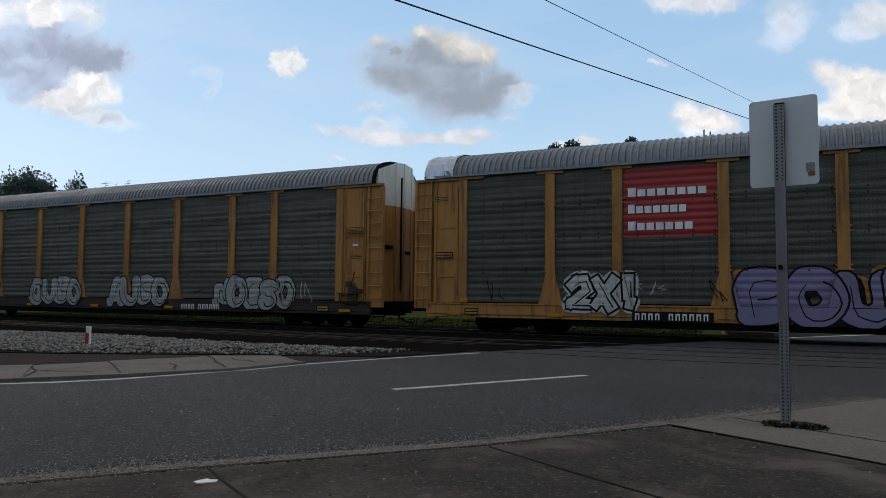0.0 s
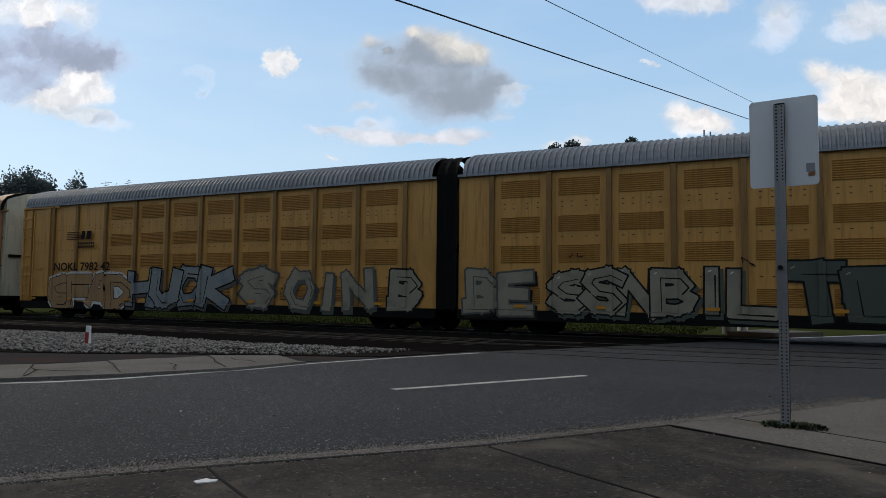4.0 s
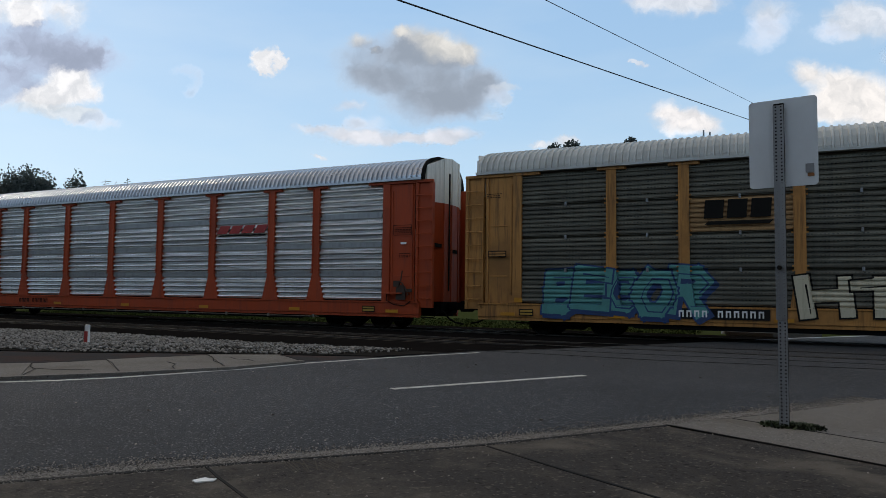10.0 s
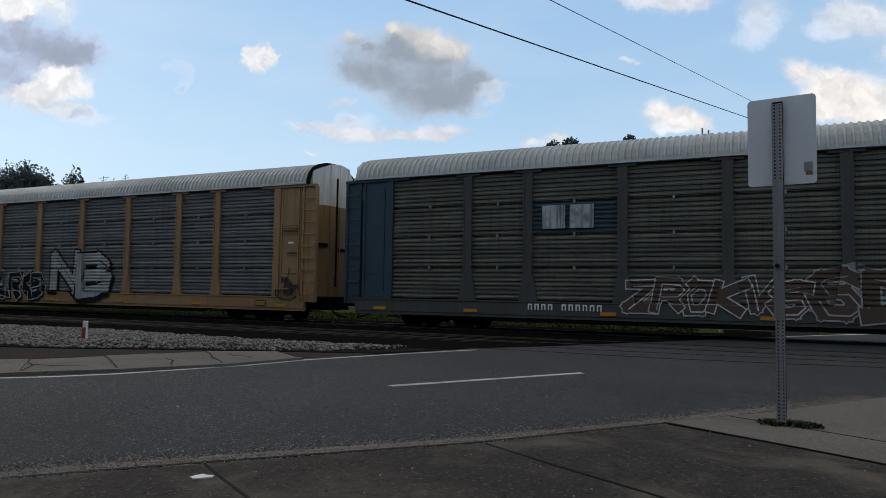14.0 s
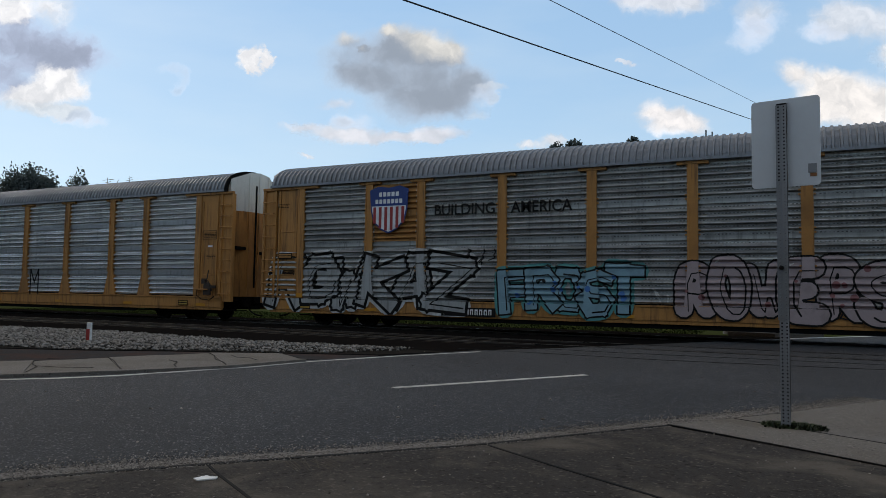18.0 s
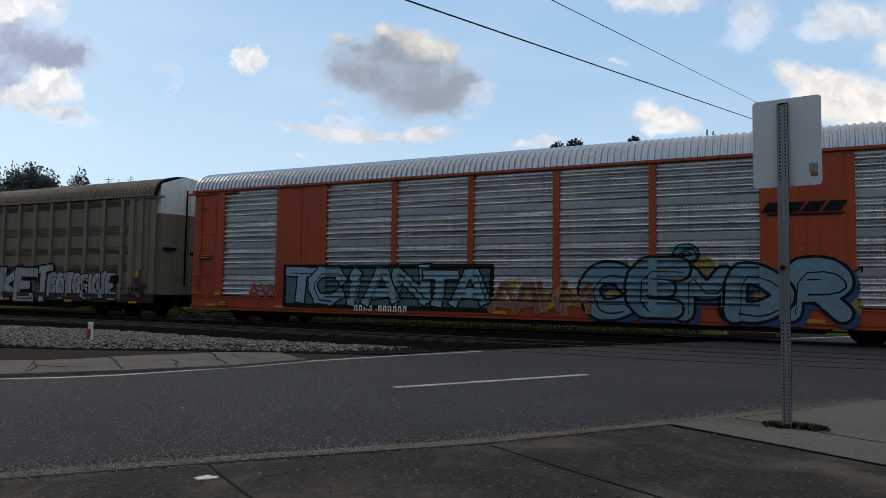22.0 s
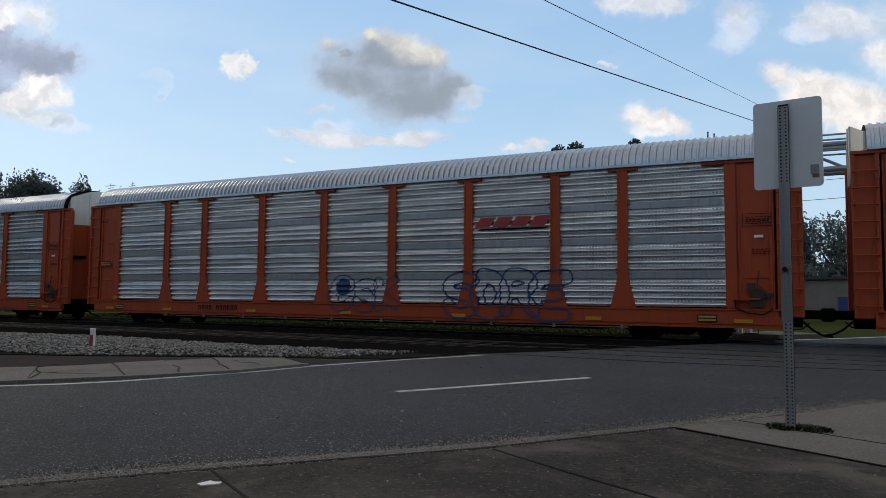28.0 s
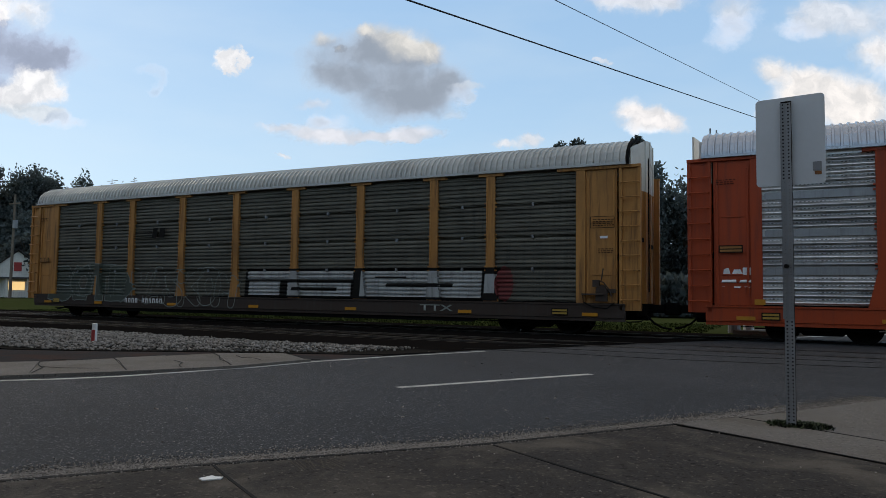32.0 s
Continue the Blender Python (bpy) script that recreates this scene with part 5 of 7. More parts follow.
def framed_car(offset, label, paint, roof, low=0.43, door=None):
    """Autorack with sheet bays in a plain frame and two closed bays."""
    car = car_base("autorack", offset, label, paint, paint, roof, low, cap=door or CREAM, door=door or CREAM, ladder=False)
    part("roof_end", shape("roof_end", roof_end_mesh, paint), paint, car)
    part("roof_rail", shape("roof_rail", roof_rail_mesh(13.28), paint), paint, car)
    SURFACE[car.name] = paint_depth("framed", 0.0)
    edges = [-11.78, *POSTS, 11.78]
    for i, (a, b) in enumerate(zip(edges, edges[1:])):
        w = round(b - a, 2)
        for turn in (0, 1):
            if i in (1, 7):
                p = part("closed_panel", shape(("closed_panel", w), framed_panel_mesh(w), paint), paint, car)
            else:
                p = part("side_panel", shape(("side_panel", "coarse", w), panel_mesh("coarse", w), SILVER_DULL), SILVER_DULL, car)
                if not turn:
                    panel_trim(p, "coarse", w, SILVER_DULL)
            p.location.x = (a + b) / 2
            if turn:
                p.rotation_euler.z = math.pi
    for x in (-11.78, *POSTS, 11.78):
        for turn in (0, 1):
            p = part("post", shape("frame_post", frame_post_mesh, paint), paint, car)
            p.location.x = x
            if turn:
                p.rotation_euler.z = math.pi
    return car


def car_offset(k):
    """Metres from the first gap to the leading end of car k."""
    return 0.0 if k == 1 else -CAR_PITCH if k == 0 else 28.6 if k == 2 else 72.8 + CAR_PITCH * (k - 3)


def solid_side_mesh(x0, x1):
    return lambda: boxes((x0, x1, -SIDE + 0.08, -SIDE + 0.14, 0.75, 4.93), (x0, x1, SIDE - 0.14, SIDE - 0.08, 0.75, 4.93))


def rib_mesh(h0, h1, half=0.09):
    return lambda: boxes((-half, half, -SIDE - 0.03, -SIDE + 0.08, h0, h1, 0.01))


def vent_mesh(w, h, n):
    def build():
        bm = bmesh.new()
        for k in range(n):
            z = -h / 2 + (k + 0.5) * h / n
            vs = [bm.verts.new(p) for p in ((-w / 2, -SIDE + 0.078, z - h / n * 0.4), (w / 2, -SIDE + 0.078, z - h / n * 0.4), (w / 2, -SIDE + 0.045, z + h / n * 0.05), (-w / 2, -SIDE + 0.045, z + h / n * 0.05),
                                            (w / 2, -SIDE + 0.078, z + h / n * 0.15), (-w / 2, -SIDE + 0.078, z + h / n * 0.15))]
            bm.faces.new((vs[0], vs[1], vs[2], vs[3]))
            bm.faces.new((vs[3], vs[2], vs[4], vs[5]))
        return bm
    return build


CARS = []


def add(car, k, shift=0.0, length=CAR_PITCH):
    CARS.append((car, GAP0 - car_offset(k) - length / 2 + shift))
    return car


def shield(car, x, z, w, h):
    """Striped shield badge: blue head over red and white stripes."""
    def outline(s):
        return [(x - w / 2 * s, z + h * 0.42 * s), (x - w * 0.28 * s, z + h * 0.5 * s), (x, z + h * 0.46 * s), (x + w * 0.28 * s, z + h * 0.5 * s), (x + w / 2 * s, z + h * 0.42 * s),
                (x + w * 0.47 * s, z), (x + w * 0.4 * s, z - h * 0.25 * s), (x + w * 0.2 * s, z - h * 0.42 * s), (x, z - h * 0.5 * s), (x - w * 0.2 * s, z - h * 0.42 * s), (x - w * 0.4 * s, z - h * 0.25 * s), (x - w * 0.47 * s, z)]
    b = part("badge", plate(bmesh.new(), outline(1.0), -SIDE - 0.045, -SIDE - 0.040), MARK_BLUE, car, "red, white and blue striped shield badge")
    part("badge_field", plate(bmesh.new(), outline(0.93), -SIDE - 0.050, -SIDE - 0.0455), MARK_WHITE, b)
    top = [p for p in outline(0.93) if p[1] > z + h * 0.3]
    part("badge_head", plate(bmesh.new(), top + [(x + w * 0.455, z + h * 0.08), (x - w * 0.455, z + h * 0.08)], -SIDE - 0.055, -SIDE - 0.0505), MARK_BLUE, b)
    rects = []
    for i in range(6):
        u = x + (i - 2.5) * w * 0.145
        low = z - h * (0.44 - 0.9 * abs(i - 2.5) ** 2 * 0.028)
        rects.append((u - w * 0.036, u + w * 0.036, low, z + h * 0.06))
    bars(b, "badge_stripe", rects, MARK_RED, y=-SIDE - 0.0505)
    for n, half, lo, hi in ((5, 0.27, 0.28, 0.37), (7, 0.36, 0.13, 0.22)):
        step = 2 * half / n
        for k in range(n):
            u = x + w * (-half + step * (k + 0.5))
            bars(b, "badge_letter", [(u - w * step * 0.36, u + w * step * 0.36, z + h * lo, z + h * hi)], MARK_WHITE, y=-SIDE - 0.0555)


def streak_logo(car, x, z, w, h, mat):
    """Railway emblem as plain shapes: speed lines and two leaning blocks."""
    y0, y1 = -SIDE - 0.045, -SIDE - 0.040
    for k in range(5):
        zz = z + h * (0.42 - 0.21 * k)
        bm = bmesh.new()
        plate(bm, [(x - w / 2, zz), (x + w * 0.05 + 0.02 * k, zz), (x + w * 0.05 + 0.02 * k, zz - h * 0.075), (x - w / 2, zz - h * 0.075)], y0, y1)
        part("emblem_line", bm, mat, car, "speed line of a railway emblem")
    for a, b in ((0.08, 0.22), (0.29, 0.46)):
        bm = bmesh.new()
        plate(bm, [(x + w * (a - 0.02), z - h / 2), (x + w * (b - 0.02), z - h / 2), (x + w * (b + 0.02), z + h / 2), (x + w * (a + 0.02), z + h / 2)], y0, y1)
        part("emblem_block", bm, mat, car, "leaning block of a railway emblem")


def block_logo(car, x, z, w, h, mat, n, lean=0.3, bar=True, base=None, out=0.0):
    """Railway emblem as plain leaning blocks over a bar."""
    if base is not None:
        field(car, "emblem_panel", x - w * 0.84, x + w * 0.84, z - h * 1.15, z + h * 1.0, base, "painted panel behind the emblem")
    y0, y1 = -SIDE + 0.010 - out, -SIDE + 0.016 - out
    step = w / n
    for k in range(n):
        a = x - w / 2 + k * step
        b = a + step * 0.84
        bm = bmesh.new()
        plate(bm, [(u + lean * v * h, z + v * h) for u, v in ((a, -0.5), (b, -0.5), (b, 0.5), (a, 0.5))], y0, y1)
        part("emblem_block", bm, mat, car, "leaning block of a railway emblem")
    if bar:
        bar_bm = bmesh.new()
        plate(bar_bm, [(x - w / 2, z - h * 0.85), (x + w * 0.42, z - h * 0.85), (x + w * 0.48, z - h * 0.65), (x - w / 2 + 0.1, z - h * 0.65)], y0, y1)
        part("emblem_bar", bar_bm, MARK_BLACK, car, "dark bar under the emblem")


def number_line(car, x, z, w, h, mat=None, plate_mat=None):
    """Reporting marks along the sill, as bars on a dark plate."""
    if plate_mat is not None:
        bars(car, "number_plate", [(x - w / 2 - 0.08, x + w / 2 + 0.08, z - h * 0.8, z + h * 0.8)], plate_mat, y=-SIDE - 0.034)
    n = 11
    for k in range(n):
        if k == 4:
            continue
        a, s = x - w / 2 + k * w / n, w / n
        lo, hi = z - h / 2, z + h / 2
        bm = bmesh.new()
        plate(bm, [(a, lo), (a + s * 0.2, lo), (a + s * 0.2, hi - h * 0.25), (a + s * 0.46, hi - h * 0.25), (a + s * 0.46, lo), (a + s * 0.66, lo), (a + s * 0.66, hi), (a, hi)], -SIDE - 0.043, -SIDE - 0.039)
        part("number", bm, mat or MARK_WHITE, car, "painted mark of the car's number")


def end_stencils(car, mat=None):
    for x0, x1, z0, z1 in ((12.22, 12.92, 3.12, 3.46),):
        bars(car, "notice_frame", [(x0, x1, z1 - 0.015, z1), (x0, x1, z0, z0 + 0.015), (x0, x0 + 0.015, z0 + 0.015, z1 - 0.015), (x1 - 0.015, x1, z0 + 0.015, z1 - 0.015)], mat or MARK_BLACK, y=-SIDE - 0.034)
    bars(car, "reflector", [(-11.98, -11.72, 0.98, 1.12)], REFLECT, y=-SIDE - 0.065, label="orange reflector at the foot of the end post")
    bars(car, "data_plate", [(12.5, 12.72, 2.82, 2.89)], MARK_WHITE, y=-SIDE - 0.03, label="small white data plate")
    stencil(car, 12.3, 3.35, 0.6, 4, mat)
    stencil(car, 12.45, 2.5, 0.45, 3, mat)
    stencil(car, -12.9, 4.3, 0.5, 3, mat)
    placard(car, -12.55, 2.45, 0.6, 0.2)
    placard(car, 11.3, 0.68, 0.5, 0.2, MARK_YELLOW)
    placard(car, -11.6, 0.68, 0.45, 0.2, MARK_YELLOW)


# the first car: red panel
c = add(rack_car(car_offset(0), "weathered yellow autorack with dark grey sides and a red panel", YELLOW, DULL, "old", ROOF, low=0.5), 0, 0.1)
part("roof_end", roof_end_cap_mesh(), ROOF_BRIGHT, c, "bright bent last sheet of the roof").rotation_euler.z = math.pi
field(c, "red_panel", -6.88, -4.37, 2.85, 4.82, MARK_RED, "red painted panel")
for zz, x1, n in ((4.02, -4.58, 8), (3.54, -5.12, 7), (3.06, -4.95, 7)):
    step = (x1 + 6.75) / n
    for k in range(n):
        a = -6.75 + k * step
        bars(c, "panel_lettering", [(a, a + step * 0.8, zz, zz + (0.25 if k == 0 else 0.2))], MARK_WHITE, y=-SIDE + 0.034, label="white letter drawn as a bar")
graffiti(c, "2X!", -7.45, 1.30, 2.15, 0.98, SPRAY_WHITE, MARK_BLACK, 0.05, halo=SPRAY_WHITE, wave=0.02)
scrawl(c, -10.9, 1.35, 0.8, 0.7, MARK_BLACK, 5)
scrawl(c, -6.1, 1.45, 0.8, 0.4, SPRAY_SILVER, 6)
scrawl(c, -4.35, 1.4, 0.5, 0.8, MARK_BLACK, 7)
graffiti(c, "BOULUSO", 0.2, 1.2, 8.0, 1.45, SPRAY_LILAC, MARK_BLACK, 0.09, line=0.055, style="bubble", shade=MARK_BLACK, back=YELLOW)
scrawl(c, -3.0, 0.95, 1.3, 0.5, MARK_BLACK, 8)
scrawl(c, -1.2, 0.9, 1.1, 0.5, MARK_BLACK, 9)
lettering(c, "graffiti", "520", 0.6, 0.72, 0.9, 0.25, MARK_BLACK, 0.01)
number_line(c, -5.56, 0.63, 2.0, 0.18, None, MARK_BLACK)
end_stencils(c)

c = add(rack_car(car_offset(1), "rust-stained yellow autorack with grey sides and a slogan", YELLOW, GREY_PANEL, "old", ROOF, low=0.5, sill_paint=RUSTY), 1, 0.15)
field(c, "slogan_panel", -11.6, -9.25, 3.3, 4.85, FADED, "faded grey-green panel with a slogan")
lettering(c, "slogan", "We will", -10.6, 4.4, 2.1, 0.48, SLOGAN, 0.02, y=-SIDE + 0.034)
lettering(c, "slogan", "deliver.", -10.55, 3.72, 2.15, 0.5, SLOGAN, 0.02, y=-SIDE + 0.034)
field(c, "badge_panel", -8.85, -7.25, 2.95, 4.82, YELLOW, "yellow panel behind the badge")
shield(c, -8.1, 4.0, 1.25, 1.4)
graffiti(c, "OUSO", -3.0, 1.22, 3.3, 1.15, SPRAY_SILVER, MARK_BLACK, 0.08, style="bubble", line=0.045, top=SPRAY_WHITE)
graffiti(c, "AUSO", 2.1, 1.25, 3.3, 1.2, SPRAY_SILVER, MARK_BLACK, 0.08, style="bubble", line=0.045, top=SPRAY_WHITE)
graffiti(c, "NOESO", 8.1, 1.2, 3.7, 1.15, SPRAY_SILVER, MARK_BLACK, 0.08, style="bubble", line=0.045, top=SPRAY_WHITE)
graffiti(c, "AUSOB", -9.6, 1.2, 3.3, 1.15, SPRAY_SILVER, MARK_BLACK, 0.08, style="bubble", line=0.045, top=SPRAY_WHITE)
number_line(c, 5.6, 0.66, 2.0, 0.18)
scrawl(c, 10.4, 1.3, 1.2, 0.9, SPRAY_SILVER, 11, r=0.02)
scrawl(c, 5.4, 1.25, 0.7, 0.4, MARK_BLACK, 12)
scrawl(c, -4.9, 1.4, 0.6, 0.3, MARK_BLACK, 13)
end_stencils(c)

# the articulated pair
UNIT = 22.1
c = thing("articulated_autorack", pose(GAP0 - car_offset(2) - UNIT, TRACK_FAR, 0), "two-unit articulated yellow autorack with vents and graffiti", "rail car", "cars of the train")
add(c, 2, 0.0, 2 * UNIT)
SURFACE[c.name] = paint_depth("unit", 0.0)



def unit_roof():
    bm = roof_mesh(10.35)()
    bmesh.ops.translate(bm, vec=(10.35 + 0.55, 0, 0), verts=bm.verts[:])
    return bm


def unit_sill():
    bm = bmesh.new()
    for s in (-1, 1):
        y = s * SIDE
        box(bm, 0.4, 21.4, min(y, y - s * 0.14), max(y, y - s * 0.14), 0.42, 0.74, 0.01)
    return bm


def unit_under():
    return boxes((0.3, 21.5, -0.3, 0.3, 0.4, 0.74), (0.3, 21.2, -1.3, 1.3, 0.66, 0.74), (0.3, 21.2, -1.36, 1.36, 2.7, 2.78))


def bellows():
    bm = bmesh.new()
    for k in range(5):
        x = -0.36 + k * 0.18
        d = 0.05 if k % 2 else 0.0
        ring = [(y * (1 - d), z - d) for y, z in ROOF_ARCH]
        a = [bm.verts.new((x, y * (1 - d), z - d)) for y, z in [(1.5, 0.75), *ROOF_ARCH, (-1.5, 0.75)]]
        if k:
            for p, q in zip(range(len(a) - 1), range(1, len(a))):
                bm.faces.new((prev[p], prev[q], a[q], a[p]))
        prev = a
    bmesh.ops.recalc_face_normals(bm, faces=bm.faces[:])
    return bm


end_bay(c, GOLD, UNIT - CAR_PITCH / 2)
part("bellows", bellows(), BLACK, c, "black folding bellows between the two units")
for turn in (0, 180):
    e = radians(turn)
    part("side", shape("unit_side", solid_side_mesh(0.4, 19.6), GOLD), GOLD, c).rotation_euler.z = e
    part("roof", shape("unit_roof", unit_roof, ROOF), ROOF, c, "ribbed metal roof").rotation_euler.z = e
    part("roof_rail", shape("unit_roof_rail", lambda: boxes((0.4, 21.2, -SIDE - 0.05, -SIDE + 0.12, 4.935, 5.01), (0.4, 21.2, SIDE - 0.12, SIDE + 0.05, 4.935, 5.01)), ROOF), ROOF, c).rotation_euler.z = e
    part("sill", shape("unit_sill", unit_sill, BLACK), BLACK, c).rotation_euler.z = e
    part("underframe", shape("unit_under", unit_under, BLACK), BLACK, c).rotation_euler.z = e
    for nm, build, mat, lab in (("end_door", None, YELLOW, "folding end door"), ("end_cap", None, WHITE, "white upper part of the end door"), ("coupler", coupler_mesh, BLACK, "steel coupler"), ("air_hose", air_hose_mesh, BLACK, "black air hose"), ("cut_lever", None, BLACK, ""), ("step", None, BLACK, "")):
        p = part(nm, SHAPES[(nm, mat.name)], mat, c, lab)
        p.rotation_euler.z = e
        p.location.x = (UNIT - CAR_PITCH / 2) * (1 if turn == 0 else -1)
    s = 1 if turn == 0 else -1
    for x in AX_POSTS:
        for far in (0, 1):
            p = part("post", shape("unit_rib", rib_mesh(0.75, 4.9, 0.075), GOLD_DARK), GOLD_DARK, c)
            p.location.x, p.rotation_euler.z = s * x, far * math.pi
    for a, b in zip(AX_POSTS[:8], AX_POSTS[1:9]):
        for z, h in ((4.45, 0.55), (3.35, 0.5), (2.45, 0.55), (1.2, 0.5)):
            p = part("vent", shape(("vent", h), vent_mesh(1.25, h, 9), GOLD), GOLD, c, "louvred vent")
            p.location = (s * (a + b) / 2, 0, z)
    for a, b in zip(AX_POSTS, AX_POSTS[1:]):
        rects = []
        for z in (4.0, 3.85, 2.95, 1.75):
            for u in (0.22, 0.38, 0.62, 0.8):
                q = s * (a + (b - a) * u)
                rects.append((q - 0.035, q + 0.035, z - 0.012, z + 0.012))
        tagged(bars(c, "slot", rects, RUSTY, y=-SIDE + 0.076), "rows of small dark slots", kind="stuff")
    for x in (1.9, 18.2):
        truck(c, s * x)
    for x in (2.5, 5.0, 8.0, 11.0, 14.5, 18.0, 20.5):
        part("reflector", boxes((s * x - 0.17, s * x + 0.17, -SIDE - 0.034, -SIDE - 0.02, 0.83, 0.92)), REFLECT, c, "yellow reflective strip")
streak_logo(c, -17.56, 3.58, 1.62, 0.36, MARK_BLACK)
bars(c, "emblem_lettering", [(-17.6 + k * 0.13, -17.6 + k * 0.13 + 0.09, z, z + 0.1) for z in (3.18, 3.04) for k in range(8)], MARK_BLACK, label="railway name drawn as bars")
lettering(c, "reporting_mark", "NOKL 7982 42", -17.34, 2.24, 3.54, 0.36, MARK_BLACK, 0.02, label="black painted reporting marks")
graffiti(c, "SFAD", -16.9, 1.22, 4.9, 1.4, TAN, MARK_BLACK, 0.07, halo=SPRAY_WHITE, line=0.03, back=SPRAY_WHITE)
graffiti(c, "HUOK", -11.8, 1.38, 5.3, 1.5, WASH_BLUE, MARK_BLACK, 0.06, lean=0.15, shade=GRIME, top=SPRAY_SILVER)
graffiti(c, "S", -7.7, 1.35, 1.5, 1.4, WASH, GRIME, 0.05, line=0.09)
graffiti(c, "OIN", -4.6, 1.3, 3.6, 1.35, WASH, GRIME, 0.02, line=0.06, shade=SPRAY_GREEN)
graffiti(c, "B", -1.5, 1.3, 1.1, 1.3, WASH, MARK_BLACK, 0.05)
graffiti(c, "BE", 1.8, 1.3, 2.2, 1.3, WASH, GRIME, 0.04, shade=MARK_BLACK)
graffiti(c, "SSNBIL", 6.5, 1.32, 5.9, 1.3, WASH, MARK_BLACK, 0.04, line=0.05, top=SPRAY_WHITE, shade=SPRAY_GREEN)
scrawl(c, 8.9, 2.15, 0.5, 0.3, MARK_BLACK, 21)
scrawl(c, 4.2, 2.3, 0.5, 0.3, MARK_BLACK, 22)
graffiti(c, "TEK", 11.7, 1.35, 3.6, 1.45, SPRAY_GREEN, MARK_BLACK, 0.08, line=0.05, top=WASH)
graffiti(c, "AESUP", 16.5, 1.35, 3.9, 1.3, TAN, MARK_BLACK, 0.04, line=0.075, halo=RED_DULL)
scrawl(c, 14.0, 1.6, 0.9, 0.9, MARK_BLACK, 23)
placard(c, 18.72, 1.2, 0.56, 0.3, MARK_BLACK)
stencil(c, 20.1, 3.6, 0.6, 4)
stencil(c, 20.2, 2.35, 0.5, 4)
stencil(c, -20.3, 2.15, 0.45, 2)

c = add(framed_car(car_offset(3), "brown-yellow autorack with bright galvanised sides and graffiti", BROWN_YELLOW, ROOF), 3, 0.0)
streak_logo(c, -5.64, 3.46, 2.2, 0.6, MARK_BLACK)
graffiti(c, "HUMOR", -9.2, 1.28, 6.5, 1.45, SPRAY_FADE, MARK_BLACK, 0.07, halo=SPRAY_SILVER, shade=DARK_BLUE, style="bubble", line=0.075, top=SPRAY_WHITE)
scrawl(c, -5.2, 1.5, 1.4, 0.8, SPRAY_SILVER, 31, r=0.03)
scrawl(c, -3.9, 1.35, 0.7, 0.5, HAZE_PINK, 32, r=0.03)
graffiti(c, "VENiCK", -0.38, 1.32, 6.2, 1.4, SPRAY_TEAL, MARK_BLACK, 0.06, lean=0.18, halo=SPRAY_SILVER, shade=MARK_BLACK, back=HAZE_PINK, top=SPRAY_SKY, line=0.07)
scrawl(c, 3.45, 1.5, 0.8, 0.3, SPRAY_WHITE, 33)
graffiti(c, "PEAKiO", 7.43, 1.42, 6.5, 1.8, SPRAY_WHITE, MARK_BLACK, 0.07, halo=SPRAY_WHITE, line=0.06, lean=0.08, dots=SPRAY_NAVY, back=HAZE_PINK, label="large white graffiti letters with black outline")
number_line(c, -4.59, 0.66, 2.2, 0.2, None, MARK_BLACK)
lettering(c, "lettering", "BI", 12.98, 2.6, 0.29, 0.31, MARK_WHITE, 0.01)
end_stencils(c)

c = add(rack_car(car_offset(4), "yellow autorack with grimy dark sides, a pale roof and graffiti", YELLOW, DARK, "fine", ROOF_WHITE, flare=0.25), 4, -0.115)
field(c, "emblem_panel", -6.9, -4.35, 2.98, 3.93, TAN, "tan painted panel behind the emblem")
block_logo(c, -5.64, 3.58, 1.75, 0.5, MARK_BLACK, 3, 0.08, True)
graffiti(c, "BEGOR", -8.74, 1.35, 4.4, 1.25, SPRAY_TEAL, SPRAY_NAVY, 0.04, lean=0.1, line=0.05, shade=SPRAY_NAVY)
graffiti(c, "HTH", -2.43, 1.25, 3.7, 1.05, CREAM, MARK_BLACK, 0.06, wave=0.0, line=0.045)
graffiti(c, "DEKORK", 2.5, 1.25, 6.2, 1.3, FADED, SPRAY_PLUM, 0.03, line=0.06, shade=GRIME, label="faded grey and plum graffiti letters")
lettering(c, "graffiti", "AT", 6.48, 1.52, 0.6, 0.46, MARK_BLACK, 0.02)
graffiti(c, "dos", 8.2, 1.36, 2.6, 1.5, SPRAY_SILVER, MARK_BLACK, 0.04, line=0.09, style="bubble")
graffiti(c, "ROM", 10.6, 1.35, 2.0, 1.3, DARK_PANEL_PAINT, MARK_BLACK, 0.03, line=0.04)
for k, ch in enumerate("DOOSAT"):
    lettering(c, "graffiti", ch, 12.2 + 0.1 * k, 4.35 - 0.48 * k, 0.5, 0.5, MARK_BLACK, 0.01, y=-SIDE - 0.08)
lettering(c, "lettering", "TTX", 5.54, 0.73, 0.95, 0.2, MARK_RED, 0.015)
number_line(c, -6.1, 0.75, 2.2, 0.18, None, MARK_BLACK)
end_stencils(c)

c = add(rack_car(car_offset(5), "clean orange autorack with bright corrugated sides", ORANGE, SILVER_BRIGHT, "coarse", ROOF_BRIGHT), 5, 0.0)
number_line(c, -6.19, 0.72, 2.0, 0.17, MARK_BLACK)
block_logo(c, 5.7, 3.52, 2.4, 0.3, MARK_RED, 4, 0.7)
part("train_pipe", shape("train_pipe", train_pipe_mesh, STEEL), STEEL, c, "thin pale pipe slung under the sill")
end_stencils(c)

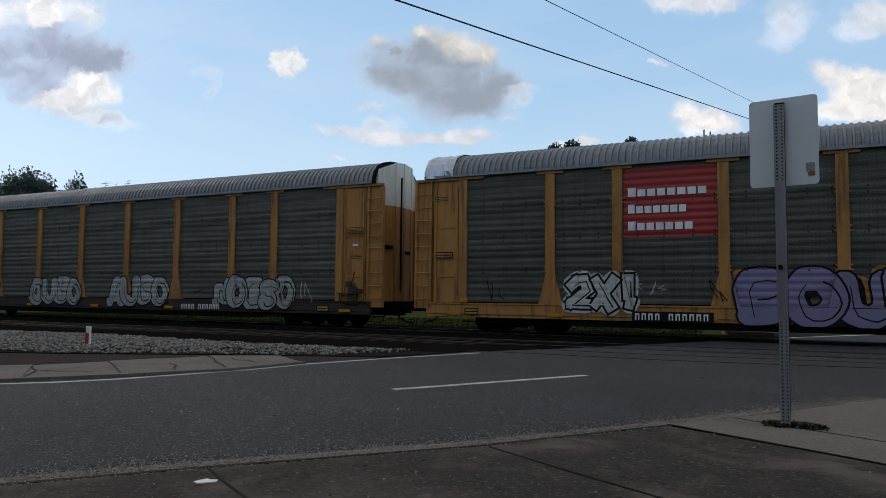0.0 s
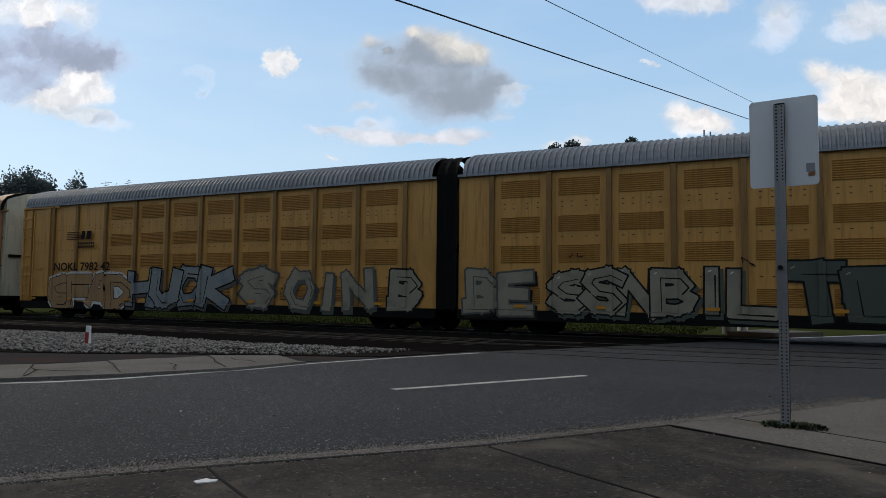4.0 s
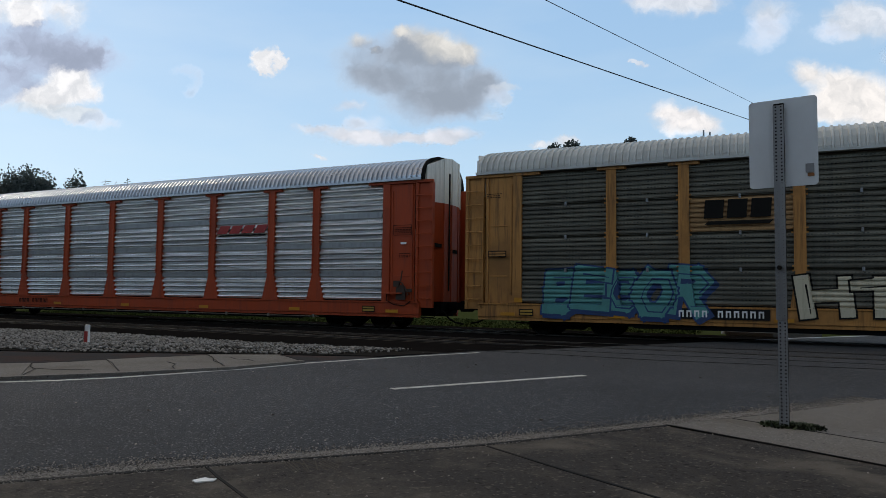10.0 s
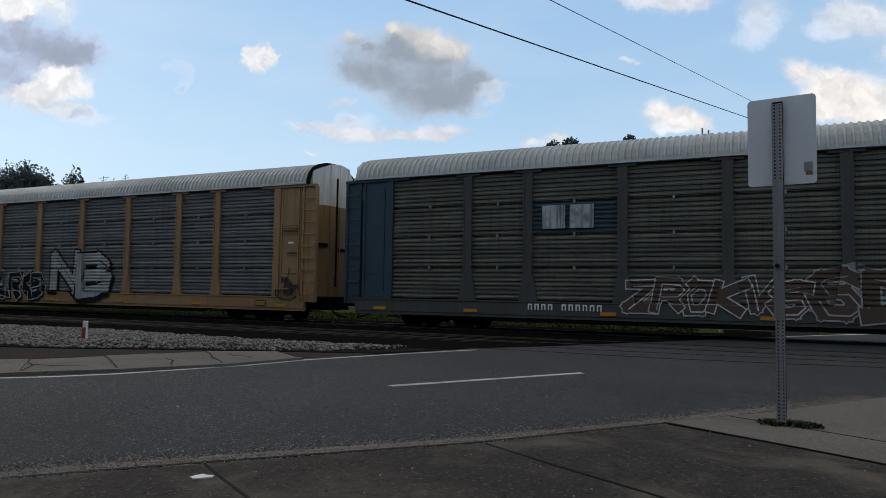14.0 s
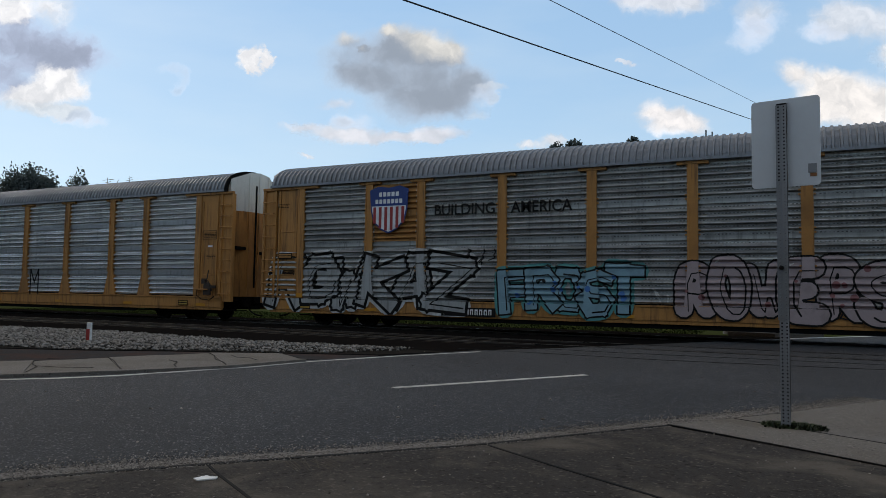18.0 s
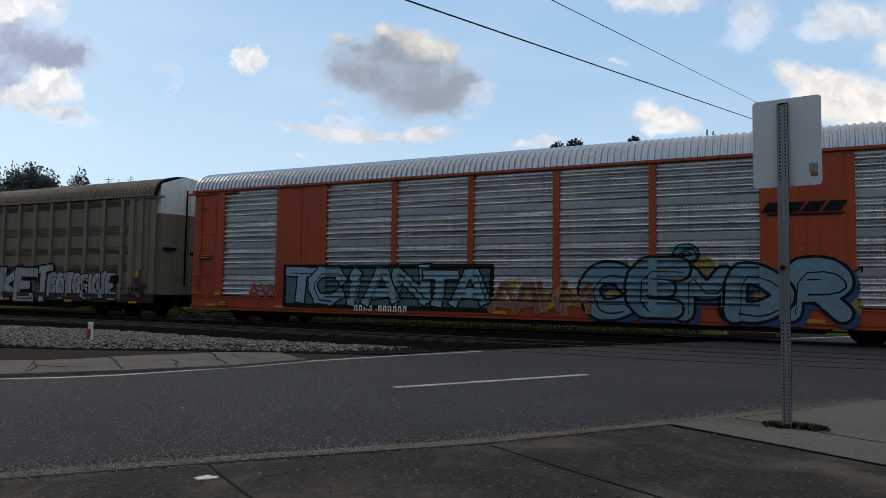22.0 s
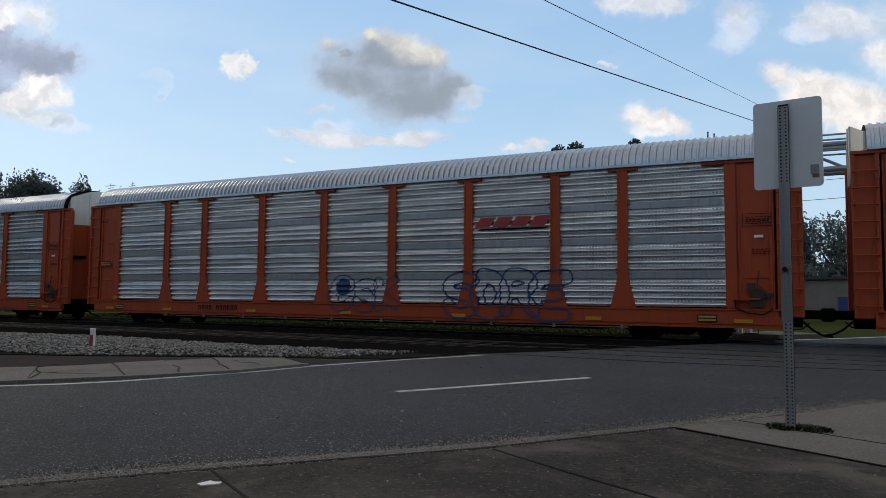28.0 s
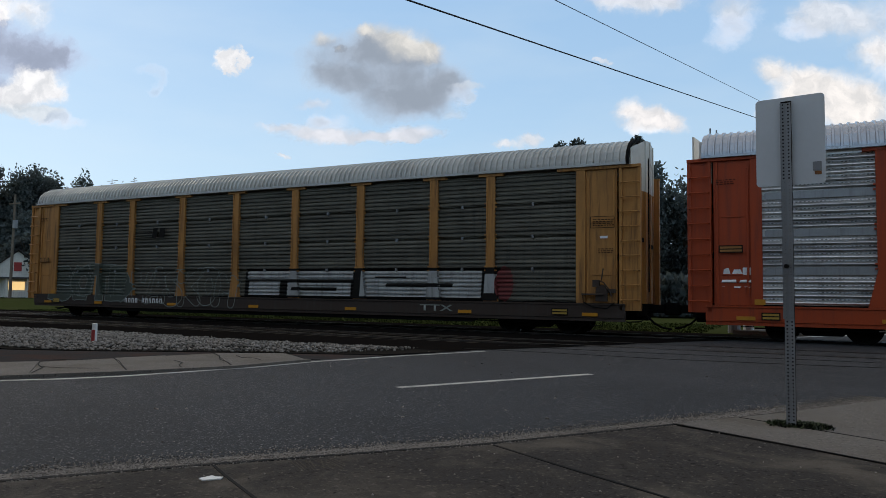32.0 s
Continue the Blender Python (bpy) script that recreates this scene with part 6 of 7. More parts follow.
c = add(rack_car(car_offset(6), "blue autorack with grimy dark sides and a cream roof", BLUE, DARK, "fine", ROOF_WHITE, sill_paint=GRIME, flare=0.3, posts=GRIME), 6, -0.046)
field(c, "emblem_panel", -6.9, -4.35, 2.98, 3.93, BLUE, "blue painted panel behind the emblem")
block_logo(c, -5.75, 3.46, 1.7, 0.7, WORN_WHITE, 2, 0.0, False)
graffiti(c, "ZROKVS", -1.8, 1.16, 4.5, 0.95, BROWN_DULL, SPRAY_WHITE, 0.04, lean=0.2, line=0.035, label="brown graffiti letters with thin white outlines")
graffiti(c, "SDM", 2.25, 1.3, 3.4, 1.3, BROWN_DULL, SPRAY_SILVER, 0.05, line=0.04, back=SPRAY_GREY, label="dull brown graffiti letters over pale grey")
lettering(c, "lettering", "TTX", 5.87, 0.77, 1.42, 0.24, MARK_WHITE, 0.015)
number_line(c, -5.86, 0.78, 2.3, 0.18)
bars(c, "notice_frame", [(12.1, 12.85, 3.68, 3.7), (12.1, 12.85, 3.18, 3.2), (12.1, 12.12, 3.2, 3.68), (12.83, 12.85, 3.2, 3.68)], MARK_WHITE, y=-SIDE - 0.03)
stencil(c, 12.2, 3.55, 0.55, 4, MARK_WHITE)
placard(c, 12.5, 1.9, 0.7, 0.2)

c = add(rack_car(car_offset(7), "tan yellow autorack with grey ribbed sides, a pale roof and graffiti", TAN, BLUEGREY, "fine", ROOF_WHITE, flare=0.25), 7, 0.0)
block_logo(c, -5.62, 3.6, 1.5, 0.45, MARK_YELLOW, 3, 0.0, True, SPRAY_SILVER)
graffiti(c, "NB", 1.3, 1.75, 3.7, 1.85, SPRAY_SILVER, MARK_BLACK, 0.05, line=0.075, shade=MARK_BLACK)
scrawl(c, 12.5, 1.25, 0.8, 0.6, MARK_BLACK, 41)
graffiti(c, "SUXE", -9.73, 1.25, 3.7, 1.3, MARK_BLACK, MARK_YELLOW, 0.06, back=MARK_YELLOW, line=0.05, style="bubble", shade=MARK_BLACK)
graffiti(c, "SMURKB", -3.4, 1.22, 4.8, 1.15, MARK_BLACK, SPRAY_WHITE, 0.05, line=0.035, shade=MARK_BLACK)
number_line(c, -7.9, 0.66, 2.0, 0.18)
end_stencils(c)

c = add(rack_car(car_offset(8), "yellow autorack with dull sides, a shield badge and graffiti", YELLOW, SILVER_GREY, "coarse", ROOF, flare=0.22), 8, 0.0)
field(c, "badge_panel", -8.86, -7.25, 2.9, 4.82, YELLOW, "yellow panel behind the badge")
shield(c, -8.25, 3.95, 1.5, 1.6)
lettering(c, "slogan", "BUILDING", -5.5, 3.87, 2.1, 0.36, MARK_BLACK, 0.015, label="black slogan", y=-SIDE + 0.008)
lettering(c, "slogan", "AMERICA", -2.95, 3.87, 1.95, 0.36, MARK_BLACK, 0.015, label="black slogan", y=-SIDE + 0.008)
graffiti(c, "RGWKAZ", -9.2, 1.55, 7.6, 1.7, SPRAY_SILVER, MARK_BLACK, 0.03, lean=0.2, halo=SPRAY_WHITE, line=0.10, label="white graffiti letters with heavy black outline")
graffiti(c, "FROST", -2.1, 1.35, 4.1, 1.3, SPRAY_SKY, MARK_BLACK, 0.05, halo=SPRAY_TEAL, dots=SPRAY_BLUE, line=0.05)
scrawl(c, 0.6, 1.15, 0.7, 0.5, SPRAY_WHITE, 51, r=0.02)
scrawl(c, -4.9, 2.35, 1.0, 0.5, MARK_BLACK, 52, r=0.02)
graffiti(c, "ROWERS", 3.6, 1.4, 5.2, 1.6, SPRAY_PALE, MARK_BLACK, 0.06, style="bubble", dots=HAZE_PINK, top=SPRAY_WHITE, line=0.05)
scrawl(c, 5.6, 0.85, 2.0, 0.35, MARK_BLACK, 53, r=0.02)
scrawl(c, 8.0, 1.35, 1.9, 0.6, MARK_BLACK, 54, r=0.02)
graffiti(c, "I", 10.6, 1.15, 0.62, 1.15, SPRAY_WHITE, MARK_BLACK, 0.12, style="bubble", line=0.05)
scrawl(c, 12.4, 1.5, 0.8, 0.7, MARK_BLACK, 55, r=0.02)
number_line(c, -5.3, 0.62, 1.7, 0.17, None, MARK_BLACK)
end_stencils(c)

c = add(rack_car(car_offset(9), "clean yellow autorack with bright corrugated sides", YELLOW, SILVER_DULL, "coarse", ROOF), 9, -0.174)
lettering(c, "graffiti", "M", 2.21, 1.44, 0.62, 1.13, MARK_BLACK, -0.01)
bars(c, "operator_name", [(-6.75 + k * 0.27, -6.75 + k * 0.27 + 0.2, 3.27, 3.43) for k in range(9)], MARK_BLACK, label="operator name drawn as bars")
number_line(c, -5.52, 0.64, 2.4, 0.2, None, MARK_BLACK)
lettering(c, "lettering", "FXE", -12.5, 2.25, 0.4, 0.16, MARK_BLACK, 0.0, y=-SIDE - 0.04)
end_stencils(c)

c = add(framed_car(car_offset(10), "orange autorack with silver sides and blue graffiti", ORANGE, ROOF_BRIGHT, door=STRIP), 10, -0.05)
block_logo(c, 8.02, 3.55, 1.9, 0.26, MARK_BLACK, 4, 0.7, out=0.045)
spray(c, "graffiti_ground", [[(-8.75, 0.62), (-0.6, 0.62), (-0.6, 2.12), (-8.75, 2.12)]], MARK_BLACK, 0.003, "black sprayed frame round a piece")
spray(c, "graffiti_ground", [[(-8.6, 0.75), (-0.75, 0.75), (-0.75, 2.0), (-8.6, 2.0)]], DARK_TEAL, 0.0045, "dark teal sprayed ground of a piece")
graffiti(c, "TCiANTA", -4.65, 1.38, 7.7, 1.2, SPRAY_SKY, MARK_BLACK, 0.04, line=0.06, lean=0.1, wave=0.02, top=SPRAY_WHITE)
graffiti(c, "AAWM", 0.9, 1.1, 3.0, 0.9, HAZE_PINK, MARK_YELLOW, 0.0, line=0.02, back=MARK_YELLOW)
graffiti(c, "CEMDR", 5.6, 1.36, 6.6, 1.6, STEEL_BLUE, MARK_BLACK, 0.07, shade=SPRAY_NAVY, back=HAZE_YELLOW, style="bubble", line=0.08, top=SPRAY_SKY)
scrawl(c, 8.9, 1.9, 0.8, 0.4, MARK_BLACK, 61, r=0.02)
graffiti(c, "O", 5.1, 2.35, 0.6, 0.5, SPRAY_TEAL, MARK_BLACK, 0.1, line=0.05, style="bubble")
placard(c, 12.2, 1.95, 0.55, 0.2, MARK_YELLOW)
sticker = bmesh.new()
tube(sticker, (12.05, -SIDE - 0.05, 2.25), (12.05, -SIDE - 0.045, 2.25), 0.11, 16)
part("sticker", sticker, MARK_WHITE, c, "round white sticker")
graffiti(c, "Sec", 12.2, 1.3, 0.75, 0.42, SPRAY_WHITE, None, -0.005)
lettering(c, "graffiti", "AW", -9.6, 1.14, 1.6, 0.6, MARK_RED, 0.01)
number_line(c, -4.62, 0.64, 2.1, 0.2)
lettering(c, "lettering", "BI", 12.94, 2.62, 0.25, 0.28, MARK_WHITE, 0.01)
end_stencils(c)

# the ribbed grey-brown car
c = add(car_base("autorack", car_offset(11), "grey-brown ribbed autorack with louvres and white graffiti", BROWN, RUSTY, BROWN, 0.6, ladder=False), 11, -0.1)
SURFACE[c.name] = paint_depth("ribbed", 0.0)
part("side", shape("ribbed_side", solid_side_mesh(-12.5, 12.5), BROWN), BROWN, c)
part("roof_rail", shape("roof_rail", roof_rail_mesh(13.28), BROWN), BROWN, c)
for k in range(23):
    x = -12.5 + 25.0 * k / 22
    for far in (0, 1):
        p = part("post", shape("rib", rib_mesh(0.74, 4.92), BROWN), BROWN, c)
        p.location.x, p.rotation_euler.z = x, far * math.pi
    if k < 22:
        for z, h in ((4.7, 0.22), (3.62, 0.42), (2.75, 0.3), (2.0, 0.3), (1.25, 0.45)):
            p = part("louvre", shape(("vent_narrow", h), vent_mesh(0.85, h, 6), BROWN), BROWN, c, "louvred vent")
            p.location = (x + 25.0 / 44, 0, z)
lettering(c, "reporting_mark", "CP  546  74", -7.52, 1.69, 3.25, 0.26, MARK_BLACK, 0.01, label="black painted reporting marks", y=-SIDE - 0.036)
graffiti(c, "GVSiO", -2.27, 1.15, 4.0, 1.1, SPRAY_SILVER, MARK_BLACK, 0.07, style="bubble", line=0.06)
graffiti(c, "SiKET", 4.1, 1.32, 5.6, 1.45, SPRAY_SILVER, MARK_BLACK, 0.02, line=0.07, lean=0.12, shade=MARK_BLACK)
scrawl(c, 6.9, 1.5, 0.7, 0.9, HAZE_YELLOW, 71, r=0.03)
graffiti(c, "BOTGSKUE", 8.95, 1.28, 4.2, 1.1, SPRAY_SILVER, MARK_BLACK, 0.06, style="bubble", line=0.05)
graffiti(c, "ES", -10.5, 1.2, 1.5, 1.1, SPRAY_WHITE, MARK_BLACK, 0.07, style="bubble", line=0.05, back=SPRAY_GREY)
placard(c, 11.1, 1.55, 0.5, 0.32, MARK_BLACK)
bars(c, "warning_strip", [(12.35, 12.5, 0.95, 1.9)], REFLECT, y=-SIDE - 0.05, label="upright yellow reflective strip")

for k, shift in ((12, 0.0), (13, 0.196), (14, 0.2)):
    c = add(rack_car(car_offset(k), "orange autorack with bright corrugated sides" + (" and blue graffiti" if k == 13 else ""), ORANGE, SILVER if k == 14 else SILVER_BRIGHT, "coarse", ROOF_BRIGHT), k, shift)
    number_line(c, -6.19, 0.72, 2.0, 0.17, MARK_BLACK)
    block_logo(c, 5.72, 3.52, 2.4, 0.3, MARK_RED, 4, 0.7)
    part("train_pipe", shape("train_pipe", train_pipe_mesh, STEEL), STEEL, c, "thin pale pipe slung under the sill")
    end_stencils(c)
    if k == 13:
        graffiti(c, "SORE", 5.4, 1.31, 3.9, 1.4, None, SPRAY_NAVY, 0.02, line=0.055, style="bubble", label="blue outlined graffiti letters")
        graffiti(c, "CSK", 0.31, 1.28, 2.7, 1.1, None, SPRAY_NAVY, 0.03, line=0.04, style="bubble")
        spray(c, "graffiti_blot", [[(-0.55 + 0.32 * math.cos(k * 0.5236), 1.5 + 0.3 * math.sin(k * 0.5236)) for k in range(12)]], SPRAY_NAVY, 0.018, "blue sprayed blot")
    if k == 14:
        graffiti(c, "ACB", -12.4, 1.69, 0.8, 0.5, MARK_WHITE, None, 0.0)

c = add(rack_car(car_offset(15), "yellow autorack with dark sides and pale roof, last of the train", YELLOW, DARK, "fine", ROOF_WHITE, flare=0.24, sill_paint=RUSTY), 15, 0.234)
streak_logo(c, -5.92, 3.47, 1.8, 0.4, MARK_BLACK)
def block(car, x0, x1, z0, z1, mat, lift, label="", lean=0.06):
    spray(car, "graffiti_block", [[(x0, z0), (x1, z0), (x1 + lean * (z1 - z0), z1), (x0 + lean * (z1 - z0), z1)]], mat, lift, label)


block(c, -0.95, 9.3, 0.97, 2.0, MARK_BLACK, 0.006, "black sprayed ground of a block piece")
for x0, x1, z0, z1 in ((-0.8, 3.9, 1.62, 1.92), (-0.75, 0.7, 1.04, 1.55), (1.05, 3.8, 1.04, 1.5), (4.25, 8.7, 1.05, 1.9), (8.85, 9.2, 1.2, 1.8)):
    block(c, x0, x1, z0, z1, SPRAY_SILVER, 0.009, "white sprayed block")
for x0, x1, z0, z1 in ((1.3, 3.2, 1.22, 1.34), (5.2, 7.7, 1.38, 1.5), (4.8, 6.0, 1.66, 1.72)):
    block(c, x0, x1, z0, z1, MARK_BLACK, 0.012, "black sprayed slash", 0.5)
spray(c, "graffiti_blot", [[(9.5 + 0.3 * math.cos(q * 0.5236), 1.5 + 0.55 * math.sin(q * 0.5236)) for q in range(12)]], RED_DULL, 0.018, "dull red sprayed patch")
graffiti(c, "BOTB", -9.46, 1.45, 4.8, 1.4, SPRAY_GREEN, SPRAY_GREY, 0.06, line=0.035)
graffiti(c, "WASKOM", -4.11, 1.31, 5.5, 1.4, None, SPRAY_GREY, 0.03, lean=0.1, line=0.03, style="bubble")
number_line(c, -6.15, 0.74, 2.2, 0.18)
lettering(c, "lettering", "TTX", 7.2, 0.72, 1.2, 0.2, SPRAY_GREY, 0.015)
end_stencils(c)


# ---- the sign and its post ----
sign = thing("road_sign", pose(-0.155, 7.13, 0.02, 0, 0, -9), "blank grey back of an aluminium road sign on a perforated post", "sign")


def rounded(w, h, r, n=5):
    out = []
    for cx, cz, a0 in ((w / 2 - r, h / 2 - r, 0), (-w / 2 + r, h / 2 - r, 90), (-w / 2 + r, -h / 2 + r, 180), (w / 2 - r, -h / 2 + r, 270)):
        for k in range(n + 1):
            a = radians(a0 + 90 * k / n)
            out.append((cx + r * math.cos(a), cz + r * math.sin(a)))
    return out


p = part("sign_plate", plate(bmesh.new(), [(x + 0.025, z + 2.56) for x, z in rounded(0.575, 0.81, 0.035)], 0.032, 0.036), ALUMINIUM, sign)
bars(p, "label_sticker", [(0.21, 0.28, 2.27, 2.35)], GALV, y=0.031, label="small grey sticker")
bars(p, "label_sticker", [(0.225, 0.28, 2.235, 2.265)], BROWN_YELLOW, y=0.031, label="small orange sticker")


def perforated_post(x0, x1, y0, y1, z0, z1, pitch=0.032):
    """U-section steel post with a column of punched holes in its two flanges."""
    bm = bmesh.new()
    half = (x1 - x0) / 2
    for a, b in ((x0, x0 + half), (x0 + half, x1)):
        m, r = (a + b) / 2, 0.0065
        z = z0
        while z < z1 - pitch:
            q = z + pitch
            c0, c1 = z + pitch / 2 - r, z + pitch / 2 + r
            for u0, u1, v0, v1 in ((a, m - r, z, q), (m + r, b, z, q), (m - r, m + r, z, c0), (m - r, m + r, c1, q)):
                lean = 0.012 if a == x0 else -0.012
                f = lambda u: y0 + (0.012 - abs(u - (x0 + half)) / half * 0.012)
                vs = [bm.verts.new((u0, f(u0), v0)), bm.verts.new((u1, f(u1), v0)), bm.verts.new((u1, f(u1), v1)), bm.verts.new((u0, f(u0), v1))]
                bm.faces.new(vs)
            z = q
    return bm


part("sign_post", perforated_post(-0.045, 0.045, -0.02, 0.03, 0.95, 2.93), GALV, sign)
part("post_core", boxes((-0.042, 0.042, -0.001, 0.03, 0.95, 2.92), (-0.033, 0.043, 0.006, 0.026, -0.02, 0.948)), MARK_BLACK, sign, "dark inside of the post")
part("post_sleeve", perforated_post(-0.035, 0.045, -0.012, 0.026, -0.02, 2.2), GALV, sign, "lower part of the post")
bm = bmesh.new()
for z in (1.42,):
    tube(bm, (-0.01, -0.035, z), (-0.01, 0.0, z), 0.02, 8)
part("bolt", bm, MARK_BLACK, sign)


def tufts(name, count, place, height, mat, label, seed=1, wide=0.012):
    g = np.random.default_rng(seed)
    vs, fs = [], []
    for k in range(count):
        x, y, z = place(g)
        a = g.uniform(0, math.tau)
        h = height * g.uniform(0.4, 1.2)
        dx, dy = math.cos(a), math.sin(a)
        lean = h * g.uniform(0.2, 1.2)
        b = len(vs)
        vs += [(x - dy * wide, y + dx * wide, z), (x + dy * wide, y - dx * wide, z), (x + dx * lean * 0.5 + dy * wide, y + dy * lean * 0.5 - dx * wide, z + h * 0.7),
               (x + dx * lean * 0.5 - dy * wide, y + dy * lean * 0.5 + dx * wide, z + h * 0.7), (x + dx * lean, y + dy * lean, z + h)]
        fs += [(b, b + 1, b + 2, b + 3), (b + 3, b + 2, b + 4)]
    me = bpy.data.meshes.new(name)
    me.from_pydata(vs, [], fs)
    me.materials.append(mat)
    return tagged(new(name, me), label, "grass", kind="stuff")


tufts("weeds", 1500, lambda g: (-0.09 + g.uniform(-1, 1) * g.uniform(0.1, 0.28), 7.2 + g.normal(0, 0.05), 0.02), 0.035, WEED, "low green weeds round the foot of the sign post", 3, 0.009)
tufts("grass", 16000, lambda g: (g.uniform(-40, -3.2), g.uniform(25.2, 34), -0.06), 0.07, GRASS, "rough green grass behind the tracks", 5, 0.03)

litter = mesh_thing("litter", slab(bmesh.new(), [(-3.31, 3.28), (-3.26, 3.26), (-3.19, 3.34), (-3.21, 3.38), (-3.25, 3.36), (-3.29, 3.37)], 0.013, 0.02), MARK_WHITE, "crumpled scrap of white paper on the asphalt", "litter")

marker = thing("marker_post", pose(-13.91, 10.6, 0.0), "short white marker post with a red band in the gravel", "post")
part("post", boxes((-0.06, 0.06, -0.03, 0.03, -0.1, 0.42, 0.01)), MARK_WHITE, marker)
part("band", boxes((-0.052, 0.052, -0.038, -0.0305, 0.02, 0.28)), MARK_RED, marker, "red reflective band")


# ---- crossing signals across the tracks ----
mast = thing("crossing_signal", pose(-1.79, 26.0, 0), "grey crossing signal mast with crossbuck and red lamps", "signal")
bm = bmesh.new()
tube(bm, (0, 0, 0), (0, 0, 6.4), 0.17, 14)
part("pole", bm, ALUMINIUM, mast)
part("base_box", boxes((-0.35, 0.35, -0.3, 0.3, 0.5, 1.35, 0.03)), GALV, mast)
for s, z in ((-1, 4.25), (1, 4.25)):
    bm = bmesh.new()
    plate(bm, [(-1.0, -0.11), (1.0, -0.11), (1.0, 0.11), (-1.0, 0.11)], -0.28, -0.26)
    p = part("crossbuck", bm, ALUMINIUM, mast, "plain back of a crossbuck board")
    p.rotation_euler.y, p.location = radians(45 * s), (0.35, 0.48, z)
LAMP_RED = material("lit_red_lens", (0.8, 0.05, 0.02), 0.4, emit=((1.0, 0.05, 0.03), 0.7))
for x, lit in ((-0.1, True), (0.65, False)):
    bm = bmesh.new()
    tube(bm, (x, -0.30, 2.62), (x, -0.27, 2.62), 0.36 if lit else 0.2, 20)
    p = part("lamp_disc", bm, MARK_BLACK if lit else ALUMINIUM, mast, "round lamp backing")
    bm = bmesh.new()
    tube(bm, (x + 0.05, -0.36, 2.62), (x + 0.05, -0.301, 2.62), 0.12, 16)
    part("lens", bm, LAMP_RED if lit else ALUMINIUM, p)
bm = bmesh.new()
tube(bm, (-0.4, -0.2, 2.62), (0.8, -0.2, 2.62), 0.03)
tube(bm, (-0.5, 0, 4.45), (0.9, 0, 4.45), 0.03)
part("arm", bm, GALV, mast)

gantry = thing("signal_gantry", pose(-2.75, 25.6, 0), "galvanised cantilever truss over the road with ladder and lamps", "gantry")
bm = bmesh.new()
tube(bm, (0.55, 0, 0), (0.55, 0, 6.6), 0.2, 14)
part("mast", bm, GALV, gantry)
bm = bmesh.new()
for x in (0.0, 0.2):
    tube(bm, (x - 0.12, -0.1, 0.5), (x - 0.12, -0.1, 6.88 if x == 0 else 6.8), 0.03, 6)
for k in range(18):
    tube(bm, (-0.12, -0.1, 0.8 + 0.33 * k), (0.08, -0.1, 0.8 + 0.33 * k), 0.016, 6)
part("ladder", bm, GALV, gantry)
TRUSS = bmesh.new()
for z, r in ((5.35, 0.09), (6.15, 0.08), (5.95, 0.03), (6.45, 0.03)):
    tube(TRUSS, (0.55, 0, z), (13.5, 0, z), r, 8)
    tube(TRUSS, (0.55, 0.8, z), (13.5, 0.8, z), r, 8)
for k in range(8):
    x = 0.9 + 1.55 * k
    tube(TRUSS, (x, 0, 5.35), (x, 0, 6.15), 0.05, 6)
    tube(TRUSS, (x, 0, 6.15), (x + 1.5, 0, 5.35), 0.05, 6)
    tube(TRUSS, (x, 0, 5.35), (x, 0.8, 5.35), 0.05, 6)
part("truss", TRUSS, GALV, gantry)

# ---- overhead wires ----
def cable(name, a, b, sag, r, label):
    bm = bmesh.new()
    pts = []
    for k in range(25):
        u = k / 24
        p = Vector(a).lerp(Vector(b), u)
        p.z -= sag * 4 * u * (1 - u)
        pts.append(p)
    hose(bm, pts, r, 6)
    return mesh_thing(name, bm, WIRE, label, "cable")


def along(d, dist):
    return tuple(EYE[i] + d[i] * dist for i in range(3))


def sight_cable(a, da, b, db, r, label):
    p, q = Vector(along(a, da)), Vector(along(b, db))
    d = q - p
    return cable("power_cable", p - d * 0.35, q + d * 0.12, 0.0, r, label)


sight_cable((-0.470, 0.793, 0.388), 15.0, (-0.059, 0.972, 0.229), 42.0, 0.018, "thick black overhead cable")
sight_cable((-0.292, 0.875, 0.387), 19.0, (-0.052, 0.967, 0.248), 46.0, 0.0105, "thin black overhead cable")
cable("power_cable", (-40, 62, 9.6), (40, 60, 12.2), 0.6, 0.02, "thin black overhead cable")
cable("power_cable", (-40, 62, 8.2), (40, 60, 10.7), 0.6, 0.02, "thin black overhead cable")


